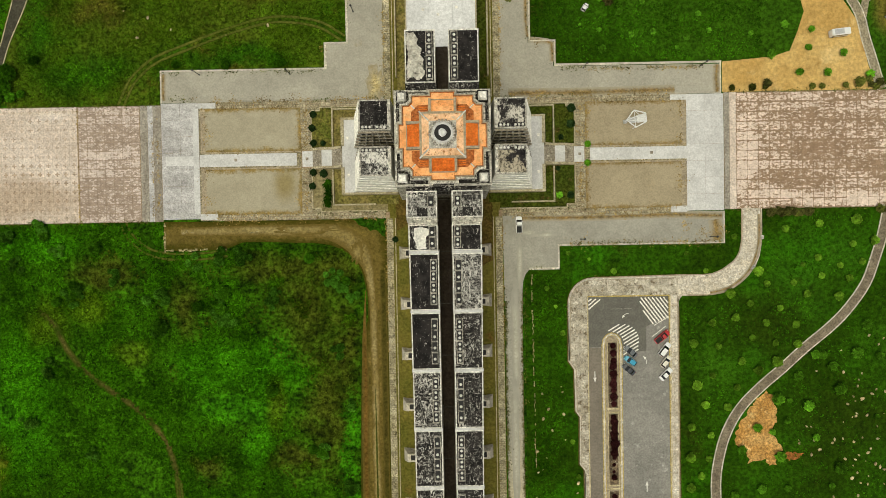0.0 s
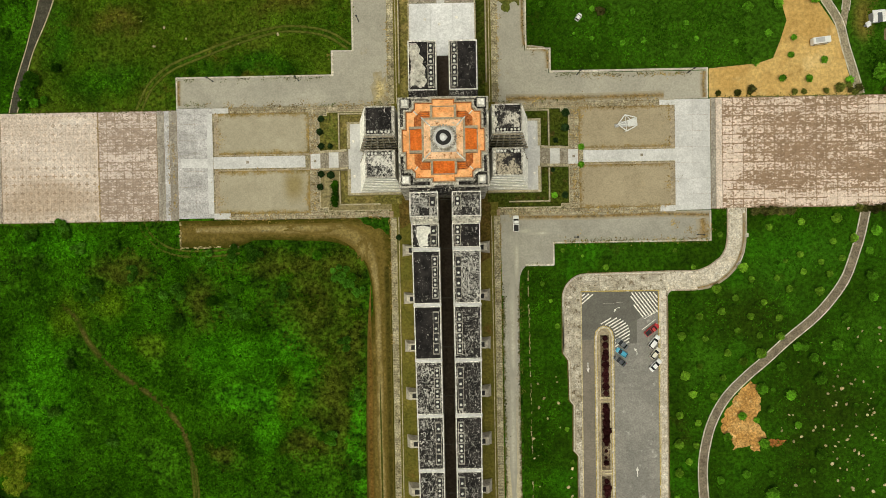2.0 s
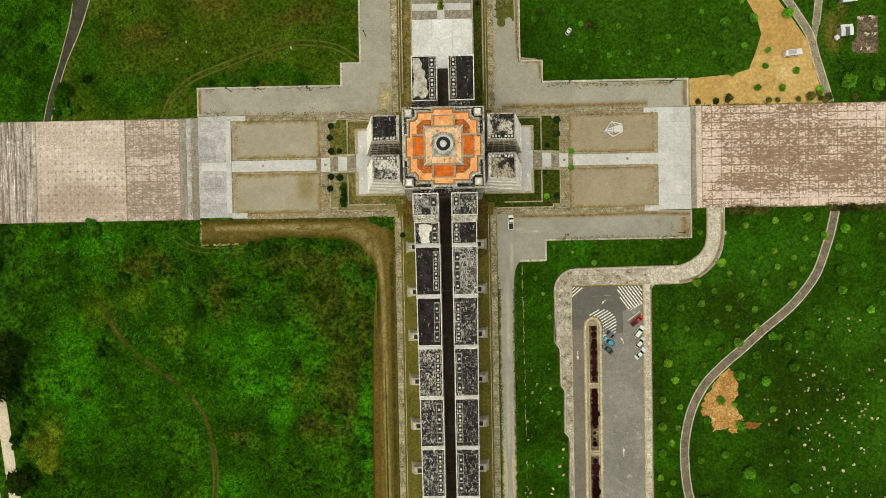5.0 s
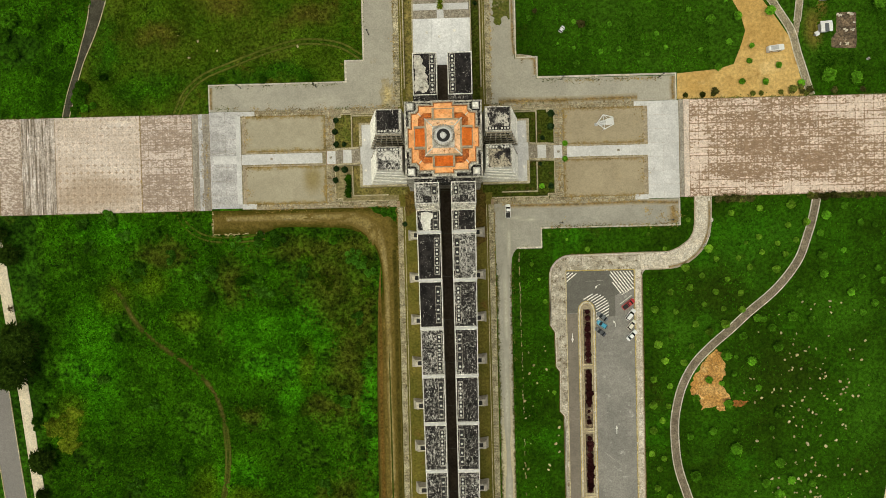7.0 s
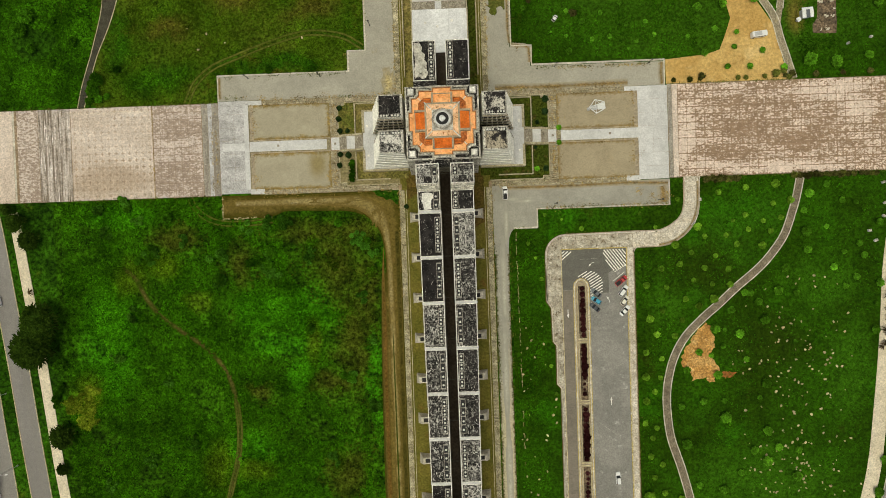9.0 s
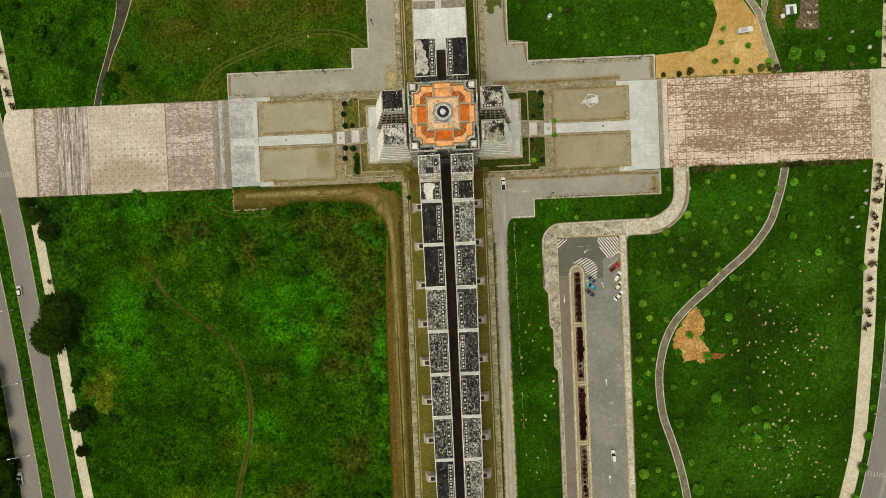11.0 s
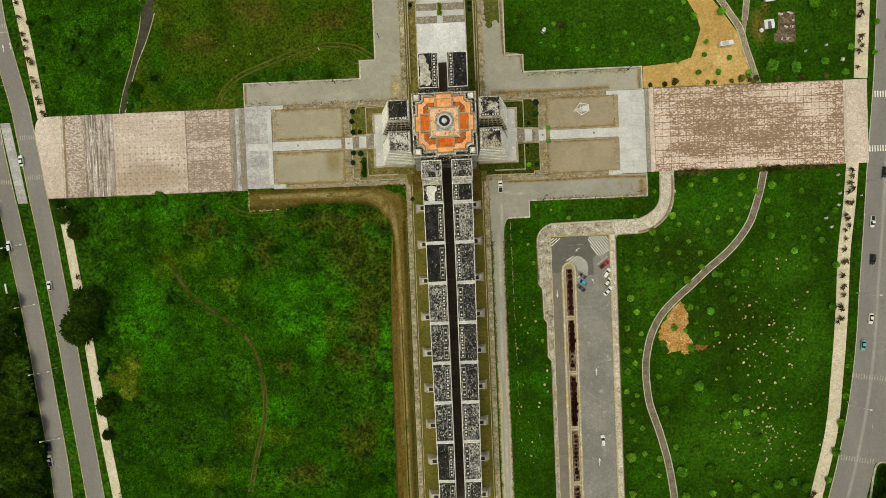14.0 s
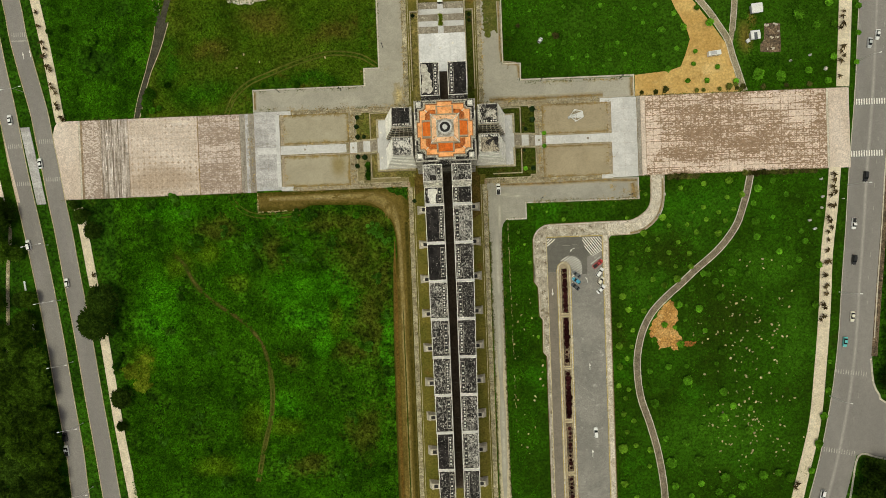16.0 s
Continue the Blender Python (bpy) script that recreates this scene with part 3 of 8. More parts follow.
M["weed_leaf"] = leaf_mat("weed_leaf", (0.008, 0.034, 0.0008), (0.040, 0.145, 0.002),
                          [((0.014, 0.036, 0.0008), (0.056, 0.100, 0.004), DRY, 8.0, 0.9), ((0.014, 0.074, 0.0008), (0.052, 0.215, 0.003), LUSH, 5.0, 0.6), ((0.024, 0.062, 0.001), (0.098, 0.185, 0.006), GOLD, 4.0, 0.8)])
M["olive_leaf"] = leaf_mat("olive_weed_leaf", (0.022, 0.036, 0.001), (0.072, 0.090, 0.008))
M["meadow_leaf"] = leaf_mat("meadow_leaf", (0.022, 0.054, 0.001), (0.068, 0.120, 0.006),
                            [((0.012, 0.046, 0.001), (0.040, 0.130, 0.003), MEADOW_LUSH, 8.0, 0.9), ((0.040, 0.050, 0.003), (0.105, 0.105, 0.012), MEADOW_BROWN, 8.0, 0.9)])
M["lawn_leaf"] = leaf_mat("lawn_leaf", (0.010, 0.036, 0.0008), (0.036, 0.128, 0.0025))
M["shrub_leaf"] = leaf_mat("shrub_leaf", (0.036, 0.124, 0.005), (0.108, 0.270, 0.014))
M["young_leaf"] = leaf_mat("young_shrub_leaf", (0.058, 0.145, 0.007), (0.150, 0.285, 0.020))
M["bush_leaf"] = leaf_mat("bush_leaf", (0.012, 0.042, 0.001), (0.036, 0.115, 0.004))
M["tree_leaf"] = leaf_mat("tree_leaf", (0.008, 0.019, 0.002), (0.028, 0.055, 0.005))
M["park_leaf"] = leaf_mat("park_leaf", (0.014, 0.034, 0.002), (0.046, 0.092, 0.006))
M["yellow_leaf"] = leaf_mat("yellowish_leaf", (0.055, 0.110, 0.004), (0.185, 0.225, 0.014))
M["dark_leaf"] = leaf_mat("dark_round_leaf", (0.008, 0.018, 0.006), (0.020, 0.040, 0.010))
M["red_leaf"] = leaf_mat("purple_leaf", (0.018, 0.006, 0.006), (0.050, 0.014, 0.014))
M["dry_leaf"] = leaf_mat("dry_frond", (0.030, 0.022, 0.010), (0.115, 0.080, 0.032))
M["brown_leaf"] = leaf_mat("half_dry_leaf", (0.016, 0.022, 0.004), (0.085, 0.080, 0.022))
M["bark"] = plain("bark", (0.10, 0.075, 0.05), 0.9, 0.0, 0.3)
M["litter_leaf"] = leaf_mat("dry_litter", (0.110, 0.072, 0.020), (0.400, 0.275, 0.085))
M["edge_leaf"] = leaf_mat("edge_weed", (0.034, 0.042, 0.006), (0.125, 0.135, 0.026))
M["pale_wear"] = ground_mat("pale_worn_gravel", (0.52, 0.49, 0.40), (0.42, 0.395, 0.32), 0.10, 2.0, 0.18, [], ((0.345, 0.326, 0.275), (0.315, 0.298, 0.25), 1.1))
M["peeled_grey"] = ground_mat("peeled_grey_felt", (0.52, 0.49, 0.42), (0.38, 0.355, 0.30), 0.4, 2.2, 0.3, [((0.12, 0.11, 0.095), 0.8, 0.60, 0.66), ((0.64, 0.62, 0.56), 0.9, 0.60, 0.68)])
M["bleached"] = ground_mat("bleached_felt", (0.72, 0.70, 0.64), (0.62, 0.60, 0.54), 0.3, 2.2, 0.2, [((0.25, 0.23, 0.20), 0.6, 0.66, 0.74)])
M["sooty"] = roof_mat("sooty_ledge", 0.53, 0.59, (1.0, 1.0))
M["weedy_road"] = ground_mat("weed_grown_road", (0.105, 0.105, 0.024), (0.070, 0.085, 0.014), 0.2, 1.6, 0.3, [((0.26, 0.22, 0.14), 0.15, 0.56, 0.72), ((0.19, 0.14, 0.05), 0.3, 0.60, 0.68)])
M["tan_path"] = ground_mat("sandy_path", (0.31, 0.265, 0.180), (0.23, 0.195, 0.130), 0.2, 2.2, 0.3, [((0.40, 0.32, 0.18), 0.2, 0.56, 0.7)])
M["clump_leaf"] = leaf_mat("wild_clump_leaf", (0.006, 0.030, 0.001), (0.062, 0.175, 0.012))


# ---- building helpers ----
def part(name, bm, material, parent=None, label="", smooth=False):
    """Link a bmesh as one mesh object, under a thing or part where one is given."""
    me = bpy.data.meshes.new(name)
    bm.to_mesh(me)
    bm.free()
    me.materials.append(material)
    if smooth:
        me.polygons.foreach_set("use_smooth", [True] * len(me.polygons))
    ob = new(name, me)
    ob.parent = parent
    if label:
        tagged(ob, label)
    return ob


def thing(name, label, category, group="", at=(0, 0, 0), turn=0.0):
    ob = tagged(new(name), label, category, group)
    ob.matrix_basis = pose(*at, 0, 0, turn)
    return ob


def setting(name, bm, material, label, category):
    return tagged(part(name, bm, material), label, category, kind="structure")


def prism(bm, outline, z0, z1, top=None):
    """A solid over an outline; top: another outline of the same count for battered sides."""
    a = [bm.verts.new((x, y, z0)) for x, y in outline]
    b = [bm.verts.new((x, y, z1)) for x, y in (top or outline)]
    k = len(a)
    bm.faces.new(a[::-1])
    bm.faces.new(b)
    for i in range(k):
        bm.faces.new((a[i], a[(i + 1) % k], b[(i + 1) % k], b[i]))
    return bm


def rect(x0, x1, y0, y1):
    return [(x0, y0), (x1, y0), (x1, y1), (x0, y1)]


def box(x0, x1, y0, y1, z0, z1, bm=None):
    return prism(bm or bmesh.new(), rect(x0, x1, y0, y1), z0, z1)


def spline(points, step=2.0):
    """A smooth line through a few plan points."""
    p = [Vector(q) for q in points]
    p = [2 * p[0] - p[1], *p, 2 * p[-1] - p[-2]]
    out = []
    for i in range(1, len(p) - 2):
        k = max(2, int((p[i + 1] - p[i]).length / step))
        for j in range(k):
            s = j / k
            out.append(0.5 * (2 * p[i] + (p[i + 1] - p[i - 1]) * s + (2 * p[i - 1] - 5 * p[i] + 4 * p[i + 1] - p[i + 2]) * s * s + (3 * p[i] - p[i - 1] - 3 * p[i + 1] + p[i + 2]) * s ** 3))
    return out + [p[-2]]


def ribbon(points, left, right, z0, z1, bm=None, step=2.0):
    """A strip that follows a line, from left to right of it (metres, right positive), with the place across it in the UV map."""
    bm = bm or bmesh.new()
    uv = bm.loops.layers.uv.verify()
    line = spline(points, step) if step else [Vector(q) for q in points]
    rows, run = [], 0.0
    for i, q in enumerate(line):
        d = (line[min(i + 1, len(line) - 1)] - line[max(i - 1, 0)]).normalized()
        side = Vector((d.y, -d.x))
        a, b = q + side * left, q + side * right
        rows.append([bm.verts.new((*a, z1)), bm.verts.new((*b, z1)), bm.verts.new((*b, z0)), bm.verts.new((*a, z0)), run])
        run += (line[min(i + 1, len(line) - 1)] - q).length
    for r, s in zip(rows, rows[1:]):
        for j in range(4):
            f = bm.faces.new((r[j], r[(j + 1) % 4], s[(j + 1) % 4], s[j]))
            for loop in f.loops:
                across = (0.0, 1.0, 1.0, 0.0)[[r[0], r[1], r[2], r[3]].index(loop.vert) if loop.vert in r[:4] else s.index(loop.vert)]
                loop[uv].uv = (r[4] if loop.vert in r[:4] else s[4], across)
    for r in (rows[0], rows[-1]):
        bm.faces.new(r[:4])
    bmesh.ops.recalc_face_normals(bm, faces=bm.faces)
    return bm


def band(left, right, z0, z1, step=2.0):
    """A sheet between two smooth edges of the same count of points, with the place across it in the UV map."""
    bm = bmesh.new()
    uv = bm.loops.layers.uv.verify()
    edges = [[], []]
    for i in range(len(left) - 1):
        k = max(2, int((Vector(left[i + 1]) - Vector(left[i])).length / step))
        for q, out in zip((left, right), edges):
            a, b = Vector(q[max(0, i - 1)]), Vector(q[i])
            c, d = Vector(q[i + 1]), Vector(q[min(len(q) - 1, i + 2)])
            for j in range(k):
                t = j / k
                out.append(0.5 * (2 * b + (c - a) * t + (2 * a - 5 * b + 4 * c - d) * t * t + (3 * b - a - 3 * c + d) * t ** 3))
    for q, out in zip((left, right), edges):
        out.append(Vector(q[-1]))
    rows = [[bm.verts.new((*a, z1)), bm.verts.new((*((a + b) / 2), z1)), bm.verts.new((*b, z1)), bm.verts.new((*b, z0)), bm.verts.new((*a, z0))] for a, b in zip(*edges)]
    across = (0.0, 0.5, 1.0, 1.0, 0.0)
    for r, s in zip(rows, rows[1:]):
        for j in range(5):
            f = bm.faces.new((r[j], r[(j + 1) % 5], s[(j + 1) % 5], s[j]))
            for loop in f.loops:
                loop[uv].uv = (0.0, across[(r if loop.vert in r else s).index(loop.vert)])
    bm.faces.new(rows[0][::-1]), bm.faces.new(rows[-1])
    bmesh.ops.recalc_face_normals(bm, faces=bm.faces)
    return bm


def ragged(outline, z, seed, rough=0.5, step=0.8):
    """A flat sheet over an outline, with ragged edges."""
    rnd = random.Random(seed)
    bm = bmesh.new()
    uv = bm.loops.layers.uv.verify()
    pts = []
    for a, b in zip(outline, outline[1:] + outline[:1]):
        a, b = Vector(a), Vector(b)
        k = max(1, int((b - a).length / step))
        pts += [a + (b - a) * j / k + Vector((rnd.uniform(-1, 1), rnd.uniform(-1, 1))) * rough for j in range(k)]
    top = bm.faces.new([bm.verts.new((*q, z)) for q in pts])
    for loop in top.loops:
        loop[uv].uv = (0.0, 0.5)
    top.normal_update()
    if top.normal.z < 0:
        top.normal_flip()
    return bm


def rimmed(x0, x1, y0, y1, z0, z1, inset):
    """A flat block whose UV tells the middle of its top from its rim."""
    bm = prism(bmesh.new(), rect(x0, x1, y0, y1), z0, z1 - 0.004)
    uv = bm.loops.layers.uv.verify()
    a = [bm.verts.new((x, y, z1)) for x, y in rect(x0, x1, y0, y1)]
    c = [bm.verts.new((x, y, z1)) for x, y in rect(x0 + inset, x1 - inset, y0 + inset, y1 - inset)]
    for f in [bm.faces.new(c)] + [bm.faces.new((a[i], a[(i + 1) % 4], c[(i + 1) % 4], c[i])) for i in range(4)]:
        for loop in f.loops:
            loop[uv].uv = (0.0, 1.0 if loop.vert in a else 0.5)
    return bm


def patch(cx, cy, rx, ry, z, seed, k=26, rough=0.25):
    """A ragged round sheet whose UV runs from its middle to its rim."""
    rnd = random.Random(seed)
    bm = bmesh.new()
    uv = bm.loops.layers.uv.verify()
    mid = bm.verts.new((cx, cy, z + 0.01))
    rim = []
    for i in range(k):
        a, s = 2 * math.pi * i / k, 1 + rough * rnd.uniform(-1, 1)
        rim.append(bm.verts.new((cx + rx * s * math.cos(a), cy + ry * s * math.sin(a), z)))
    for i in range(k):
        f = bm.faces.new((mid, rim[i], rim[(i + 1) % k]))
        for loop in f.loops:
            loop[uv].uv = (0.0, 0.5 if loop.vert is mid else 1.0)
    return bm


def lathe(bm, profile, cx=0.0, cy=0.0, k=12):
    """A turned solid from (radius, height) pairs."""
    rings = [[bm.verts.new((cx + r * math.cos(2 * math.pi * i / k), cy + r * math.sin(2 * math.pi * i / k), z)) for i in range(k)] for r, z in profile]
    for a, b in zip(rings, rings[1:]):
        for i in range(k):
            bm.faces.new((a[i], a[(i + 1) % k], b[(i + 1) % k], b[i]))
    bm.faces.new(rings[0][::-1])
    bm.faces.new(rings[-1])
    return bm


def tube(bm, a, b, r, k=6, r2=None):
    """A round bar from a to b."""
    a, b = Vector(a), Vector(b)
    q = (b - a).to_track_quat("Z", "Y")
    ends = []
    for p, rad in ((a, r), (b, r if r2 is None else r2)):
        ends.append([bm.verts.new(p + q @ Vector((rad * math.cos(2 * math.pi * i / k), rad * math.sin(2 * math.pi * i / k), 0))) for i in range(k)])
    for i in range(k):
        bm.faces.new((ends[0][i], ends[0][(i + 1) % k], ends[1][(i + 1) % k], ends[1][i]))
    bm.faces.new(ends[0][::-1])
    bm.faces.new(ends[1])
    return bm


def slabs(parent, name, x0, x1, y0, y1, nx, ny, z0, z1, material, gap=0.08, seed=1, jitter=0.02):
    """A field of separate paving slabs that share their meshes, with open joints."""
    rnd = random.Random(seed)
    w, d = (x1 - x0) / nx, (y1 - y0) / ny
    meshes = []
    for v in range(3):
        bm = box(-w / 2 + gap / 2, w / 2 - gap / 2, -d / 2 + gap / 2, d / 2 - gap / 2, z0, z1)
        for vert in bm.verts:
            if vert.co.z > z0 + 0.01:
                vert.co.x *= 1 - 0.03 / w
                vert.co.y *= 1 - 0.03 / d
        me = bpy.data.meshes.new(name)
        bm.to_mesh(me)
        bm.free()
        me.materials.append(material)
        meshes.append(me)
    for i in range(nx):
        for j in range(ny):
            ob = new(name, meshes[(i + j) % 3])
            ob.parent = parent
            ob.location = (x0 + (i + 0.5) * w, y0 + (j + 0.5) * d, rnd.uniform(-jitter, 0))


def leaves(places, sizes, tilt, rnd, per=5, spread=0.35, lift=0.3):
    """Vertices and faces of leaf clumps: every clump is some loose pointed leaves round one place."""
    n = len(places) * per
    c = np.repeat(np.asarray(places, float), per, axis=0)
    s = np.repeat(np.asarray(sizes, float), per)
    c = c + rnd.normal(0, 1, (n, 3)) * (s * spread)[:, None] * np.array([1, 1, lift])
    a = rnd.uniform(0, 2 * np.pi, n)
    u = np.stack([np.cos(a), np.sin(a), rnd.normal(0, tilt, n)], 1)
    v = np.stack([-np.sin(a), np.cos(a), rnd.normal(0, tilt, n)], 1)
    h = (s * rnd.uniform(0.6, 1.2, n))[:, None]
    pts = np.stack([c - u * h, c + v * h * 0.45, c + u * h, c - v * h * 0.45], 1).reshape(-1, 3)
    faces = np.arange(4 * n).reshape(-1, 4)
    return pts, faces


def leaf_mesh(name, pts, faces, material):
    me = bpy.data.meshes.new(name)
    me.from_pydata(pts.tolist(), [], faces.tolist())
    me.materials.append(material)
    return me


def scatter(name, inside, box_, count, size, material, label, seed, per=4, lift=0.3):
    """Uncountable low plants over a stretch of ground, as one mesh."""
    rnd = np.random.default_rng(seed)
    x0, x1, y0, y1 = box_
    p = np.stack([rnd.uniform(x0, x1, count), rnd.uniform(y0, y1, count)], 1)
    keep = np.array([inside(x, y) and noise.noise((x * 0.06, y * 0.06, seed)) > -0.35 for x, y in p])
    p = p[keep]
    s = rnd.uniform(size[0], size[1], len(p)) * np.array([1.0 + 0.6 * noise.noise((x * 0.09, y * 0.09, seed + 3.0)) for x, y in p])
    pts, faces = leaves(np.c_[p, 0.25 * s + 0.03], s, 0.35, rnd, per, 0.6, lift)
    pts[:, 2] = np.maximum(pts[:, 2], 0.02)
    return tagged(new(name, leaf_mesh(name, pts, faces, material)), label, "grass", kind="stuff")


# ---- ground, roads and paving ----
setting("ground", prism(bmesh.new(), rect(-2500, 2500, -2500, 2500), -1.0, 0.0), M["ground"], "green grassland reaching to the horizon", "ground")
for gname, r, z, m, lab in (("ground_field", (-150, -16, -175, -16), 0.03, "weeds", "overgrown field of lush green weeds"),
                            ("ground_field", (-176, -126, 16, 90), 0.028, "ground", "lush green weeds beside the meadow"),
                            ("ground_meadow", (-132, -16, 16, 90), 0.032, "meadow", "olive green meadow with short grass"),
                            ("ground_lawn", (24, 172, -175, -16), 0.03, "lawn", "dark green mown lawn with young shrubs"),
                            ("ground_lawn", (24, 175, 17, 90), 0.03, "lawn", "dark green lawn dotted with shrubs"),
                            ("ground_yard", (-17.7, 17.7, -160, 66), 0.045, "yard", "dry olive grass strip beside the monument")):
    setting(gname, prism(bmesh.new(), rect(*r), -0.4, z), M[m], lab, "grass")

# dry ground and dirt tracks in the fields
TRACK_IN = [(-85.1, -27.0), (-67, -27.0), (-61.5, -24.9), (-46, -25.2), (-37, -25.7), (-32, -27.2), (-27.9, -29.9), (-25.4, -34.2), (-23.9, -41), (-23.8, -49), (-25.6, -60), (-26.2, -72), (-26.6, -90), (-26.9, -120), (-27.0, -165)]
TRACK_OUT = [(-85.1, -18.3), (-67, -18.4), (-61.5, -18.4), (-46, -18.4), (-37, -18.4), (-30, -18.3), (-22, -18.2), (-17.6, -22), (-17.6, -36), (-17.6, -48), (-17.6, -60), (-17.6, -72), (-17.6, -90), (-17.6, -120), (-17.6, -165)]
setting("dirt_road", band(TRACK_IN, TRACK_OUT, -0.2, 0.07), M["dirt"], "brown dirt track worn along the field edge", "dirt road")
RUT_IN = [(-80, -22.6), (-62, -22.9), (-44, -23.4), (-36, -24.4), (-30.5, -27.2), (-26.6, -31.0), (-24.2, -36), (-23.2, -45), (-23.1, -55), (-23.0, -72), (-23.2, -89), (-22.8, -104), (-22.6, -165)]
RUT_OUT = [(-80, -20.2), (-62, -19.8), (-44, -19.8), (-35, -19.8), (-28, -21.4), (-22.8, -27), (-21.6, -35), (-20.9, -45), (-20.8, -55), (-20.5, -72), (-20.7, -89), (-20.3, -104), (-20.2, -165)]
setting("dirt_road", band(RUT_IN, RUT_OUT, -0.2, 0.085), M["pale_rut"], "pale sandy wheel rut along the dirt track", "wheel track")
setting("dirt_road", ribbon([(-18.9, -34), (-18.8, -50), (-18.8, -90), (-18.8, -165)], -0.9, 1.0, -0.2, 0.08), M["dark_dirt"], "dark damp soil beside the dirt track", "dirt road")
RED_IN = [(-24.3, -40), (-25.5, -54), (-25.9, -72), (-26.2, -90), (-26.2, -165)]
RED_OUT = [(-24.2, -40), (-24.2, -54), (-23.7, -72), (-24.0, -90), (-24.0, -165)]
setting("dirt_road", band(RED_IN, RED_OUT, -0.2, 0.078), M["red_dirt"], "reddish brown bare soil of the dirt track", "dirt road")
setting("dirt_road", band([(-21.9, -70), (-22.0, -90), (-21.9, -165)], [(-21.8, -70), (-21.5, -90), (-21.3, -165)], -0.2, 0.094), M["track"], "thin grassy middle of the dirt track", "dirt road")
setting("ground_sand", patch(-26.6, -28.4, 2.2, 3.4, 0.100, 42, 28, 0.25), M["pale_rut"], "pale worn sand in the bend of the track", "sand")
setting("ground_sand", patch(-42.0, -21.4, 9.0, 1.5, 0.104, 43, 30, 0.2), M["pale_rut"], "pale worn sand on the dirt track", "sand")
setting("ground_dry", ragged([(-28.6, -18.3), (-17.7, -18.2), (-17.7, -24.4), (-19.6, -22.8), (-22.6, -21.8), (-25.2, -20.2)], 0.112, 77, 0.5), M["ground"], "tuft of dark grass in the corner of the track", "grass")


def broken_kerb(a, b, seed, label, lost=0.3, wide=0.34):
    """A line of old kerb stones, sunken and partly missing."""
    rnd = random.Random(seed)
    a, b = Vector(a), Vector(b)
    d = (b - a).normalized()
    root, run = None, 0.0
    while run < (b - a).length:
        long = rnd.uniform(0.5, 1.5)
        if rnd.random() > lost:
            p = a + d * run + Vector((d.y, -d.x)) * rnd.uniform(-0.16, 0.16)
            w, u = wide * rnd.uniform(0.5, 1.3), Vector((d.y, -d.x))
            q = [p - u * w * rnd.uniform(0.7, 1.2) * 0.5, p + u * w * rnd.uniform(0.7, 1.2) * 0.5, p + d * long * 0.9 + u * w * rnd.uniform(0.6, 1.2) * 0.5, p + d * long * 0.9 - u * w * rnd.uniform(0.6, 1.2) * 0.5]
            bm = prism(bmesh.new(), [tuple(v) for v in q], -0.1, 0.10 + rnd.uniform(0, 0.08))
            bmesh.ops.recalc_face_normals(bm, faces=bm.faces)
            if root is None:
                root = setting("kerb", bm, M["old_kerb"], label, "kerb")
            else:
                part("kerb_stone", bm, M["old_kerb"], root)
        run += long


broken_kerb((-84.8, -18.6), (-84.9, -27.0), 1, "broken pale kerb at the end of the dirt track", 0.15, 0.7)
broken_kerb((-84.8, -27.1), (-66.5, -26.7), 2, "broken pale kerb between dirt track and weeds", 0.3, 0.6)
for off in (-0.9, 0.9):
    setting("dirt_road", ribbon([(-97.4, -18.6), (-96.4, -21), (-93.6, -24.6), (-89.4, -27.4), (-83.6, -28.8), (-73, -28.8), (-66, -28.0)], off - 0.4, off + 0.4, -0.2, 0.06), M["rut"], "faint wheel rut curving off the dirt track", "wheel track")
broken_kerb((-50.6, -21.4), (-46.4, -21.2), 7, "pale broken stones sunk in the dirt track", 0.1, 0.6)
broken_kerb((-58.8, -22.0), (-56.4, -21.6), 8, "pale broken stones sunk in the dirt track", 0.1, 0.5)
TRAIL_LINE = [(-124, -44), (-119, -49.5), (-115.6, -56.6), (-110.5, -62.9), (-102, -69.9), (-93.5, -76.1), (-86.8, -84.1), (-84.2, -90.5), (-82.6, -97.5), (-81.9, -108), (-83, -119), (-87, -134), (-90, -148)]
for off in (-0.75, 0.75):
    setting("dirt_road", ribbon(TRAIL_LINE[8:], off - 0.45, off + 0.45, -0.2, 0.075), M["rut"], "olive wheel rut through tall weeds", "wheel track")
setting("dirt_road", ribbon(TRAIL_LINE, -1.1, 1.1, -0.2, 0.06), M["track"], "faint brown footpath through tall weeds", "footpath")
RUT_LINE = [(-97.3, 17), (-95.6, 20.8), (-93.7, 24.4), (-90.2, 28.0), (-85.8, 31.0), (-76.5, 34.6), (-65.3, 38.6), (-55.0, 41.5), (-46.9, 42.2), (-36.8, 40.5), (-29.5, 36.2)]
for off in (-0.85, 0.85):
    setting("dirt_road", ribbon(RUT_LINE, off - 0.45, off + 0.45, -0.2, 0.06), M["rut"], "faint wheel rut curving through the meadow", "wheel track")
setting("gravel_road", ribbon([(21.0, -30), (20.8, -45), (20.6, -60), (20.7, -104), (20.9, -165)], -2.6, 2.7, -0.2, 0.07), M["gravel_road"], "pale gravel service road along the monument", "gravel road")

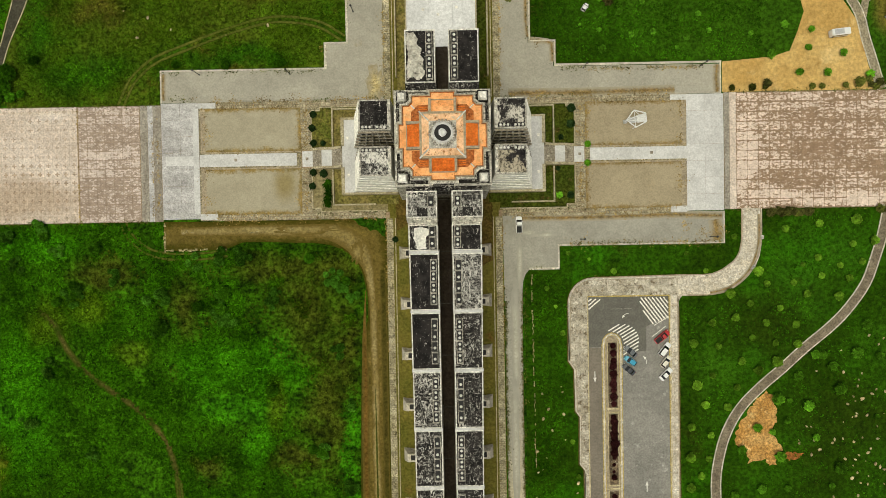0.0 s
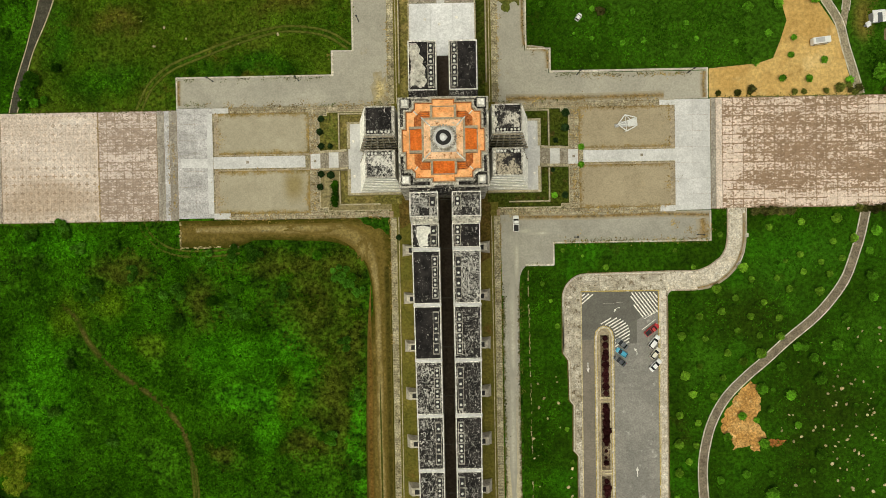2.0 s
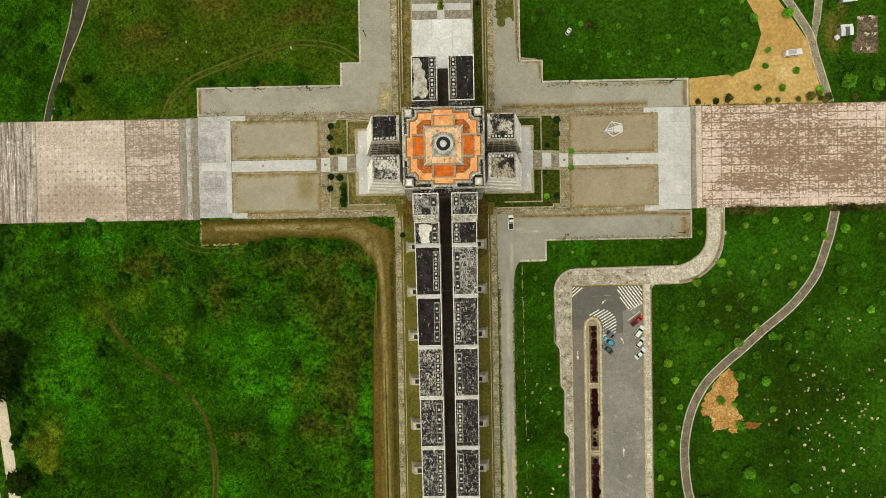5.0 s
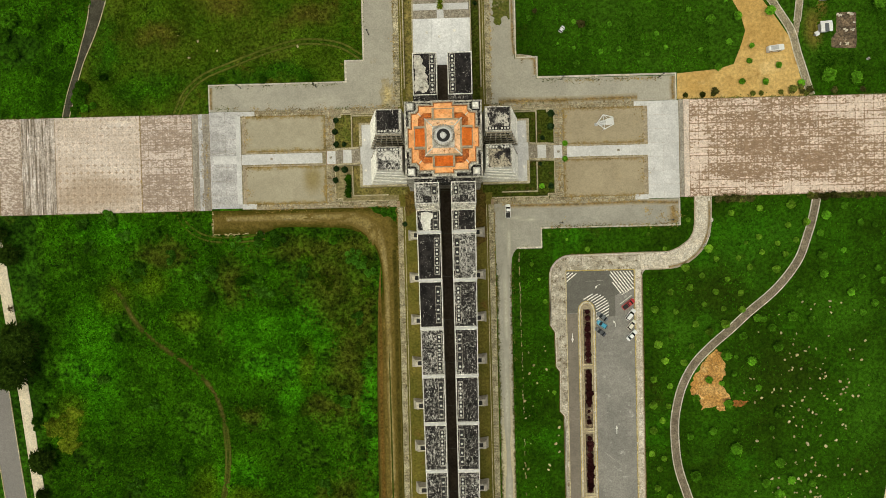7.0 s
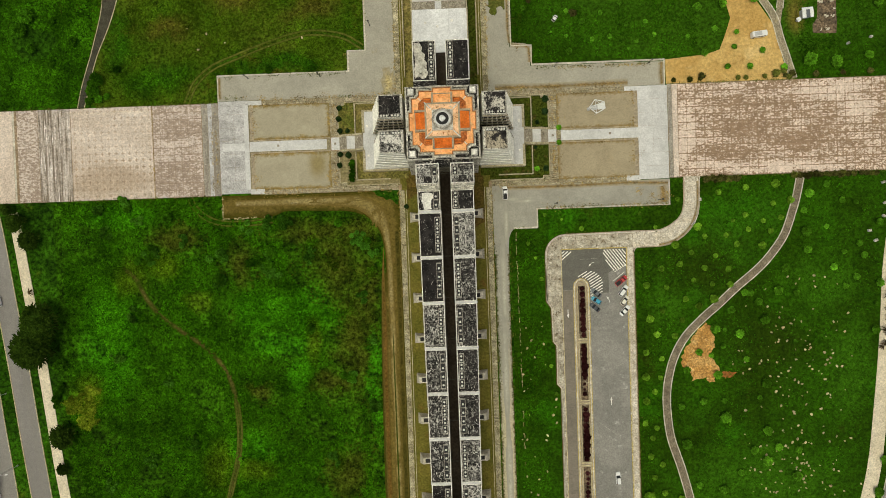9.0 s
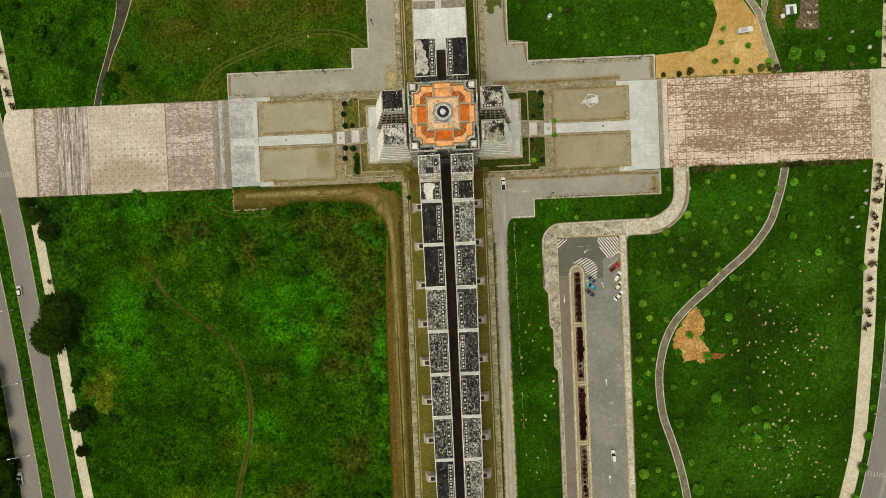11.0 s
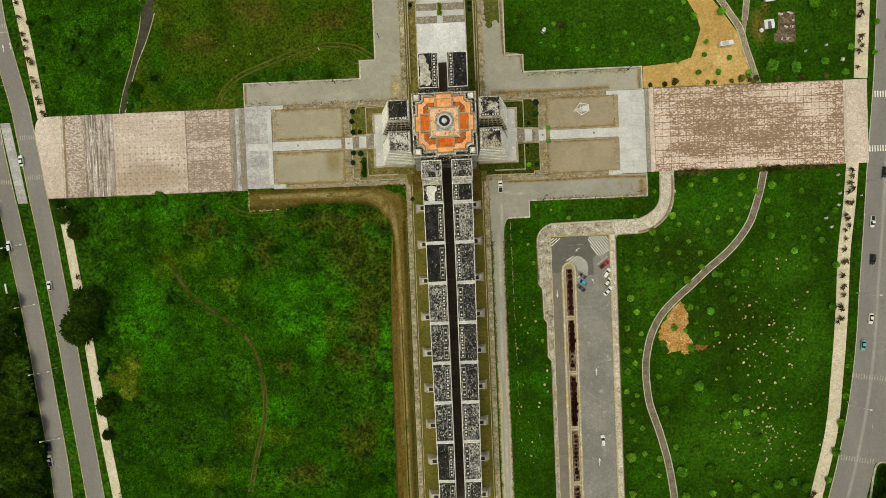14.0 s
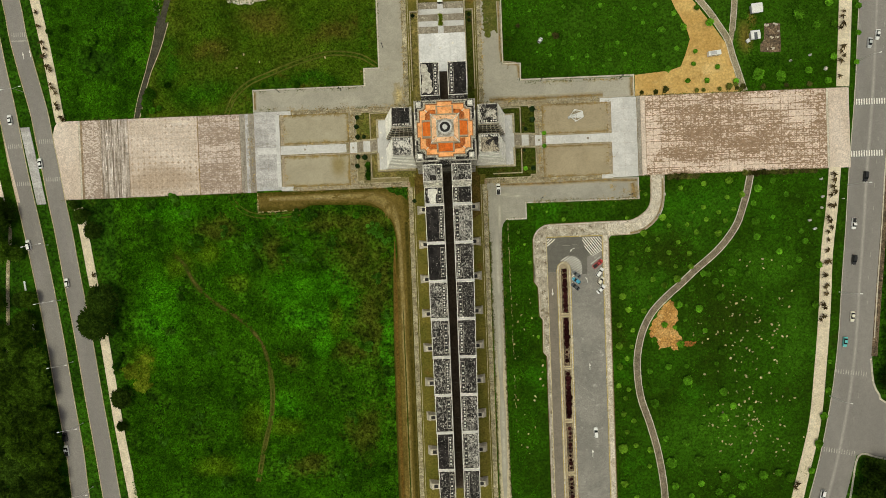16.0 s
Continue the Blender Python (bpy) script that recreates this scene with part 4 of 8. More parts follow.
# L-shaped asphalt roads round the monument
setting("road", prism(bmesh.new(), [(-85.2, 17.6), (-17.6, 17.6), (-17.6, 90), (-28.4, 90), (-28.2, 35), (-35.4, 35), (-34.8, 27.5), (-85.2, 27.5)], -0.3, 0.07), M["road"], "weathered pale grey asphalt road with stains", "road")
setting("road", prism(bmesh.new(), [(17.4, 17.6), (84, 17.6), (84, 26.4), (33.6, 26.6), (33.6, 33.8), (26.0, 33.8), (26.0, 90), (17.2, 90)], -0.3, 0.07), M["road"], "weathered pale grey asphalt road with stains", "road")
setting("road", prism(bmesh.new(), [(17.9, -44.0), (23.2, -44.0), (23.3, -40.6), (23.6, -38.0), (24.3, -36.0), (25.4, -34.7), (34.4, -34.3), (34.4, -27.4), (84.6, -27.5), (84.6, -17.8), (17.6, -17.8)], -0.3, 0.075), M["road_grey"], "weathered pale grey asphalt road with stains", "road")
for k, line in enumerate(([(-85.0, 17.8), (-85.0, 27.2), (-34.9, 27.2), (-35.2, 34.8), (-28.3, 34.8), (-28.5, 90)],
                          [(83.8, 17.8), (83.8, 26.9), (34.1, 27.1), (34.1, 34.3), (26.5, 34.3), (26.5, 90)],
                          [(84.5, -18), (84.5, -27.4), (34.5, -27.3), (34.4, -34.2), (25.6, -34.5)])):
    bm = bmesh.new()
    for a, b in zip(line, line[1:]):
        x0, x1, y0, y1 = min(a[0], b[0]) - 0.22, max(a[0], b[0]) + 0.22, min(a[1], b[1]) - 0.22, max(a[1], b[1]) + 0.22
        box(x0, x1, y0, y1, -0.2, 0.12 + 0.006 * len(bm.verts), bm) if k < 2 else box(x0 + 0.04, x1 - 0.04, y0 + 0.04, y1 - 0.04, -0.2, 0.12 + 0.006 * len(bm.verts) / 8, bm)
    setting("kerb", bm, M["kerb_pale"], "low weathered stone kerb along the road", "kerb")

# the two plazas and avenues on the long axis
def plaza(sx, x_in, x_out, name):
    """A pale forecourt with two tongues towards the monument."""
    bed = setting(name, prism(bmesh.new(), rect(min(sx * x_in, sx * x_out), max(sx * x_in, sx * x_out), -17.6, 17.5), -0.3, 0.09), M["joint"], "pale concrete forecourt slab field", "plaza")
    xs = sorted((sx * x_in, sx * x_out))
    slabs(bed, "slab", xs[0], xs[1], -17.6, 17.5, 2, 7, 0.06, 0.14, M["plaza"] if sx < 0 else M["concrete"], 0.025, 5, 0.004)
    if sx < 0:
        for k, (x0, x1, y0, y1) in enumerate(((73.85, 75.6, -16.1, 15.8), (75.6, 84.0, -1.4, 1.5))):
            part("pale_band", box(*sorted((sx * x0, sx * x1)), y0, y1, 0.0, 0.144 + 0.003 * k), M["concrete"], bed, "pale concrete band")
    for y0, y1 in ((15.8, 17.4), (-17.9, -16.1)):
        xt = sorted((sx * 68.6, sx * x_in))
        part("tongue", box(xt[0], xt[1], y0, y1, -0.2, 0.15), M["concrete"], bed)
    return bed


plaza(-1, 73.8, 85.2, "plaza")
plaza(1, 73.4, 84.6, "plaza")
bed = setting("avenue", prism(bmesh.new(), rect(-172.3, -85.2, -18.2, 17.0), -0.3, 0.08), M["joint"], "broad avenue of worn pinkish paving slabs", "avenue")
slabs(bed, "slab", -141.8, -110.6, -18.1, 16.9, 12, 13, 0.0, 0.13, M["avenue"], 0.008, 11, 0.002)
cross_mesh = box(-0.68, 0.68, -0.21, 0.21, 0.10, 0.137)
box(-0.21, 0.21, -0.68, 0.68, 0.10, 0.138, cross_mesh)
first = part("joint_cross", cross_mesh, M["cross"], bed)
first.location = (-141.8 + 31.2 / 12 * 0.5, -18.1 + 35 / 13 * 0.5, 0)
for i in range(12):
    for j in range(13):
        if i + j:
            ob = new("joint_cross", first.data)
            ob.parent = bed
            ob.location = (-141.8 + 31.2 / 12 * (i + 0.5), -18.1 + 35 / 13 * (j + 0.5), 0)
slabs(bed, "slab", -110.4, -91.8, -18.1, 16.9, 7, 13, 0.0, 0.125, M["avenue_lined"], 0.03, 12)
for x0, x1, m in ((-91.6, -89.4, "stained"), (-89.3, -87.7, "plaza"), (-87.6, -85.3, "stained"), (-154.4, -142.0, "stained_pink"), (-162.6, -154.6, "avenue_streaked"), (-163.4, -162.8, "joint"), (-164.3, -163.6, "kerb_pale")):
    part("paving_strip", box(x0, x1, -18.1, 16.9, -0.1, 0.12), M[m], bed)
part("end_paving", prism(bmesh.new(), [(-171.6, -18.1), (-164.4, -18.1), (-164.4, 16.9), (-173.4, 16.9), (-175.0, 14.8), (-175.9, 11), (-174.7, 2.1), (-173.0, -9.3)], -0.1, 0.12), M["avenue_end"], bed)
part("dark_joint", box(-110.75, -110.35, -18.1, 16.9, -0.1, 0.134), M["joint"], bed)
bed = setting("avenue", prism(bmesh.new(), rect(84.7, 177.5, -17.4, 17.8), -0.3, 0.08), M["joint"], "broad avenue of worn brown and pink paving", "avenue")
slabs(bed, "slab", 88.4, 167.4, -17.3, 17.7, 24, 12, 0.0, 0.13, M["avenue_worn"], 0.05, 13)
for x0, x1, m in ((84.8, 86.3, "stained"), (86.4, 88.3, "avenue_end"), (167.5, 168.4, "kerb_pale"), (168.5, 177.4, "avenue_end")):
    part("paving_strip", box(x0, x1, -17.3, 17.7, -0.1, 0.12), M[m], bed)

# gravel courts, paths and paved borders between plaza and monument
for sx in (-1, 1):
    setting("ground_court", box(*sorted((sx * 17.8, sx * 73.9)), -18.2, 17.7, -0.35, 0.055), M["flag"], "brown weedy soil round the gravel courts", "ground")
    for y0, y1 in ((2.6, 15.6), (-16.4, -2.7)):
        xs = sorted((sx * 43.0, sx * 73.3))
        setting("gravel_court", rimmed(xs[0], xs[1], y0, y1, -0.3, 0.085, 3.4), M["gravel" if sx < 0 else "gravel_brown"], "flat beige gravel court with weedy rims", "gravel court")
        bm = bmesh.new()
        inner = y0 if y0 > 0 else y1
        outer = y1 if y0 > 0 else y0
        box(xs[0], xs[1], min(inner, inner - 0.45 * (1 if y0 > 0 else -1)), max(inner, inner - 0.45 * (1 if y0 > 0 else -1)), -0.2, 0.16, bm)
        xe = sorted((sx * 73.3, sx * 71.9))
        box(xe[0], xe[1], min(y0, y1), max(y0, y1), -0.2, 0.09, bm)
        setting("trim", bm, M["trim"], "brown weedy edging of the gravel court", "edging")
    xs = sorted((sx * 44.3, sx * 73.7))
    setting("path", box(xs[0], xs[1], -1.85, 1.9, -0.2, 0.16), M["concrete"], "straight pale concrete footpath", "path")
    for hx in (41.2, 62.8):
        setting("manhole", box(sx * hx - 0.42, sx * hx + 0.42, -0.3, 0.5, 0.1, 0.19), M["step_worn"], "dark square manhole cover in the path", "manhole")
    border = setting("pavement", box(*sorted((sx * 39.8, sx * 68.6)), 15.7, 17.7, -0.2, 0.07), M["joint"], "border of square stone pavers", "pavement")
    slabs(border, "paver", *sorted((sx * 39.8, sx * 68.6)), 15.75, 17.65, 20, 2, 0.0, 0.12, M["paver"], 0.08, 21)
    border = setting("pavement", box(*sorted((sx * 16.5, sx * 68.6)), -18.3, -16.3, -0.2, 0.07), M["joint"], "border of square stone pavers", "pavement")
    slabs(border, "paver", *sorted((sx * 17.6, sx * 68.6)), -18.25, -16.35, 36, 2, 0.0, 0.12, M["paver"], 0.08, 22)
    border = setting("pavement", box(*sorted((sx * 39.9, sx * 42.9)), -16.2, 15.6, -0.2, 0.07), M["joint"], "border of square stone pavers", "pavement")
    for y0, y1, k in ((2.6, 15.6, 9), (-16.2, -2.6, 9)):
        slabs(border, "paver", *sorted((sx * 39.9, sx * 42.9)), y0, y1, 2, k, 0.0, 0.12, M["paver"], 0.08, 23)
    border = setting("pavement", box(*sorted((sx * 16.5, sx * 39.7)), 15.9, 17.7, -0.2, 0.07), M["joint"], "border of square stone pavers", "pavement")
    slabs(border, "paver", *sorted((sx * 17.6, sx * 39.7)), 15.95, 17.65, 15, 2, 0.0, 0.12, M["paver"], 0.08, 24)
    # long flagged strips beside the nave
    for y0, y1, k in ((-160, -18.4, 90), (17.8, 66, 32)):
        border = setting("pavement", box(*sorted((sx * 15.5, sx * 17.5)), y0, y1, -0.2, 0.10), M["flag"], "long strip of rough stone flags", "pavement")
        slabs(border, "flag", *sorted((sx * 15.55, sx * 17.45)), y0, y1, 1, k, 0.0, 0.12, M["flag"], 0.05, 25)
        setting("kerb", box(*sorted((sx * 14.7, sx * 14.95)), y0, y1, -0.2, 0.30), M["stone_wall"], "thin stone kerb beside the dry grass", "kerb")

# brown ground sheets whose colour also holds the shade of the wall corners
for x0, x1, y0, y1 in ((9.6, 14.6, -34, -12.5), (-14.6, -9.6, -22, -12.5)):
    setting("ground_yard", ragged([(x0, y0), (x1, y0 + 2.5), (x1, y1), (x0, y1)], 0.06, 44, 0.35), M["brown_yard"], "brown ground with painted shade beside the monument wall", "ground")

# gardens with low walls on both sides of the stairs
for sx in (-1, 1):
    for sy in (-1, 1):
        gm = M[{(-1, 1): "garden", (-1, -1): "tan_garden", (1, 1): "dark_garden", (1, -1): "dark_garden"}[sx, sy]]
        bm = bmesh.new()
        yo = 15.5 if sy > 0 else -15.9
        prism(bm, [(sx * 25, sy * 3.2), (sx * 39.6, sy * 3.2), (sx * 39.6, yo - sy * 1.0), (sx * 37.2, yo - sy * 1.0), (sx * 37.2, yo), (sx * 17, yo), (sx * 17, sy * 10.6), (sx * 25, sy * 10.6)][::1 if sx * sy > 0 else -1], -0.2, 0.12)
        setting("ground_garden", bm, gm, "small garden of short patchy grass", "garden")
        yi = 14.8 if sy > 0 else -14.0
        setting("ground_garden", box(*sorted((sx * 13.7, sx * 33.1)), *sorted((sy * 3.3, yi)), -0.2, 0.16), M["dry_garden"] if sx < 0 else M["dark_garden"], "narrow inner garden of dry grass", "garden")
        bm = bmesh.new()
        box(*sorted((sx * 33.1, sx * 33.5)), min(sy * 3.4, yi), max(sy * 3.4, yi), -0.2, 0.9, bm)
        box(*sorted((sx * 20.5, sx * 33.5)), yi - 0.2, yi + 0.2, -0.2, 0.92, bm)
        setting("wall_garden", bm, M["stone_wall"], "low pale stone garden wall", "wall")
        bm = bmesh.new()
        box(*sorted((sx * 39.55, sx * 39.85)), min(sy * 3.3, yo - sy), max(sy * 3.3, yo - sy), -0.2, 0.35, bm)
        box(*sorted((sx * 37.2, sx * 39.85)), yo - sy - 0.15, yo - sy + 0.15, -0.2, 0.36, bm)
        box(*sorted((sx * 37.05, sx * 37.35)), min(yo, yo - sy), max(yo, yo - sy), -0.2, 0.37, bm)
        box(*sorted((sx * 17, sx * 37.35)), yo - 0.15, yo + 0.15, -0.2, 0.38, bm)
        setting("kerb", bm, M["stone_wall"], "low stone kerb round the garden", "kerb")


def steps(name, sx, xs, y0, y1, z0, rise, parent=None):
    """A flight of separate stone steps along x."""
    xa, xb = xs
    k = 9
    for i in range(k):
        a = xa + (xb - xa) * i / k
        part("step", box(*sorted((sx * a, sx * xb)), y0 + 0.002 * i, y1 - 0.002 * i, z0 - 0.3, z0 + rise * (i + 1) / k), M["step_worn"], parent)


# terraces, stairs and cheek walls on both ends
for sx in (-1, 1):
    st = thing("entrance_stairs", "two weathered stone flights with pale landings and cheek walls", "stairs", "entrance stairs")
    steps("flight", sx, (39.5, 36.5), -2.4, 2.5, 0.0, 1.5, st)
    part("landing", box(*sorted((sx * 33.4, sx * 36.5)), -2.4, 2.5, -0.2, 1.51), M["concrete"], st)
    steps("flight", sx, (33.4, 29.98), -2.4, 2.5, 1.5, 1.5, st)
    part("forecourt_slab", box(*sorted((sx * 39.5, sx * 42.6)), -2.3, 2.4, -0.2, 0.17), M["concrete"], st)
    for y0, y1 in ((2.5, 3.2), (-3.1, -2.4)):
        prof = [(39.7, 0.5), (36.4, 2.0), (33.4, 2.0), (30.2, 3.5), (30.2, -0.2), (39.7, -0.2)]
        bm = bmesh.new()
        a = [bm.verts.new((sx * x, y0, z)) for x, z in prof]
        b = [bm.verts.new((sx * x, y1, z)) for x, z in prof]
        bm.faces.new(a), bm.faces.new(b[::-1])
        for i in range(6):
            bm.faces.new((a[i], b[i], b[(i + 1) % 6], a[(i + 1) % 6]))
        bmesh.ops.recalc_face_normals(bm, faces=bm.faces)
        part("cheek_wall", bm, M["stone_wall"], st)
    te = thing("entrance_terrace", "raised pale concrete terrace with a low rim and floor hatches", "terrace", "entrance terraces")
    part("deck", box(*sorted((sx * 13.6, sx * 30.0)), -10.6, 11.0, -0.2, 3.0), M["concrete"], te)
    for x0, x1, y0, y1 in ((29.4, 30.3, -11.2, -3.1), (29.4, 30.3, 3.2, 11.6), (13.6, 29.39, -11.2, -10.61), (25.0, 29.39, 11.01, 11.6)):
        part("rim", box(*sorted((sx * x0, sx * x1)), y0, y1, -0.2, 3.35), M["stone_wall"], te)
    for y in (-5.4, 5.6):
        part("hatch", box(*sorted((sx * 27.9, sx * 28.7)), y - 0.4, y + 0.4, 2.9, 3.06), M["wall"], te, "grey floor hatch")

# parking court
lot = setting("parking_lot", prism(bmesh.new(), rect(42.9, 67.6, -175, -43.2), -0.3, 0.05), M["lot"], "grey asphalt parking lot with painted markings", "parking lot")
part("dark_surface", prism(bmesh.new(), [(43.0, -58.6), (48.2, -58.6), (48.2, -56.8), (49.4, -55.1), (51.5, -55.1), (53.2, -57.4), (53.2, -60), (60.6, -60), (60.6, -52.5), (67.5, -48.8), (67.5, -43.3), (43.0, -43.3)], 0.0, 0.058), M["lot_dark"], lot)
part("lane_surface", box(43.0, 46.9, -175, -58.7, 0.0, 0.057), M["lane"], lot)
SIDE = [*[(44.8 - 7.7 * math.cos(radians(9 * k)), -45.2 + 7.7 * math.sin(radians(9 * k))) for k in range(11)], (70.5, -37.2), (74.0, -42.9), *[(73.0 - 2.5 * math.sin(radians(18 * k)), -45.5 + 2.5 * math.cos(radians(18 * k))) for k in range(6)], (70.3, -56.4), (70.0, -175), (67.8, -175), (67.6, -43.1), (42.8, -43.1), (42.7, -175), (41.5, -175), (41.4, -96.0), (39.9, -94.2),
                                              (40.1, -79.7), (38.8, -77.9), (38.6, -65.2), (36.9, -62.7)]
side = setting("sidewalk", prism(bmesh.new(), SIDE, -0.3, 0.16), M["dirty_concrete"], "cracked dirty beige concrete sidewalk round the parking lot", "sidewalk")
part("pale_strip", box(67.8, 70.0, -175, -43.2, 0.0, 0.166), M["rough_concrete"], side, "paler cream concrete strip")
OUTER = SIDE[SIDE.index((41.5, -175)):] + SIDE[:12]
part("edge_kerb", ribbon(OUTER, 0.02, 0.42, 0.0, 0.20, step=0), M["kerb_pale"], side, "pale raised edge kerb")
part("edge_joint", ribbon(OUTER, 0.60, 0.74, 0.0, 0.165, step=0), M["trim"], side, "dark dirty joint line")
setting("verge", ribbon(OUTER, -0.38, -0.02, -0.1, 0.07, step=0), M["edge_soil"], "dark bare soil along the sidewalk edge", "soil")
setting("verge", ribbon([(70.55, -175), (70.6, -46.5)], -0.16, 0.16, -0.1, 0.07, step=0), M["edge_soil"], "dark bare soil along the sidewalk edge", "soil")
setting("road", ribbon([(70.2, -40.0), (76, -40.0), (82, -39.5), (87.5, -36.8), (91, -33), (92.4, -27.6), (92.6, -17.2)], -2.9, 3.3, -0.3, 0.17), M["rough_concrete"], "curving beige concrete access road", "road")
for pts, w in (([(72.9, -43.2), (81, -43), (85.9, -41.7), (91, -38), (93.7, -33.6), (95.4, -27.7), (95.5, -17.4)], 0.18), ([(44.8, -37.45), (58, -37.25), (70.5, -37.0), (80.7, -36.8), (85.7, -34.2), (88.2, -31.8), (89.6, -27.6), (89.8, -17.4)], 0.16)):
    setting("kerb", ribbon(pts, -w, w, -0.2, 0.24), M["trim"], "weathered kerb beside the access road", "kerb")
for x0, x1, y0, y1, z, m in ((42.75, 43.1, -175, -43.0, 0.20, "kerb"), (67.45, 67.75, -175, -43.0, 0.20, "yellow"), (43.0, 67.6, -43.3, -42.9, 0.21, "yellow"), (70.0, 70.35, -175, -45, 0.22, "trim"), (67.95, 68.15, -175, -43.2, 0.19, "kerb")):
    setting("kerb", box(x0, x1, y0, y1, -0.2, z), M[m], "concrete kerb with worn yellow paint", "kerb")
HEAD = [(53.2, -58.0), (52.7, -56.0), (51.7, -54.7), (50.1, -54.2), (48.6, -54.7), (47.5, -56.0), (47.1, -58.0)]
isl = setting("traffic_island", prism(bmesh.new(), [(47.0, -175), (53.3, -175), *HEAD], -0.2, 0.14), M["trim"], "long planted island with pale kerbs and brown soil", "traffic island")
RING = [(53.1, -175), (53.05, -110), *HEAD, (47.15, -110), (47.1, -175)]
for w0, w1, z, m in ((-0.12, 0.16, 0.20, "yellow"), (0.17, 0.66, 0.23, "kerb_pale"), (0.67, 0.84, 0.21, "yellow")):
    part("kerb_line", ribbon(RING, -w1, -w0, 0.0, z, step=0), M[m], isl)
for y in (-77.9, -101.3, -125.2, -149.0):
    part("cross_kerb", box(48.4, 52.1, y - 0.75, y - 0.3, 0.0, 0.22), M["kerb"], isl)
    part("cross_kerb", box(48.4, 52.1, y + 0.3, y + 0.75, 0.0, 0.22), M["kerb"], isl)
for x in (48.65, 51.7):
    part("bed_edge", box(x, x + 0.18, -175, -56.8, 0.0, 0.21), M["kerb"], isl)
for i in range(5):
    part("soil_bed", box(48.9, 51.65, -77 - 23.6 * i, -57.2 - 23.6 * i if i == 0 else -79 - 23.6 * (i - 1), 0.0, 0.18), M["dead_ground"], isl)


def stripe(parent, a, b, w, z=0.066, m="paint"):
    part("stripe", ribbon([a, b], -w / 2, w / 2, 0.04, z, step=0), M[m], parent)


def in_corner(q):
    """The hatched corner by the upper kerb: a curved left edge, and a slanting foot."""
    left = 58.6 + 0.08 * (-43.5 - q.y) ** 1.85
    return -43.6 > q.y > -51.9 + 0.36 * (q.x - 62.5) and left < q.x < 67.35


def in_apron(q):
    """The hatched apron: a round lobe beyond the island's head, running down its far side."""
    lobe = math.hypot((q.x - 53.3) / 5.1, (q.y + 56.5) / 4.9) < 1 or (53 < q.x < 58.2 and -60.6 < q.y < -56.6)
    island = math.hypot(q.x - 50.1, q.y + 57.6) < 3.6 or (q.y < -57.6 and q.x < 53.6)
    return lobe and not island


def hatching(inside, start, d, pitch, wide):
    """Painted stripes along d, one pitch apart, as long as they lie inside."""
    d = Vector(d).normalized()
    for i in range(-10, 11):
        foot, run = Vector(start) + Vector((-d.y, d.x)) * (pitch * i), []
        for k in range(-90, 91):
            q = foot + d * (0.12 * k)
            if inside(q):
                run.append(q)
            elif run:
                if (run[-1] - run[0]).length > 0.5:
                    stripe(lot, tuple(run[0]), tuple(run[-1]), wide)
                run = []


hatching(in_apron, (53.5, -55.5), (0.86, 0.51), 0.95, 0.39)
hatching(in_corner, (63.5, -46.5), (0.60, -0.80), 0.92, 0.40)
for a, b in (((50.0, -47.0), (53.4, -47.0)), ((54.0, -46.8), (56.4, -46.9)), ((57.2, -110.6), (61.8, -114.2)), ((55.2, -109.0), (58.6, -111.8)), ((54.4, -96.5), (57.6, -94.6)), ((62.4, -88.2), (65.6, -87.0))):
    stripe(lot, a, b, 0.09, 0.062, "worn_paint")
for i in range(3):
    stripe(lot, (43.2, -47.0 + 1.2 * i), (43.2 + 3.6 - 1.3 * i, -44.0 + 0.1 * i), 0.4)
for a, b in (((63.0, -52.2), (67.4, -49.6)), ((62.4, -55.6), (66.6, -52.4))):
    stripe(lot, a, b, 0.22)


def arrow(parent, x, y, turn, bent=False, size=1.0):
    c, s = math.cos(radians(turn)), math.sin(radians(turn))
    at = lambda u, v: (x + size * (u * c - v * s), y + size * (u * s + v * c))
    bm = bmesh.new()
    if bent:
        for k in range(5):
            ang = [radians(60 - 12 * (k + j)) for j in (0, 1)]
            ring = [(-2.2 + r * math.cos(g), 0.3 - r * math.sin(g)) for g, r in ((ang[0], 2.33), (ang[0], 2.07), (ang[1], 2.07), (ang[1], 2.33))]
            prism(bm, [at(*q) for q in ring][::-1], 0.04, 0.066)
        bmesh.ops.recalc_face_normals(bm, faces=bm.faces)
    else:
        prism(bm, [at(*q) for q in ((-0.13, -1.6), (0.13, -1.6), (0.13, 0.3), (-0.13, 0.3))], 0.04, 0.066)
    head = ((-0.5, 0.3), (0.5, 0.3), (0.0, 1.7))
    prism(bm, [at(*q) for q in head], 0.04, 0.066)
    part("arrow", bm, M["paint"], parent)


for x, y, a in ((54.0, -48.9, 145), (44.9, -67.5, 180), (60.4, -62.4, 40), (60.3, -101.3, 0), (60.3, -140, 0)):
    arrow(lot, x, y, a, a in (145, 40), 0.72 if a in (145, 40) else 1.0)

# curving footpaths over the lawns
CURVE = [(134.0, -16.9), (133.2, -20.5), (132.0, -26), (130.2, -31.9), (127.0, -40.4), (121.5, -48.1), (116.0, -53.6), (108.6, -59.6), (101.7, -65.8), (95.6, -70.9), (89.2, -77.3), (85.0, -84.2), (82.6, -91.3), (81.2, -101), (82.2, -114.9), (86, -127.6), (89.2, -140.4), (91.1, -153), (91.8, -165), (92, -180)]
setting("footpath", ribbon(CURVE, -1.3, 1.3, -0.2, 0.08), M["path"], "grey brown asphalt footpath in a long curve", "footpath")
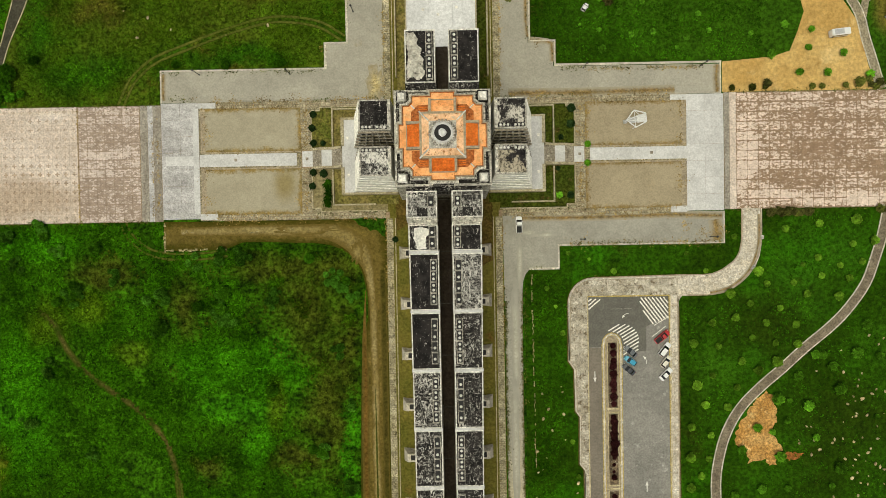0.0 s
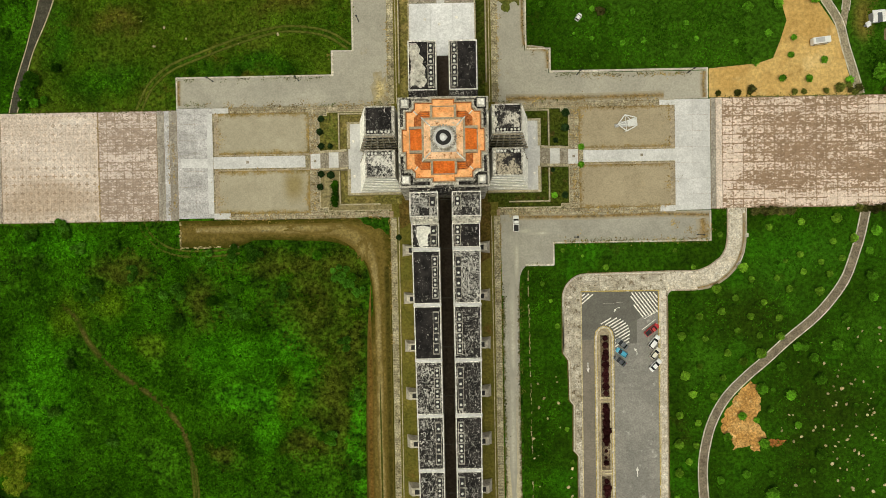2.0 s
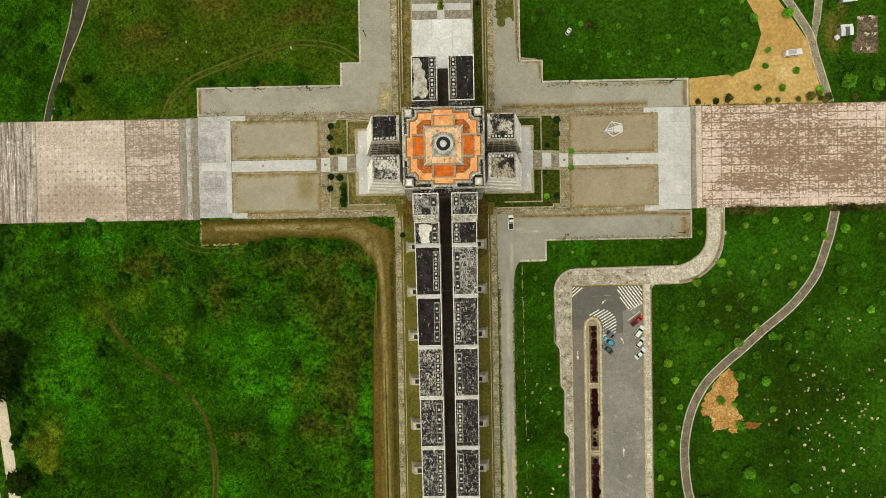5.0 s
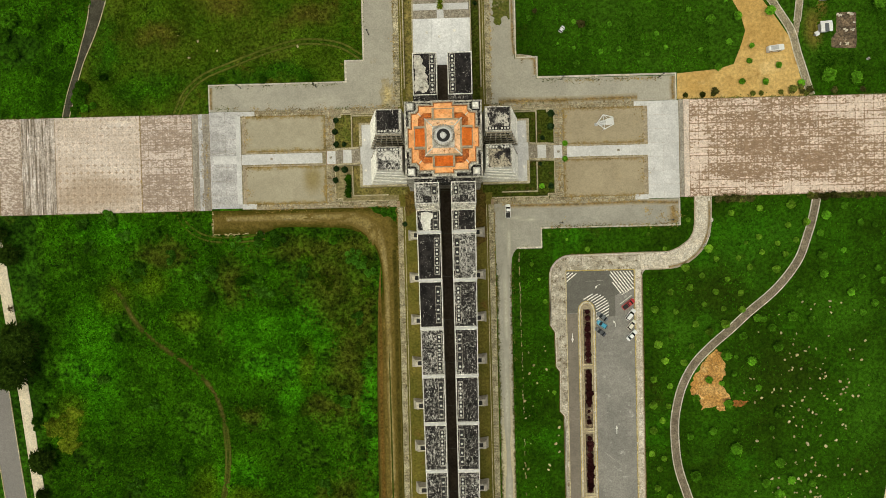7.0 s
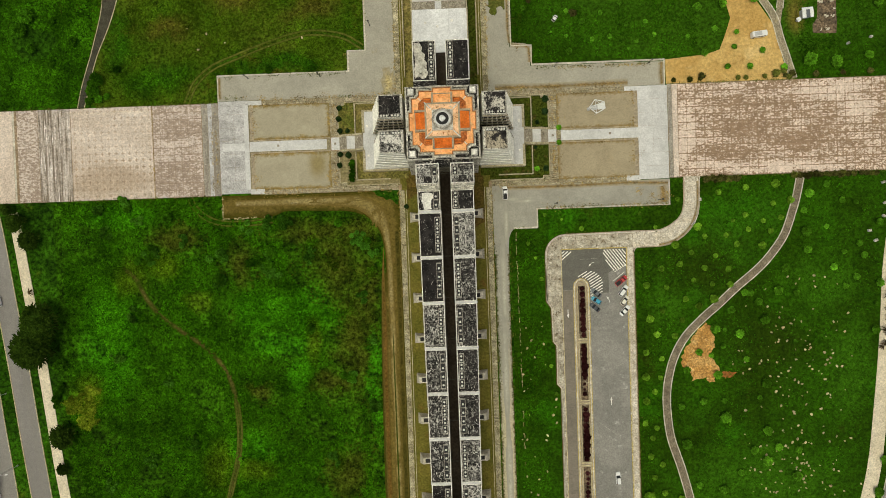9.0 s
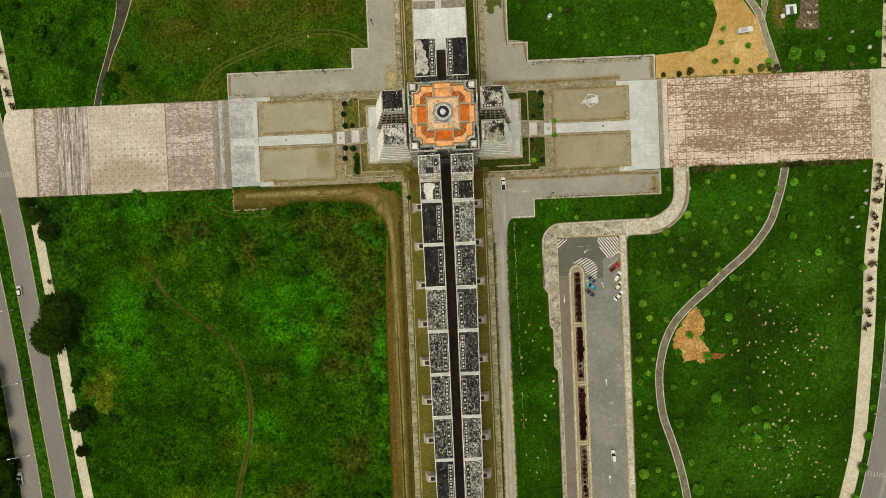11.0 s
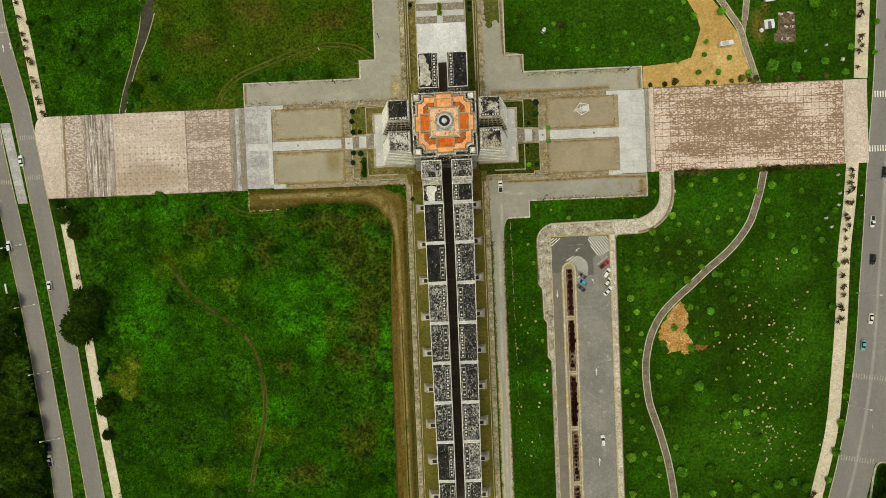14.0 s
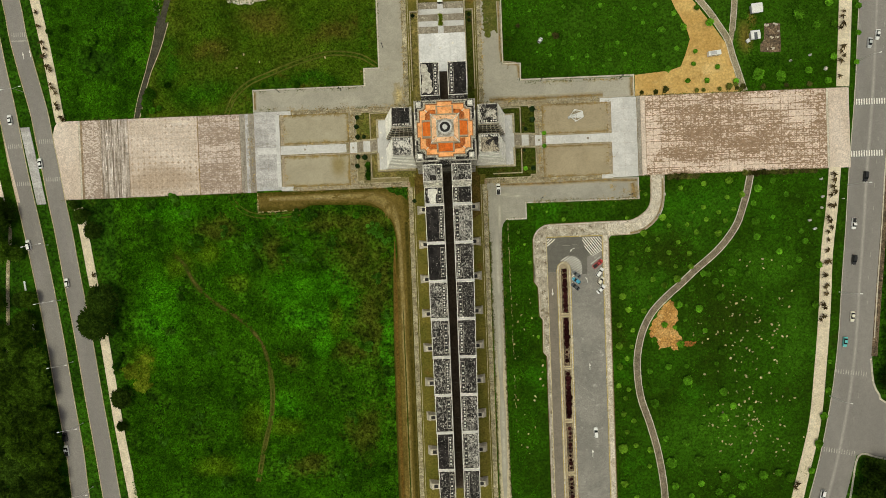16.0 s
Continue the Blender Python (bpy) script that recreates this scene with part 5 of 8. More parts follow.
for off in (-1.42, 1.42):
    setting("kerb", ribbon(CURVE, off - 0.17, off + 0.17, -0.2, 0.16), M["kerb_pale"], "pale kerb along the footpath", "kerb")
NEP = [(103, 74), (112, 60.6), (117.9, 53.1), (120.9, 48.4), (125.4, 41), (127.4, 33.4), (129.4, 26.9), (132.0, 18.0)]
NEB = [(130, 80), (128.9, 58), (128.2, 50), (127.5, 44.5), (126.6, 39.5)]
setting("footpath", ribbon(NEP, -1.2, 1.2, -0.2, 0.09), M["tan_path"], "sandy brown asphalt footpath past the sandy ground", "footpath")
setting("footpath", ribbon(NEB, -1.1, 1.1, -0.2, 0.085), M["tan_path"], "short footpath branch", "footpath")
for off in (-1.2, 1.2):
    setting("kerb", ribbon(NEB[:-1], off - 0.13, off + 0.13, -0.2, 0.15), M["kerb_pale"], "pale kerb along the footpath", "kerb")
for off in (-1.3, 1.3):
    setting("kerb", ribbon(NEP[1:], off - 0.15, off + 0.15, -0.2, 0.16), M["kerb_pale"], "pale kerb along the footpath", "kerb")
NWP = [(-137.4, 17.1), (-134.8, 28.4), (-132.2, 37.4), (-129.0, 44.6), (-125.6, 54.3), (-126.3, 64.3), (-127.0, 70), (-129, 90)]
NWP_L = [(-138.9, 17.2), (-137.2, 24.4), (-135.2, 30.6), (-132.8, 37.5), (-131.2, 43.0), (-129.9, 47.2), (-128.3, 53.4), (-127.5, 59)]
NWP_R = [(-136.3, 17.2), (-134.2, 24.3), (-132.8, 29.8), (-130.5, 36.7), (-128.0, 42.2), (-126.1, 46.3), (-123.7, 52.5), (-121.6, 59)]
setting("footpath", band(NWP_L, NWP_R, -0.2, 0.09), M["dark_path"], "dark asphalt footpath through the meadow", "footpath")
setting("footpath", ribbon(NWP[4:], -1.2, 1.1, -0.2, 0.087), M["dark_path"], "dark footpath branch", "footpath")
for line in (NWP_L, NWP_R):
    setting("kerb", ribbon(line, -0.14, 0.14, -0.2, 0.16), M["kerb"], "pale kerb along the footpath", "kerb")
setting("footpath", ribbon([(-127.0, 52), (-124.2, 60), (-121.6, 68.8), (-114, 90)], -1.3, 1.3, -0.2, 0.085), M["dark_path"], "dark footpath branch", "footpath")
for off in (-1.32, 1.22):
    setting("kerb", ribbon(NWP[5:], off - 0.12, off + 0.12, -0.2, 0.16), M["kerb"], "weathered kerb along the dark footpath", "kerb")

# sandy ground, burnt square
setting("ground_sand", prism(bmesh.new(), [(84.3, 17.9), (130.5, 17.9), (128, 26), (126, 37), (120, 46), (110.6, 58.8), (104, 70), (96, 70), (101.4, 59.2), (103, 55.4), (107.3, 47.8), (109, 41.6), (107, 35.5), (104.7, 29.9), (99.7, 28.3), (84.3, 27)], -0.3, 0.06), M["sand"],
        "bare orange sandy ground with wheel marks", "sand")
setting("ground_sand", ragged([(96.8, -72.0), (98.8, -74.9), (99.6, -77.5), (99.6, -81.9), (98.2, -84.4), (99.4, -87.9), (101.7, -89.7), (101.0, -91.4), (99.0, -92.2), (99.6, -95.1), (97.6, -95.6), (96.4, -93.4), (93.8, -94.2), (91.3, -94.7), (90.1, -90.3), (87.0, -88.0), (87.4, -85.2), (90.0, -80.6), (93.6, -75.6)], 0.05, 4), M["sand_patch"], "bare patch of orange soil in the lawn", "bare soil")
setting("ground_sand", ragged([(101.6, -92.0), (104, -91.4), (108.6, -91.9), (106, -93.2), (104.6, -94.0), (102, -93.8)], 0.055, 5, 0.4), M["red_soil"], "small strip of bare reddish soil", "bare soil")
burnt = setting("ground_burnt", prism(bmesh.new(), [(139.6, 34.8), (144, 34.4), (148.3, 34.4), (148.6, 38), (148.4, 42.3), (148.5, 47.0), (145, 47.2), (141.6, 47.1), (141.4, 43.6), (141.3, 40.2), (139.6, 38.0)], -0.2, 0.07), M["dead_ground"], "burnt dark square with grey rubble", "burnt ground")
rb = random.Random(41)
for cx, cy, k, r in ((142.6, 46.2, 9, 0.9), (147.6, 43.4, 3, 0.5), (146.5, 46.6, 5, 0.8), (143.8, 36.0, 5, 1.6), (145.6, 40.4, 6, 2.0)):
    for i in range(k):
        x, y, w, d, h = cx + rb.uniform(-r, r), cy + rb.uniform(-0.5, 0.5) * r, rb.uniform(0.2, 0.55), rb.uniform(0.15, 0.4), rb.uniform(0.12, 0.3)
        part("rubble", prism(bmesh.new(), [(x - w, y - d), (x + w * 0.8, y - d * 0.7), (x + w, y + d), (x - w * 0.7, y + d * 0.9)], 0.0, h), M["kerb_pale"], burnt)

# street on the east side
SL = [(190, 130), (183.2, 55.6), (180.5, 18.7), (176.8, -18.2), (174.7, -43), (172.3, -67.9), (170.1, -92.8), (166.5, -117.7), (161.1, -142.7), (155.3, -163.3), (150, -180)]
street = setting("street", ribbon(SL, 0.0, -15.4, -0.3, 0.05), M["asphalt"], "wide grey asphalt street with worn lane lines", "street")
setting("street", prism(bmesh.new(), [(172, -146), (172, -100), (183.7, -103.3), (184.6, -113.3), (187, -118.4), (190.2, -122.4), (215, -129), (215, -152), (189.5, -146.4), (183.8, -144.9), (180.1, -143.6), (176.6, -144.8)][::-1], -0.3, 0.045), M["asphalt"], "side street joining the wide street", "street")
for line in ([(184.0, -102), (184.8, -113.0), (187.2, -118.0), (190.4, -122.0), (214, -128.6)], [(214, -152.4), (189.5, -146.9), (184, -145.4), (180.1, -144.2), (177.2, -145.4), (175.6, -150.7), (174.4, -158), (173.0, -165)]):
    setting("kerb", ribbon(line, -0.4, 0.4, -0.2, 0.16), M["kerb_pale"], "pale kerb round the street corner", "kerb")
setting("verge", ribbon([(197.6, 30), (193.6, -20), (190.8, -50), (188.0, -78), (185.8, -101)], -1.0, 1.6, -0.2, 0.09), M["dead_ground"], "bare brown soil strip beside the street", "soil")
setting("verge", ribbon(SL, 0.3, 3.6, -0.3, 0.10), M["lawn"], "narrow green verge beside the street", "verge")
setting("kerb", ribbon(SL, 0.0, 0.3, -0.3, 0.17), M["kerb_pale"], "pale street kerb", "kerb")
setting("kerb", ribbon([(SL[i][0] + 15.6, SL[i][1]) for i in range(7)], -0.25, 0.25, -0.3, 0.17), M["kerb_pale"], "pale street kerb", "kerb")
part("worn_band", ribbon(SL, -8.6, -6.8, 0.0, 0.056), M["worn_band"], street, "pale worn middle band")
for i in range(26):
    t0 = spline(SL)[6 + 5 * i]
    part("lane_dash", box(t0.x + 11.4, t0.x + 11.55, t0.y - 1.5, t0.y + 0.5, 0.0, 0.057), M["worn_paint"], street)
SWK = [(181, 130), (177.1, 56), (174.9, 18.2)]
setting("sidewalk", ribbon(SWK, -2.8, 2.8, -0.2, 0.14), M["sidewalk"], "beige concrete sidewalk beside the street", "sidewalk")
setting("sidewalk", ribbon([(170.6, -17.0), (168.7, -35), (166.0, -55), (164.3, -80), (161.8, -105), (158.6, -130), (152.2, -155), (147, -175)], -2.6, 2.6, -0.2, 0.14), M["sidewalk"], "curving beige concrete sidewalk", "sidewalk")
for y, x, n, ang in ((11.2, 178.9, 13, 0), (-11.5, 177.2, 13, 0)):
    for i in range(n):
        part("crossing_bar", box(x + 0.5 + 1.1 * i, x + 1.05 + 1.1 * i, y - 1.3, y + 1.3, 0.0, 0.058), M["paint"], street)
for x, y, n, ang in ((168.0, -107.0, 13, -8), (161.9, -141.6, 13, -10)):
    for i in range(n):
        q = Vector((x + 1.1 * i + 0.6, y + 1.1 * i * math.tan(radians(ang))))
        part("crossing_bar", ribbon([tuple(q + Vector((0.15, 1.0))), tuple(q + Vector((-0.15, -1.0)))], -0.22, 0.22, 0.0, 0.058, step=0), M["worn_paint"], street)

# double carriageway on the west side
WE = [(-203, 125), (-192.1, 72.2), (-189.8, 57), (-187.1, 44.3), (-184.7, 34.1), (-181.7, 21.4), (-179.7, 8.6), (-177.7, -4.1), (-175.4, -19.4), (-173.2, -32.2), (-170, -55.2), (-166.3, -80.8), (-163.1, -106.5), (-159.6, -132.3), (-156.9, -153.5), (-153, -180)]
street_w = setting("street", ribbon(WE, -3.75, 3.75, -0.3, 0.05), M["asphalt"], "grey asphalt carriageway with faded crossings", "street")
WW = [(-211, 125), (-204, 72.2), (-200.4, 46.8), (-196.0, 21.6), (-192.2, -4), (-187.6, -29.1), (-183.2, -54.8), (-179.4, -80.4), (-176.2, -106.1), (-172.8, -131.9), (-171.0, -153.1), (-167, -180)]
street_v = setting("street", ribbon(WW, -3.8, 3.8, -0.3, 0.05), M["asphalt"], "grey asphalt carriageway beside dense trees", "street")
setting("median", ribbon(WW, 4.1, 9.2, -0.3, 0.12), M["lawn"], "green grass median between the carriageways", "median")
setting("median_paving", prism(bmesh.new(), [(-190.6, 15.0), (-186.4, 15.0), (-180.4, -19.7), (-184.6, -19.7)], -0.2, 0.16), M["plaza"], "pale paved median crossing", "paving")
for line, off in ((WW, 3.95), (WW, -3.95), (WE, -3.9), (WE, 3.9)):
    setting("kerb", ribbon(line, off - 0.16, off + 0.16, -0.2, 0.2), M["kerb"], "weathered kerb of the carriageway", "kerb")
setting("paving", prism(bmesh.new(), [(-215, 14), (-198.4, 12.5), (-192.2, -18.5), (-215, -18.5)], -0.2, 0.1), M["avenue_end"], "pale avenue paving beyond the carriageways", "paving")
setting("sidewalk", ribbon([(-192, 125), (-181.3, 71.7), (-176.7, 46.4), (-173.0, 21), (-172.2, 16.8)], -2.1, 2.1, -0.2, 0.14), M["sidewalk"], "beige concrete sidewalk beside the carriageway", "sidewalk")
setting("sidewalk", ribbon([(-165.9, -22), (-164.4, -30), (-160.8, -55.5), (-157, -81.2), (-152.3, -119.7), (-148.4, -145.5), (-144, -175)], -2.0, 2.0, -0.2, 0.14), M["sidewalk"], "beige concrete sidewalk beside the field", "sidewalk")
PARK_LINE = [(-195.5, -28), (-191.8, -44), (-190.9, -54.4), (-189.0, -67), (-188.2, -77.5), (-186.1, -88), (-182.6, -116), (-180.4, -139), (-178.3, -150), (-176, -170)]
setting("verge", ribbon(PARK_LINE, -1.4, 1.8, -0.2, 0.075), M["dirt"], "brown soil strip by the park trees", "soil")
setting("footpath", ribbon(PARK_LINE, -0.5, 0.5, -0.2, 0.09), M["flag"], "narrow worn stone footpath by the trees", "footpath")
setting("footpath", ribbon([(-197.0, -26), (-197.6, -33.8), (-199.4, -49), (-200.4, -69), (-201.5, -90), (-205, -120), (-206, -133), (-203.8, -141), (-198, -152)], -0.8, 0.8, -0.2, 0.08), M["flag"], "narrow stone path inside the park", "footpath")
for bx, by, turn in ((-191.6, -56, 8), (-188.8, -75, 10), (-183.4, -118, 8)):
    bench = thing("bench", "long low white concrete bench in the park", "bench", "park benches", (bx, by, 0.08), turn)
    part("seat", box(-0.35, 0.35, -2.2, 2.2, 0.35, 0.5), M["white"], bench)
    for yy in (-1.6, 1.6):
        part("foot", box(-0.25, 0.25, yy - 0.2, yy + 0.2, 0.0, 0.35), M["white"], bench)
for sx0, y, st in ((-179.5, 8.4, street_w), (-177.0, -8.6, street_w), (-193.6, 6.7, street_v), (-190.4, -10.2, street_v), (-189.6, 56.5, street_w)):
    for i in range(7):
        part("crossing_bar", box(sx0 - 2.9 + 0.95 * i, sx0 - 2.5 + 0.95 * i, y - 1.0, y + 1.0, 0.0, 0.057), M["worn_paint"], st)
part("stop_line", box(-192.6, -185.8, 53.4, 54.0, 0.0, 0.058), M["worn_paint"], street_w)
for ax, ay in ((-187.6, 47.0), (-184.4, 48.0)):
    arrow(street_w, ax, ay, 8)
setting("verge", ragged([(18.2, 90), (18.2, 49.5), (19.6, 46.6), (21.2, 46.0), (22.2, 49.0), (24.6, 48.0), (26.0, 46), (26.3, 90)], 0.088, 45, 0.6, 0.6), M["weedy_road"], "weeds spreading over the old road", "weeds")
setting("verge", ribbon([(25.2, 62), (25.4, 48), (25.4, 40), (26.0, 35.4)], -0.9, 0.7, -0.1, 0.092), M["soil_edge"], "brown soil crept over the road edge", "soil")
setting("verge", ribbon([(26.2, 34.8), (30, 34.4), (33.2, 33.4), (33.4, 28)], -0.8, 1.0, -0.1, 0.094), M["soil_edge"], "brown soil crept over the road edge", "soil")
# the east strip is coloured darker for the shade beside the terrace
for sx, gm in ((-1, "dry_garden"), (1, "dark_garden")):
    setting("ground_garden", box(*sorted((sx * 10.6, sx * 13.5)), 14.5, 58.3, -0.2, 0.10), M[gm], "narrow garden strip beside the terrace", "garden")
setting("ground_stain", patch(-19.9, 22.0, 3.2, 5.4, 0.098, 15, 26, 0.3), M["yellow_soil"], "pale yellow soil stain on the road", "soil")
for k, (px, py, rx_, ry_) in enumerate(((22.6, -33, 0.9, 8), (21.0, -56, 1.3, 20), (20.6, -90, 1.2, 24), (20.9, -132, 1.3, 28), (25.5, -23.5, 3.0, 0.9), (30, -24.2, 4.5, 0.7))):
    setting("gravel_road", patch(px, py, rx_, ry_, 0.080 + 0.004 * k, 60 + k, 30, 0.15), M["pale_wear"], "pale worn streak on the grey road", "gravel road")
setting("ground_rubble", patch(-85.5, 71.5, 12, 6.0, 0.06, 9, 30, 0.15), M["rough_concrete"], "pale stony rubble patch in the meadow", "rubble")
broken_kerb((26.2, -36), (26.4, -62), 3, "sunken old kerb line in the lawn", 0.12, 0.34)
broken_kerb((26.4, -62), (26.7, -96), 4, "sunken old kerb line in the lawn", 0.5, 0.3)
broken_kerb((26.8, -104), (26.9, -128), 5, "sunken old kerb line in the lawn", 0.7, 0.36)
# brown soil that has crept over the road edges
for k, (line, l_, r_) in enumerate((([(80, -42.4), (85.6, -41.0), (90.4, -37.4), (93.0, -33.4), (94.6, -27.7), (94.8, -19)], -0.4, 0.7), ([(20, 18.6), (45, 18.4), (70, 18.8)], -1.6, 1.3), ([(22, -19.0), (45, -19.2), (66, -18.8), (84, -19.4)], -1.2, 1.0), ([(81.6, -20.4), (82.0, -23), (82.4, -26.6)], -2.2, 2.0),
                     ([(83, 18), (82.6, 22), (83, 26.2)], -1.2, 1.0), ([(-84.2, 18.4), (-84.4, 22), (-84.2, 26.4)], -0.8, 0.8))):
    setting("verge", ribbon(line, l_, r_, -0.1, (0.080 if k else 0.175) + 0.003 * k), M["soil_edge"], "brown soil crept over the road edge", "soil")
SIDE = [(37.2, -62.5), (37.1, -46), *[(44.8 - 7.7 * math.cos(radians(15 * k)), -45.2 + 7.7 * math.sin(radians(15 * k))) for k in range(1, 7)]]
setting("kerb", ribbon(SIDE, -0.16, 0.16, -0.1, 0.20), M["kerb_pale"], "pale edge stones of the sidewalk", "kerb")
setting("kerb", ribbon([(41.5, -97), (41.5, -130), (41.5, -175)], -0.16, 0.16, -0.1, 0.20), M["kerb_pale"], "pale edge stones of the sidewalk", "kerb")


# ---- the monument ----
def dome(parent, x, y, z, r=0.38):
    part("skylight_dome", lathe(bmesh.new(), [(r, z - 0.1), (r, z + 0.05), (r * 0.8, z + 0.22), (r * 0.35, z + 0.33), (0.03, z + 0.35)], x, y, 10), M["dome"], parent, smooth=True)


def skylights(parent, x, y0, y1, z, pairs, count=4, along="y"):
    """A raised kerb with black wells and round milky domes in it."""
    step = (y1 - y0) / count
    if along == "y":
        part("skylight_kerb", box(x - 0.86, x + 0.86, y0 - 0.2, y1 + 0.2, z - 0.3, z + 0.28), M["roof_kerb"], parent)
    for i in range(count):
        c = y0 + (i + 0.5) * step
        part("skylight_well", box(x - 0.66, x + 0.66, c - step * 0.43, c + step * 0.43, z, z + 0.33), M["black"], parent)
        for d in ((-0.62, 0.62) if pairs else (-0.25,)):
            dome(parent, x, c + d, z + 0.32)


def gallery(name, label, x0, x1, y0, y1, ztop, roof, lights, taper=0.0, pairs=True, count=4, north_band=True, depth=2.0, inner=1):
    """One bay of a roofed wing: wall, felt roof, parapets and a strip of skylights by the alley.
    taper: metres by which the outer edge comes in from the upper to the lower end; inner: +1 where the alley lies towards +x."""
    g = thing(name, label, "building", "gallery bays")
    out0 = x0 if inner > 0 else x1
    inn = x1 if inner > 0 else x0
    out_lo = out0 + inner * taper
    quad = [(out_lo, y0), (inn, y0), (inn, y1), (out0, y1)]
    if inner < 0:
        quad = quad[::-1]
    part("wall", prism(bmesh.new(), quad, 0.0, ztop - 0.35), M["wall"], g)
    part("roof", prism(bmesh.new(), quad, ztop - 0.34, ztop - 0.05), roof, g)
    w = 0.29
    s = inner
    for nm, q in (("parapet", [(out_lo, y0), (out_lo + s * w, y0), (out0 + s * w, y1), (out0, y1)]), ("parapet", [(inn - s * w, y0), (inn, y0), (inn, y1), (inn - s * w, y1)]),
                  ("parapet", [(out_lo + s * w, y0), (inn - s * w, y0), (inn - s * w, y0 + 0.25), (out_lo + s * w, y0 + 0.25)]),
                  ("parapet", [(out0 + s * w, y1 - 0.3), (inn - s * w, y1 - 0.3), (inn - s * w, y1), (out0 + s * w, y1)])):
        part(nm, prism(bmesh.new(), q if s > 0 else q[::-1], ztop - 0.3, ztop + 0.18), M["bay_parapet"], g)
    if lights:
        skylights(g, inn - s * 1.45, lights[0], lights[1], ztop, pairs, count)
    return g


ROOFS = ("roof_dark", "roof_pale", "roof_plain", "roof_mid", "roof_pale", "roof_mid", "roof_mid", "roof_mid", "roof_mid", "roof_mid", "roof_mid", "roof_pale", "roof_dark", "roof_pale", "roof_mid", "roof_mid")
BAY, Y_TOP = 15.35, -28.3
TOPS = [25.0, 25.0, 25.0, 24.8, 24.6, 24.4, 24.0, 23.6]
for i in range(8):
    y1, y0 = Y_TOP - BAY * i - 0.35, Y_TOP - BAY * (i + 1) + 0.35
    mid = 0.22 + 0.038 * i
    half = 9.42 - 0.155 * i
    for s in (-1, 1):
        roof = M[ROOFS[2 * i + (s > 0)]]
        pairs = (i + (s > 0)) % 2 == 0
        x_in = mid + s * 1.78 if i < 3 else mid + s * 1.68
        xs = sorted((mid + s * half, x_in))
        gallery("gallery_bay", "long bay with a weathered black felt roof and round skylights", xs[0], xs[1], y0, y1, TOPS[i], roof,
                (y0 + 1.5, y1 - 1.6), 0.14, pairs, 4, inner=-s)
        b = thing("roof_beam", "pale concrete beam between two roof bays", "beam", "roof beams")
        part("beam", box(xs[0] - 0.1, xs[1] + 0.1, y1 + 0.03, y1 + 0.67, 0.0, TOPS[i] + 0.34), M["concrete"], b)
# short bays next to the crossing
for s in (-1, 1):
    xs = sorted((0.15 + s * 9.45, 0.1 + s * 1.85))
    g = gallery("gallery_bay", "short bay with a peeling felt roof and skylights", xs[0], xs[1], -27.9, -21.2, 25.0, M["roof_mid"] if s < 0 else M["roof_dark"], (-27.2, -21.6), 0.05, s > 0, 2, inner=-s)
    if s < 0:
        part("peeled_patch", ragged([(-7.8, -22.0), (-5.6, -21.9), (-4.3, -22.2), (-2.9, -23.0), (-4.5, -24.0), (-5.0, -25.7), (-4.6, -27.2), (-5.4, -27.5), (-7.2, -27.5), (-7.5, -25.8), (-8.1, -24.3)], 24.97, 6, 0.16, 0.4), M["bleached"], g, "bleached peeled patch")
    g = gallery("gallery_bay", "short high bay with a lichen covered felt roof", xs[0], xs[1], -19.6, -13.0, 31.0, M["roof_pale"], (-17.0, -14.2), 0.0, s > 0, 1, inner=-s)
    part("roof_hatch", box(xs[0] + 2.6, xs[0] + 5.2, -19.2, -17.2, 30.8, 31.25), M["roof_mid"], g, "low felt covered roof hatch")
    prof = [(-21.3, 25.1), (-19.7, 31.0), (-19.7, 24.0), (-21.3, 24.0)]
    bm = bmesh.new()
    for k in range(3):
        a, b2 = k / 3, (k + 1) / 3
        yA, yB = -21.25 + 1.6 * a, -21.25 + 1.6 * b2 - 0.06
        box(xs[0], xs[1], yA, -19.62, 24.6 + 5.9 * a, 25.2 + 5.9 * b2 - 0.55, bm)
    st = thing("stepped_wall", "pale stepped concrete face between two roof heights", "wall", "stepped walls")
    part("courses", bm, M["parapet"], st)
# alley between the roofs; its floor colour carries the gap's shade
al = setting("floor_alley", box(-1.95, 2.3, -152, -12.5, 0.0, 4.5), M["alley"], "dark brown alley floor between the roofed wings, shade painted in", "alley")
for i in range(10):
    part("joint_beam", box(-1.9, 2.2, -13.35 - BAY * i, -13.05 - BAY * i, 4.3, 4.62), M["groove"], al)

# buttress porches along both sides of the nave
def porch(x, y, s):
    p = thing("porch", "small pale concrete porch with splayed sides and a dark doorway", "porch", "side porches", (x, y, 0))
    bm = prism(bmesh.new(), [(0, -1.35), (s * 4.6, -2.0), (s * 4.6, 2.0), (0, 1.35)][:: 1 if s > 0 else -1], 0.0, 3.4, [(0, -1.2), (s * 3.4, -1.2), (s * 3.4, 1.2), (0, 1.2)][:: 1 if s > 0 else -1])
    part("body", bm, M["porch"], p)
    part("doorway", box(*sorted((s * 0.6, s * 2.4)), -0.75, 0.75, 3.0, 3.43), M["shadow_gap"], p, "roof opening, its shade painted near black")
    part("coping", box(*sorted((s * 2.5, s * 3.4)), -1.25, 1.25, 3.3, 3.55), M["porch"], p)


for i in range(9):
    y = -28.9 - 15.3 * i
    porch(-9.2 + 0.10 * i, y, -1)
    porch(9.5 - 0.10 * i, y + 0.6, 1)

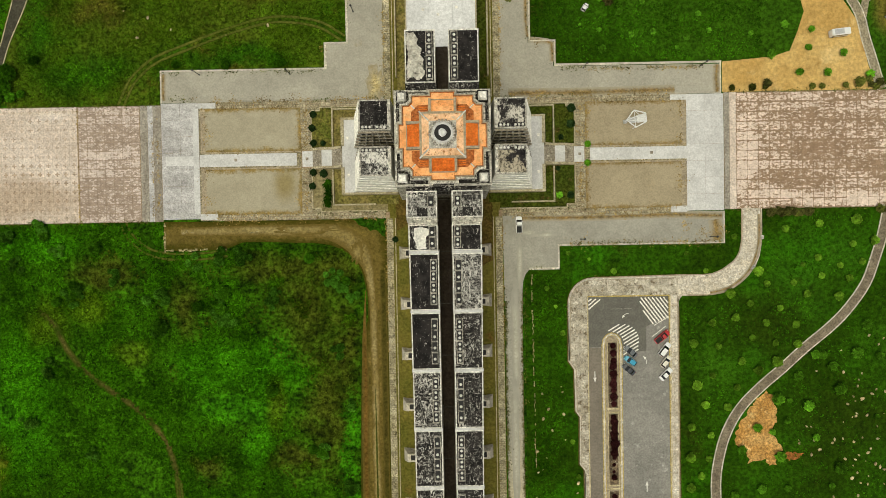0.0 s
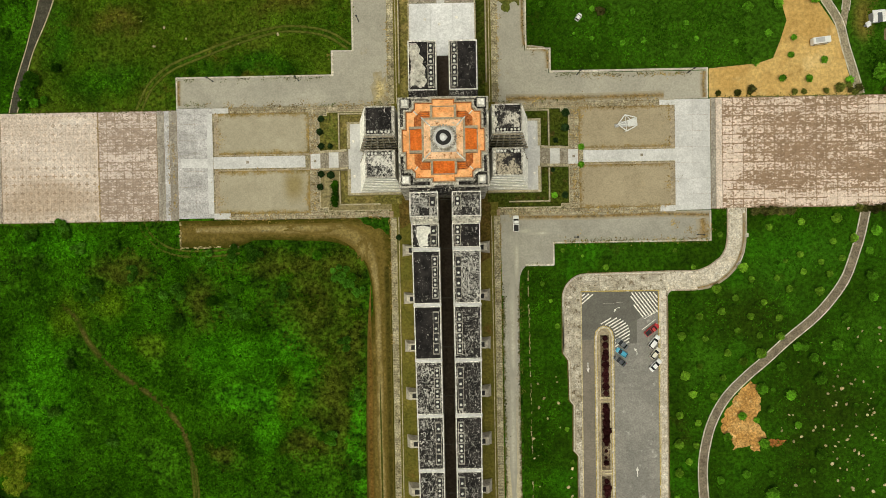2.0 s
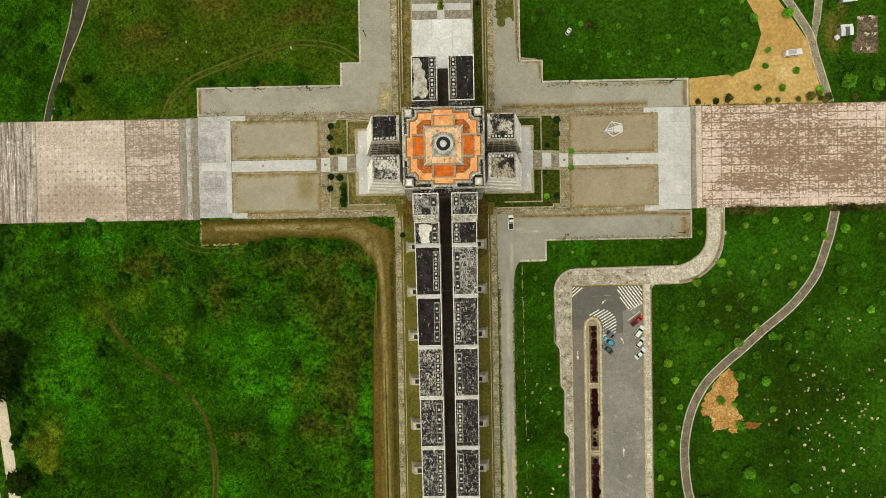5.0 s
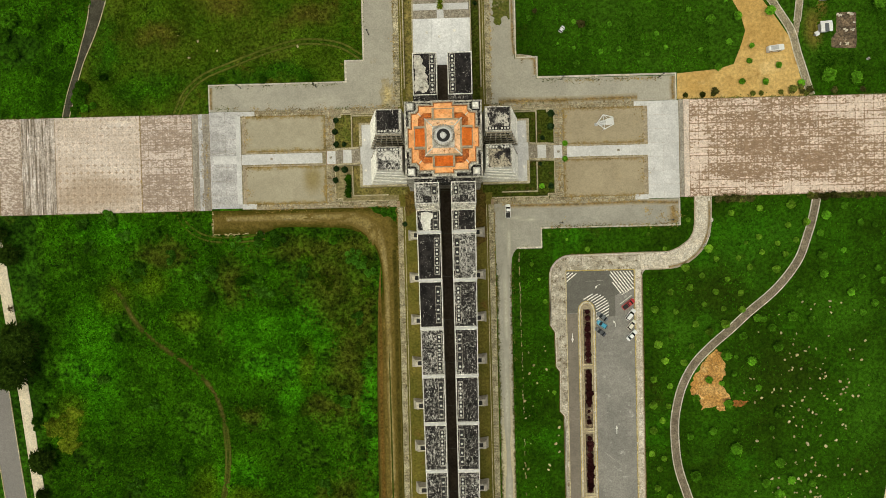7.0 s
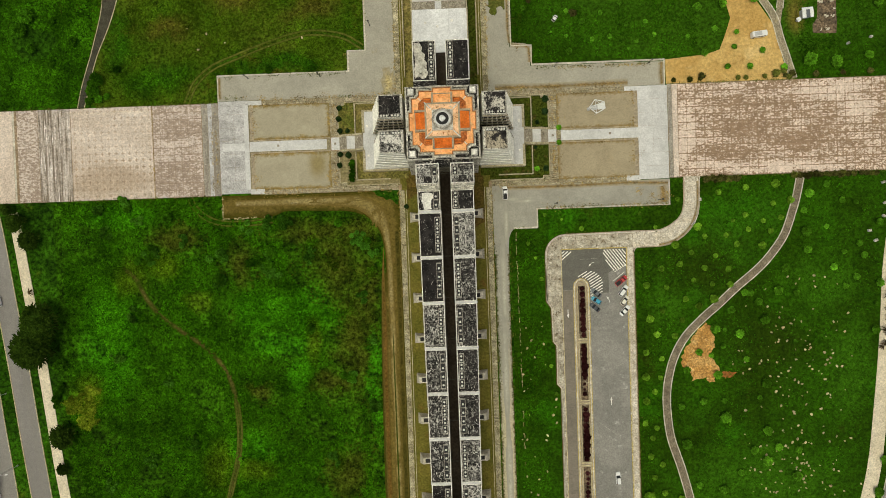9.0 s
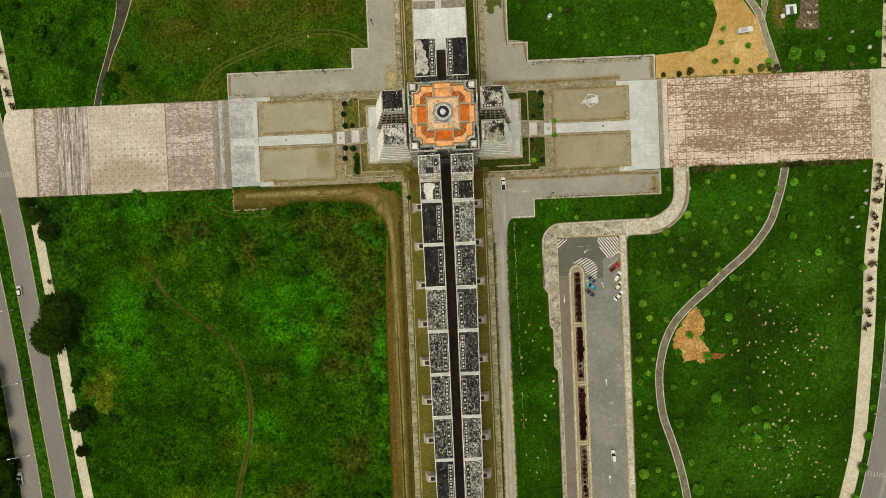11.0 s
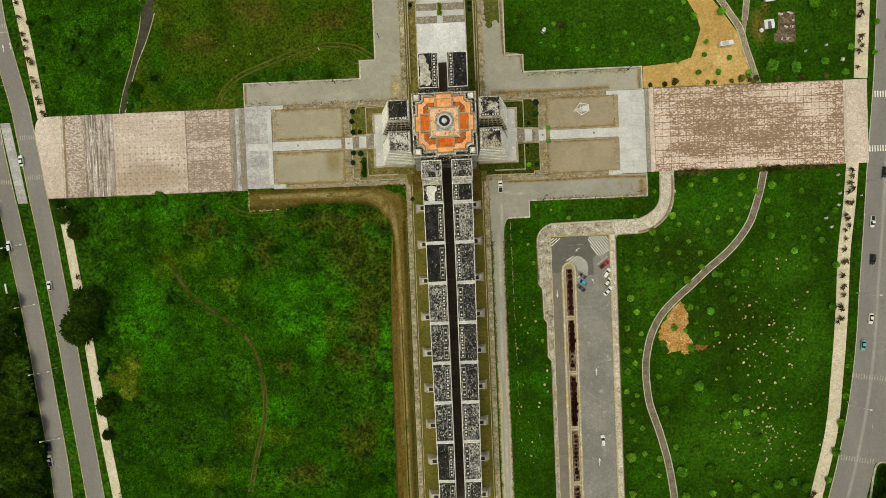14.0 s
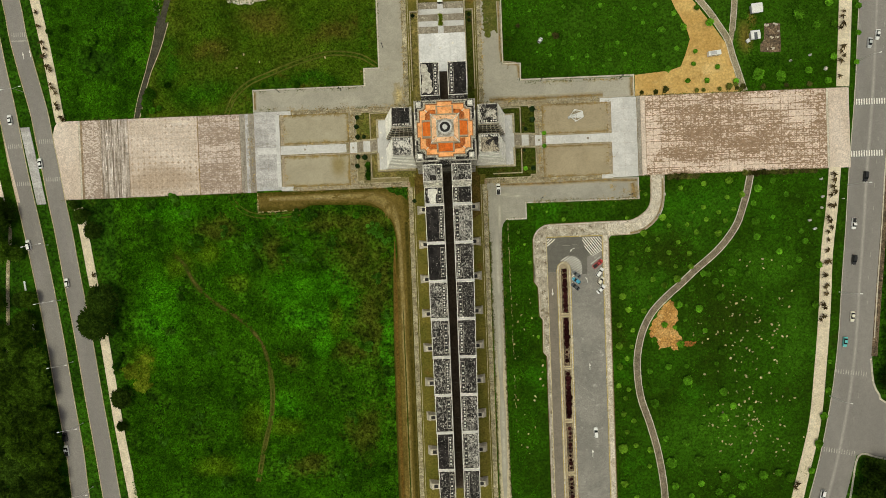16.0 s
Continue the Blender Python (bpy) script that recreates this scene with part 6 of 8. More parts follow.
# upper nave north of the crossing
for s in (-1, 1):
    xs = sorted((0.1 + s * 9.1, 0.1 + s * 1.65))
    g = gallery("gallery_bay", "bay with a peeled grey and black felt roof" if s < 0 else "bay with a smooth black felt roof and skylights", xs[0], xs[1], 13.6, 26.6, 31.0, M["roof_dark"] if s < 0 else M["roof_plain"], (14.4, 26.0), 0.0, True, 4, inner=-s)
    if s < 0:
        part("peeled_patch", ragged([(-8.5, 25.9), (-6.9, 26.1), (-5.6, 24.6), (-6.0, 23.2), (-4.9, 22.0), (-5.2, 20.4), (-4.3, 19.2), (-4.6, 17.4), (-3.9, 16.2), (-4.8, 14.6), (-6.4, 14.3), (-7.0, 15.3), (-8.4, 14.4), (-8.6, 18), (-8.2, 21), (-8.6, 23.6)], 30.97, 8, 0.18, 0.4), M["peeled_grey"], g, "grey peeled patch")
    b = thing("roof_beam", "sooty lichen covered beam beside the tower", "beam", "roof beams")
    part("beam", box(xs[0], xs[1], 12.0, 13.55, 0.0, 30.9), M["sooty"], b)
setting("floor_alley", box(-1.5, 1.7, 11.5, 26.2, 0.0, 20.0), M["alley"], "dark brown alley floor between the roofed wings, shade painted in", "alley")
te = thing("north_terrace", "broad raised terrace of pale concrete before the nave", "terrace")
for x0, x1 in ((-10.1, -3.5), (-3.45, 3.4), (3.45, 10.1)):
    part("deck", box(x0, x1, 26.65, 47.4, 0.0, 4.5 if abs(x0) > 3.46 or x0 > 0 else 4.47), M["pale_deck"], te)
for x0, x1 in ((-10.5, -10.1), (10.1, 10.5)):
    part("rim", box(x0, x1, 24, 47.4, 0.0, 4.9), M["stone_wall"], te)
for x, y in ((-5.2, 42.5), (4.6, 43.0), (-0.8, 41)):
    part("hatch", box(x - 0.4, x + 0.4, y - 0.4, y + 0.4, 4.3, 4.56), M["wall"], te, "grey floor hatch")
ns = thing("north_stairs", "wide weathered stone stairs with pale landings and a planted middle strip", "stairs")
y, z = 47.4, 4.5
for f in range(3):
    for i in range(8):
        part("step", box(-10.0, 9.8, y + 0.37 * i, y + 3.0, 0.0, z - 0.19 * i - 0.1), M["step_worn"], ns)
    z -= 1.5
    y += 3.0
    part("landing", box(-10.0, 9.8, y, y + 2.9, 0.0, z + 0.02), M["concrete"], ns)
    y += 2.9
for y0, y1, z, m, lab in ((47.5, 50.4, 4.7, "concrete", ""), (50.5, 56.4, 3.4, "kerb_pale", "pale planter trough"), (56.5, 61.0, 2.2, "concrete", ""), (61.1, 64.0, 1.4, "white", "")):
    strip = part("middle_strip", box(-1.5, 0.9, y0, y1, 0.0, z), M[m], ns, lab)
rn = np.random.default_rng(19)
hp = np.c_[rn.normal(-0.3, 0.45, 160), rn.uniform(50.9, 56.0, 160), rn.uniform(3.4, 4.2, 160)]
p, f = leaves(hp, rn.uniform(0.15, 0.35, 160), 0.5, rn, 4, 0.6, 0.6)
planting = new("planting", leaf_mesh("planting", p, f, M["yellow_leaf"]))
planting.parent = ns
for s in (-1, 1):
    part("cheek_wall", box(*sorted((s * 10.0, s * 10.5)), 47.4, 66, 0.0, 3.2), M["stone_wall"], ns)
    setting("wall_garden", box(*sorted((s * 13.6, s * 14.0)), 24, 58.4, -0.2, 1.4), M["stone_wall"], "low stone wall beside the terrace garden", "wall")
    setting("wall_garden", box(*sorted((s * 10.6, s * 14.0)), 58.4, 58.9, -0.2, 1.2), M["stone_wall"], "low stone wall beside the terrace garden", "wall")

# end wings: two blocks with ribbed, battered faces and a windowed slot between them
def wing_block(sx, y0, y1, face):
    """face: the side (-1 or +1 in y) that looks into the slot."""
    w = thing("wing_block", "tall grey block with ribbed walls and a stained black roof", "building", "wing blocks")
    xi, xo, ztop = 12.9, 20.9, 30.0
    out = -face
    ye = y0 if face > 0 else y1
    k = 9

    def ring(t, grow):
        x = xo + (26.4 - xo) * (1 - t) + grow
        yb = ye + out * (1.5 * (1 - t) + grow)
        return rect(*sorted((sx * xi, sx * x)), *sorted((yb, y1 if face > 0 else y0)))

    for i in range(k):                                   # ribbed courses, each leaning in over the one below
        a, b = i / k, (i + 1) / k
        za, zb = 2.6 + (ztop - 3.0) * a, 2.6 + (ztop - 3.0) * b
        part("course", prism(bmesh.new(), ring(a, -0.12), za, zb - 0.06, ring(b, 0.10)), M["rib"], w)
        part("groove", prism(bmesh.new(), ring(b, 0.10), zb - 0.06, zb - 0.002), M["rib"], w, "pale ledge between the ribs")
    part("roof", box(*sorted((sx * xi, sx * xo)), y0, y1, ztop - 0.4, ztop - 0.05), M[{(-1, 1): "roof_white", (-1, -1): "roof_dark", (1, 1): "roof_brown", (1, -1): "roof_patch"}[sx, face]], w)
    for x0, x1, a, b in ((xi, xi + 0.8, y0, y1), (xo - 0.35, xo, y0, y1), (xi + 0.8, xo - 0.35, y0, y0 + 0.3), (xi + 0.8, xo - 0.35, y1 - 0.3, y1)):
        part("parapet", box(*sorted((sx * x0, sx * x1)), a, b, ztop - 0.3, ztop + 0.2), M["parapet"], w)
    yl = y1 - 0.85 if face > 0 else y0 + 0.85
    part("skylight_kerb", box(*sorted((sx * (xi + 0.9), sx * (xo - 0.5))), yl - 0.55, yl + 0.55, ztop - 0.2, ztop + 0.1), M["roof_mid"], w)
    for i in range(7):
        if i != 3:
            dome(w, sx * (xi + 1.5 + 0.92 * i), yl, ztop + 0.1, 0.34)
    yf = y1 if face > 0 else y0                          # windowed face in the slot
    for i in range(6):
        zb = 4.0 + 4.2 * i
        xe = xo + (26.4 - xo) * (1 - (zb - 2.6) / 27.4) - 0.6
        part("floor_band", box(*sorted((sx * (xi + 0.2), sx * xe)), min(yf, yf + face * 0.5), max(yf, yf + face * 0.35), zb + 3.5, zb + 4.1), M["step_worn"], w)
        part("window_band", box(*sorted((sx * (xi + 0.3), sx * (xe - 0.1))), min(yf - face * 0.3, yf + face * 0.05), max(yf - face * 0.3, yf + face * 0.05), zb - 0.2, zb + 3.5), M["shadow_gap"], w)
        for j in range(6):
            xm = xi + 0.6 + j * (xe - xi - 1.0) / 5
            part("mullion", box(*sorted((sx * (xm - 0.14), sx * (xm + 0.14))), min(yf, yf + face * 0.4), max(yf, yf + face * 0.4), zb - 0.1, zb + 3.52), M["wall"], w)


for sx in (-1, 1):
    wing_block(sx, 2.3, 9.9, -1)
    wing_block(sx, -9.0, -1.7, 1)
    setting("floor_alley", box(*sorted((sx * 12.0, sx * 24)), -1.6, 2.2, 2.0, 6.0), M["alley"], "floor of the slot between the wing blocks, shade painted in", "alley")

# the crossing tower
tw = thing("crossing_tower", "stepped grey tower with an orange roof deck and stone crown", "tower")
part("body", prism(bmesh.new(), rect(-12.6, 12.6, -12.9, 12.6), 0.0, 30.6, rect(-11.8, 11.8, -11.8, 11.6)), M["parapet"], tw)
part("lower_ledge", box(-9.3, 9.5, -13.0, -11.6, 20.0, 30.2), M["sooty"], tw, "sooty ledge below the parapet")
part("ledge_roof", box(-11.75, 11.75, -11.75, 11.55, 30.5, 31.0), M["sooty"], tw)
for x0, x1, y0, y1 in ((-11.9, -11.4, -11.9, 11.7), (11.4, 11.9, -11.9, 11.7), (-11.4, -2.6, 11.2, 11.7), (2.6, 11.4, 11.2, 11.7), (-11.4, -2.6, -11.9, -11.4), (2.6, 11.4, -11.9, -11.4)):
    part("ledge_parapet", box(x0, x1, y0, y1, 30.4, 31.5), M["parapet"], tw)
for sx in (-1, 1):
    for sy in (-1, 1):
        c = part("corner_cap", prism(bmesh.new(), rect(sx * 9.95 - 1.35, sx * 9.95 + 1.35, sy * 9.95 - 1.35, sy * 9.95 + 1.35), 30.8, 31.9), M["sooty"], tw)
        part("cap_stone", prism(bmesh.new(), rect(sx * 9.95 - 1.1, sx * 9.95 + 1.1, sy * 9.95 - 1.1, sy * 9.95 + 1.1), 31.9, 32.9, rect(sx * 9.95 - 0.75, sx * 9.95 + 0.75, sy * 9.95 - 0.75, sy * 9.95 + 0.75)), M["wall"], c)


def cross(a, b, c, d):
    """The stepped outline of the roof deck: arms of half width b out to a, shoulders of half width d out to c."""
    q = [(b, a), (b, c), (d, c), (d, d + 0.9), (d + 0.9, d), (c, d), (c, b), (a, b)]
    quarter = [(y, x) for x, y in q]
    pts = []
    for sx, sy, fl in ((1, 1, 0), (-1, 1, 1), (-1, -1, 0), (1, -1, 1)):
        seg = [(sx * x, sy * y) for x, y in (quarter if not fl else quarter[::-1])]
        pts += seg
    return pts


deck_line = cross(10.65, 2.9, 9.7, 7.4)
part("parapet", prism(bmesh.new(), cross(11.45, 3.75, 10.45, 8.1), 30.9, 33.0), M["parapet"], tw)
part("deck", prism(bmesh.new(), deck_line, 32.9, 33.2), M["orange"], tw)
for grow, z in ((0.0, 33.25),):
    n = len(deck_line)
    outer = cross(10.9, 3.15, 9.95, 7.6)
    for i in range(n):
        a, b, c, e = deck_line[i], deck_line[(i + 1) % n], outer[(i + 1) % n], outer[i]
        bm = prism(bmesh.new(), [a, b, c, e], 32.8, 33.75)
        bmesh.ops.recalc_face_normals(bm, faces=bm.faces)
        part("rim", bm, M["trim"], tw)
# thin dark red strip along the rim, drawn for the shadow gap there
gutter = cross(10.42, 2.68, 9.47, 7.2)
for i in range(len(deck_line)):
    bm = prism(bmesh.new(), [deck_line[i], deck_line[(i + 1) % n], gutter[(i + 1) % n], gutter[i]], 33.0, 33.22)
    bmesh.ops.recalc_face_normals(bm, faces=bm.faces)
    part("gutter", bm, M["deck_shade"], tw)
# corner pits with their shade put into the colour, the four tiled wings, the middle platform
for sx in (-1, 1):
    for sy in (-1, 1):
        pit = [(3.5, 7.6), (3.5, 5.6), (5.6, 5.6), (5.6, 3.5), (7.6, 3.5), (7.6, 5.9), (5.9, 7.6)]
        pts = [(sx * x, sy * y) for x, y in pit][:: 1 if sx * sy < 0 else -1]
        part("pit", prism(bmesh.new(), pts, 32.8, 33.26), M["deck_shade"], tw, "red brown corner with sunken shade in its colour")
        for k in range(3):
            part("pit_step", box(*sorted((sx * (3.6 + 0.1 * k), sx * 5.6)), *sorted((sy * (5.9 + 0.5 * k), sy * (6.15 + 0.5 * k))), 33.2, 33.34), M["deep_orange"], tw)
        bm = tube(bmesh.new(), (sx * 3.4, sy * 3.4, 35.32), (sx * 5.6, sy * 5.6, 35.32), 0.18, 4)
        part("hip_rib", bm, M["bay_parapet"], tw, "pale diagonal rib")
        bm = tube(bmesh.new(), (sx * 6.7, sy * 6.7, 33.3), (sx * 7.6, sy * 7.6, 33.3), 0.16, 4)
        part("hip_rib", bm, M["bay_parapet"], tw, "pale diagonal rib")
for k in range(4):
    r = Matrix.Rotation(radians(90 * k), 4, "Z")
    bm = box(-2.75, 2.75, -8.6, -5.5, 32.9, 33.5)
    bm.transform(r)
    wing = part("tiled_wing", bm, M["deep_orange"], tw, "sloping deep orange tiled wing")
    for i in range(9):                                    # overlapping rows of deep orange tiles
        a, b = 5.5 + 3.1 * i / 9, 5.5 + 3.1 * (i + 1) / 9
        za, zb = 35.1 - 1.5 * i / 9, 35.1 - 1.5 * (i + 1) / 9
        bm = prism(bmesh.new(), [(-2.75, -b), (2.75, -b), (2.75, -a), (-2.75, -a)], zb - 0.8, zb + 0.02)
        for v in bm.verts:
            if v.co.z > zb and v.co.y < -b + 0.01:
                v.co.z += 0.12 if k != 2 else -0.06
        bm.transform(r)
        part("roof_tile", bm, M["deep_orange"] if k != 2 else M["orange"], wing)
    for s in (-1, 1):
        bm = prism(bmesh.new(), rect(*sorted((s * 2.75, s * 3.35)), -8.8, -5.3), 32.9, 35.04)
        bm.transform(r)
        part("stringer", bm, M["trim"], wing)
    bm = box(-3.3, 3.3, -8.85, -8.6, 32.9, 33.7)
    bm.transform(r)
    part("eaves", bm, M["trim"], wing)
part("platform", prism(bmesh.new(), rect(-5.6, 5.6, -5.6, 5.6), 32.9, 35.0), M["trim"], tw)
part("platform_top", box(-5.0, 5.0, -5.0, 5.0, 34.9, 35.25), M["salmon"], tw)
part("crown_base", box(-3.3, 3.3, -3.3, 3.3, 35.2, 35.4), M["crown"], tw)
part("crown_ring", lathe(bmesh.new(), [(2.75, 35.3), (2.75, 36.1), (2.3, 36.3), (2.0, 36.3), (2.0, 35.5)], 0, 0.3, 36), M["concrete"], tw)
for i in range(26):
    a = 2 * math.pi * i / 26
    bm = prism(bmesh.new(), [(-0.22, 2.6), (0.22, 2.6), (0.22, 3.45), (-0.22, 3.45)], 35.3, 36.5, [(-0.2, 2.5), (0.2, 2.5), (0.16, 3.0), (-0.16, 3.0)])
    bm.transform(Matrix.Translation((0, 0.3, 0)) @ Matrix.Rotation(a, 4, "Z"))
    part("crown_tooth", bm, M["crown"], tw)
part("well", lathe(bmesh.new(), [(2.0, 35.3), (2.0, 35.9)], 0, 0.3, 28), M["black"], tw, "dark round well")
bm = lathe(bmesh.new(), [(0.95, 35.8), (1.0, 36.1), (0.75, 36.6), (0.35, 36.9)], 0, 0.35, 7)
for v in bm.verts:
    v.co += Vector((0.25 * noise.noise(v.co * 1.3), 0.25 * noise.noise(v.co * 1.3 + Vector((5, 0, 0))), 0))
part("beacon", bm, M["white"], tw, "pale beacon in the well")


# ---- plants ----
def crown_points(rnd, blobs, per_blob, squash=0.75):
    """Leaf places on the skins of several round masses."""
    out = []
    for cx, cy, cz, r in blobs:
        d = rnd.normal(0, 1, (per_blob, 3))
        d /= np.linalg.norm(d, axis=1)[:, None]
        d[:, 2] = np.abs(d[:, 2]) * 1.0 - 0.25
        out.append(np.array([cx, cy, cz]) + d * r * rnd.uniform(0.72, 1.08, (per_blob, 1)) * np.array([1, 1, squash]))
    return np.concatenate(out)


def tree(name, label, radius, height, leaf, seed, group, count=2600, leaf_size=0.5):
    """A broad tree: tapered trunk, limbs and a crown of loose leaf clumps with gaps."""
    rnd = np.random.default_rng(seed)
    t = thing(name, label, "tree", group)
    bm = tube(bmesh.new(), (0, 0, -0.2), (0.1, 0.05, height * 0.5), 0.28 * radius / 4, 8, 0.16 * radius / 4)
    blobs = []
    k = 9
    for i in range(k):
        a = 2 * math.pi * i / k + rnd.uniform(-0.3, 0.3)
        r = radius * rnd.uniform(0.42, 0.68)
        z = height * rnd.uniform(0.62, 0.80)
        blobs.append((r * math.cos(a), r * math.sin(a), z, radius * rnd.uniform(0.28, 0.42)))
        tube(bm, (0.05, 0, height * 0.42), (r * math.cos(a), r * math.sin(a), z), 0.10 * radius / 4, 5, 0.03)
    blobs += [(0, 0, height * 0.86, radius * 0.5), (radius * 0.2, -radius * 0.2, height * 0.9, radius * 0.36)]
    part("trunk", bm, M["bark"], t)
    pts = crown_points(rnd, blobs, count // len(blobs))
    p, f = leaves(pts, rnd.uniform(0.6, 1.3, len(pts)) * leaf_size, 0.45, rnd, 2, 0.5, 0.6)
    # long leaf sprays that stick out of the crown
    a, r = rnd.uniform(0, 2 * math.pi, count // 8), radius * rnd.uniform(0.55, 1.12, count // 8)
    at = np.stack([r * np.cos(a), r * np.sin(a), height * (0.92 - 0.32 * (r / radius) ** 2 + rnd.normal(0, 0.05, len(a)))], 1)
    u = np.stack([np.cos(a + rnd.normal(0, 0.5, len(a))), np.sin(a + rnd.normal(0, 0.5, len(a))), rnd.normal(-0.1, 0.25, len(a))], 1)
    v = np.stack([-u[:, 1], u[:, 0], np.zeros(len(a))], 1)
    h = (leaf_size * rnd.uniform(1.1, 1.9, len(a)))[:, None]
    spray = np.stack([at - u * h, at + v * h * 0.28, at + u * h, at - v * h * 0.28], 1).reshape(-1, 3)
    p, f = np.concatenate([p, spray]), np.concatenate([f, len(p) + np.arange(len(spray)).reshape(-1, 4)])
    c = new("crown", leaf_mesh("crown", p, f, leaf))
    c.parent = t
    return t


def shrub(name, label, radius, leaf, seed, group, count=260, leaf_size=0.22, hollow=True):
    """A young round shrub: short stem and a loose ball of leaves."""
    rnd = np.random.default_rng(seed)
    t = thing(name, label, "shrub", group)
    part("stem", tube(bmesh.new(), (0, 0, -0.1), (0, 0, radius * 0.9), 0.06, 6, 0.04), M["bark"], t)
    blobs = [(0.58 * radius * math.cos(a), 0.58 * radius * math.sin(a), radius * 0.75 + rnd.uniform(-0.1, 0.12) * radius, radius * rnd.uniform(0.34, 0.44)) for a in np.arange(10) * math.pi / 5 + rnd.uniform(0, 1)]
    blobs += [(0.2 * radius * math.cos(a), 0.2 * radius * math.sin(a), radius * (0.75 if hollow else 0.95), radius * 0.5) for a in (0.5, 2.6, 4.7)]
    pts = crown_points(rnd, blobs, count // len(blobs), 0.9)
    p, f = leaves(pts, rnd.uniform(0.6, 1.3, len(pts)) * leaf_size, 0.5, rnd, 3, 0.5, 0.7)
    c = new("leaves", leaf_mesh("leaves", p, f, leaf))
    c.parent = t
    return t


def repeat(base, places, rnd, lo=0.8, hi=1.2, first=True):
    """The thing itself at the first place, copies at the others, each turned and sized a little differently."""
    for i, q in enumerate(places):
        s = rnd.uniform(lo, hi) * (q[2] if len(q) > 2 else 1.0)
        m = Matrix.Translation((q[0], q[1], 0.03)) @ Matrix.Rotation(rnd.uniform(0, 6.28), 4, "Z") @ Matrix.Scale(s, 4)
        if i == 0 and first:
            base.matrix_basis = m
        else:
            ob = copy_thing(base, Matrix())
            ob.matrix_basis = m


RND = random.Random(7)
LAWN_A = [(80.2, -51.6, 1.1), (74.5, -57.7, 1.2), (82.1, -58.7, 0.9), (87.2, -25.7, 0.9), (37.2, -29.8, 0.7), (43.5, -31.7, 0.5), (50.8, -35.4, 0.9), (72.9, -30.5, 0.7), (78.6, -35.8, 0.7), (30.6, -40.4, 0.7), (33.2, -45.9, 0.5), (35.2, -54.0, 0.7), (94.1, -36.2, 1.5), (85.7, -42.7, 1.4), (91.8, -45.9, 1.0), (96.9, -40.0, 0.9), (100.8, -47.4, 0.9), (87.3, -50.1, 1.2), (96.5, -51.8, 1.0), (92.4, -56.3, 0.9), (99.3, -58.0, 0.9), (105.5, -52.4, 1.0), (105.9, -58.4, 1.2), (104.9, -39.8, 0.9), (108.8, -43.3, 1.0), (118.3, -44.1, 1.2)]
LAWN_B = [(121.7, -38.7, 1.0), (119.0, -34.9, 0.9), (125.6, -33.8, 1.0), (122.8, -28.4, 0.9), (129.2, -27.5, 1.2), (123.7, -21.1, 1.4), (102.5, -23.6, 1.0), (112.7, -22.1, 1.0), (113.4, -37.9, 0.9), (107.8, -34.4, 0.7), (99.6, -63.6, 1.5), (89.1, -63.4, 1.0), (75.5, -70.4, 1.4), (80.3, -67.6, 1.0), (77.9, -76.4, 1.2), (73.7, -83.1, 1.2), (79.6, -85.7, 1.0), (73.3, -92.3, 1.4), (78.9, -92.9, 1.0), (76.6, -98.1, 1.0), (73.3, -101.6, 1.2), (37.8, -87.1, 0.7), (39.5, -97.8, 0.7), (94.0, -66.2, 1.2), (87.6, -71.3, 1.0), (84.7, -77.2, 1.2)]
LAWN_C = [(72.6, -110.1, 1.0), (77.0, -112.0, 1.0), (75.4, -115.7, 1.0), (74.4, -122.7, 1.0), (78.8, -125.9, 1.0), (75.6, -130.8, 1.0), (73.4, -137.8, 1.8), (79.4, -136.8, 1.0), (85.6, -139.2, 1.3), (85.1, -146.3, 1.0), (73.6, -153.8, 1.5), (78.9, -160.0, 1.0), (112.3, -32.4, 1.0)]
LAWN_D = [(126.5, -52.8, 1.7), (123.6, -61.4, 1.9), (130.7, -62.4, 1.4), (111.2, -61.6, 1.4), (113.4, -61.9, 1.4), (106.0, -68.0, 1.5), (116.4, -65.2, 1.4), (99.7, -74.9, 1.9), (103.6, -75.5, 0.9), (108.9, -77.1, 1.7), (118.4, -72.1, 1.7), (93.6, -83.6, 1.5), (88.8, -90.2, 1.4), (98.2, -85.0, 1.0), (100.4, -92.4, 1.7), (102.7, -81.6, 1.0), (111.3, -86.9, 1.2), (118.4, -96.2, 1.9), (129.8, -80.9, 0.9), (94.7, -102.3, 1.4), (102.7, -102.3, 1.0), (86.5, -104.1, 1.2), (116.0, -101.6, 0.9)]
LAWN_E = [(136.2, -25.2, 1.8), (134.1, -31.5, 1.3), (142.7, -21.9, 1.5), (148.5, -28.1, 1.3), (153.6, -29.1, 1.0), (162.2, -36.8, 1.3), (134.6, -39.5, 1.8), (142.5, -37.8, 1.0), (154.6, -44.5, 1.3), (156.2, -49.0, 1.3), (148.9, -47.5, 1.0), (135.1, -46.2, 1.5), (144.8, -53.1, 1.5), (153.1, -57.1, 1.3), (161.9, -59.7, 1.5), (149.0, -60.5, 1.3), (160.4, -67.4, 1.0), (159.9, -77.3, 1.5), (165.6, -102.5, 1.0), (164.3, -114.9, 1.3), (162.0, -126.4, 1.8), (159.4, -138.6, 1.8), (156.1, -150.6, 1.5), (182.1, 52.8, 1.3), (181.8, 41.1, 1.3), (180.7, 28.4, 1.3)]
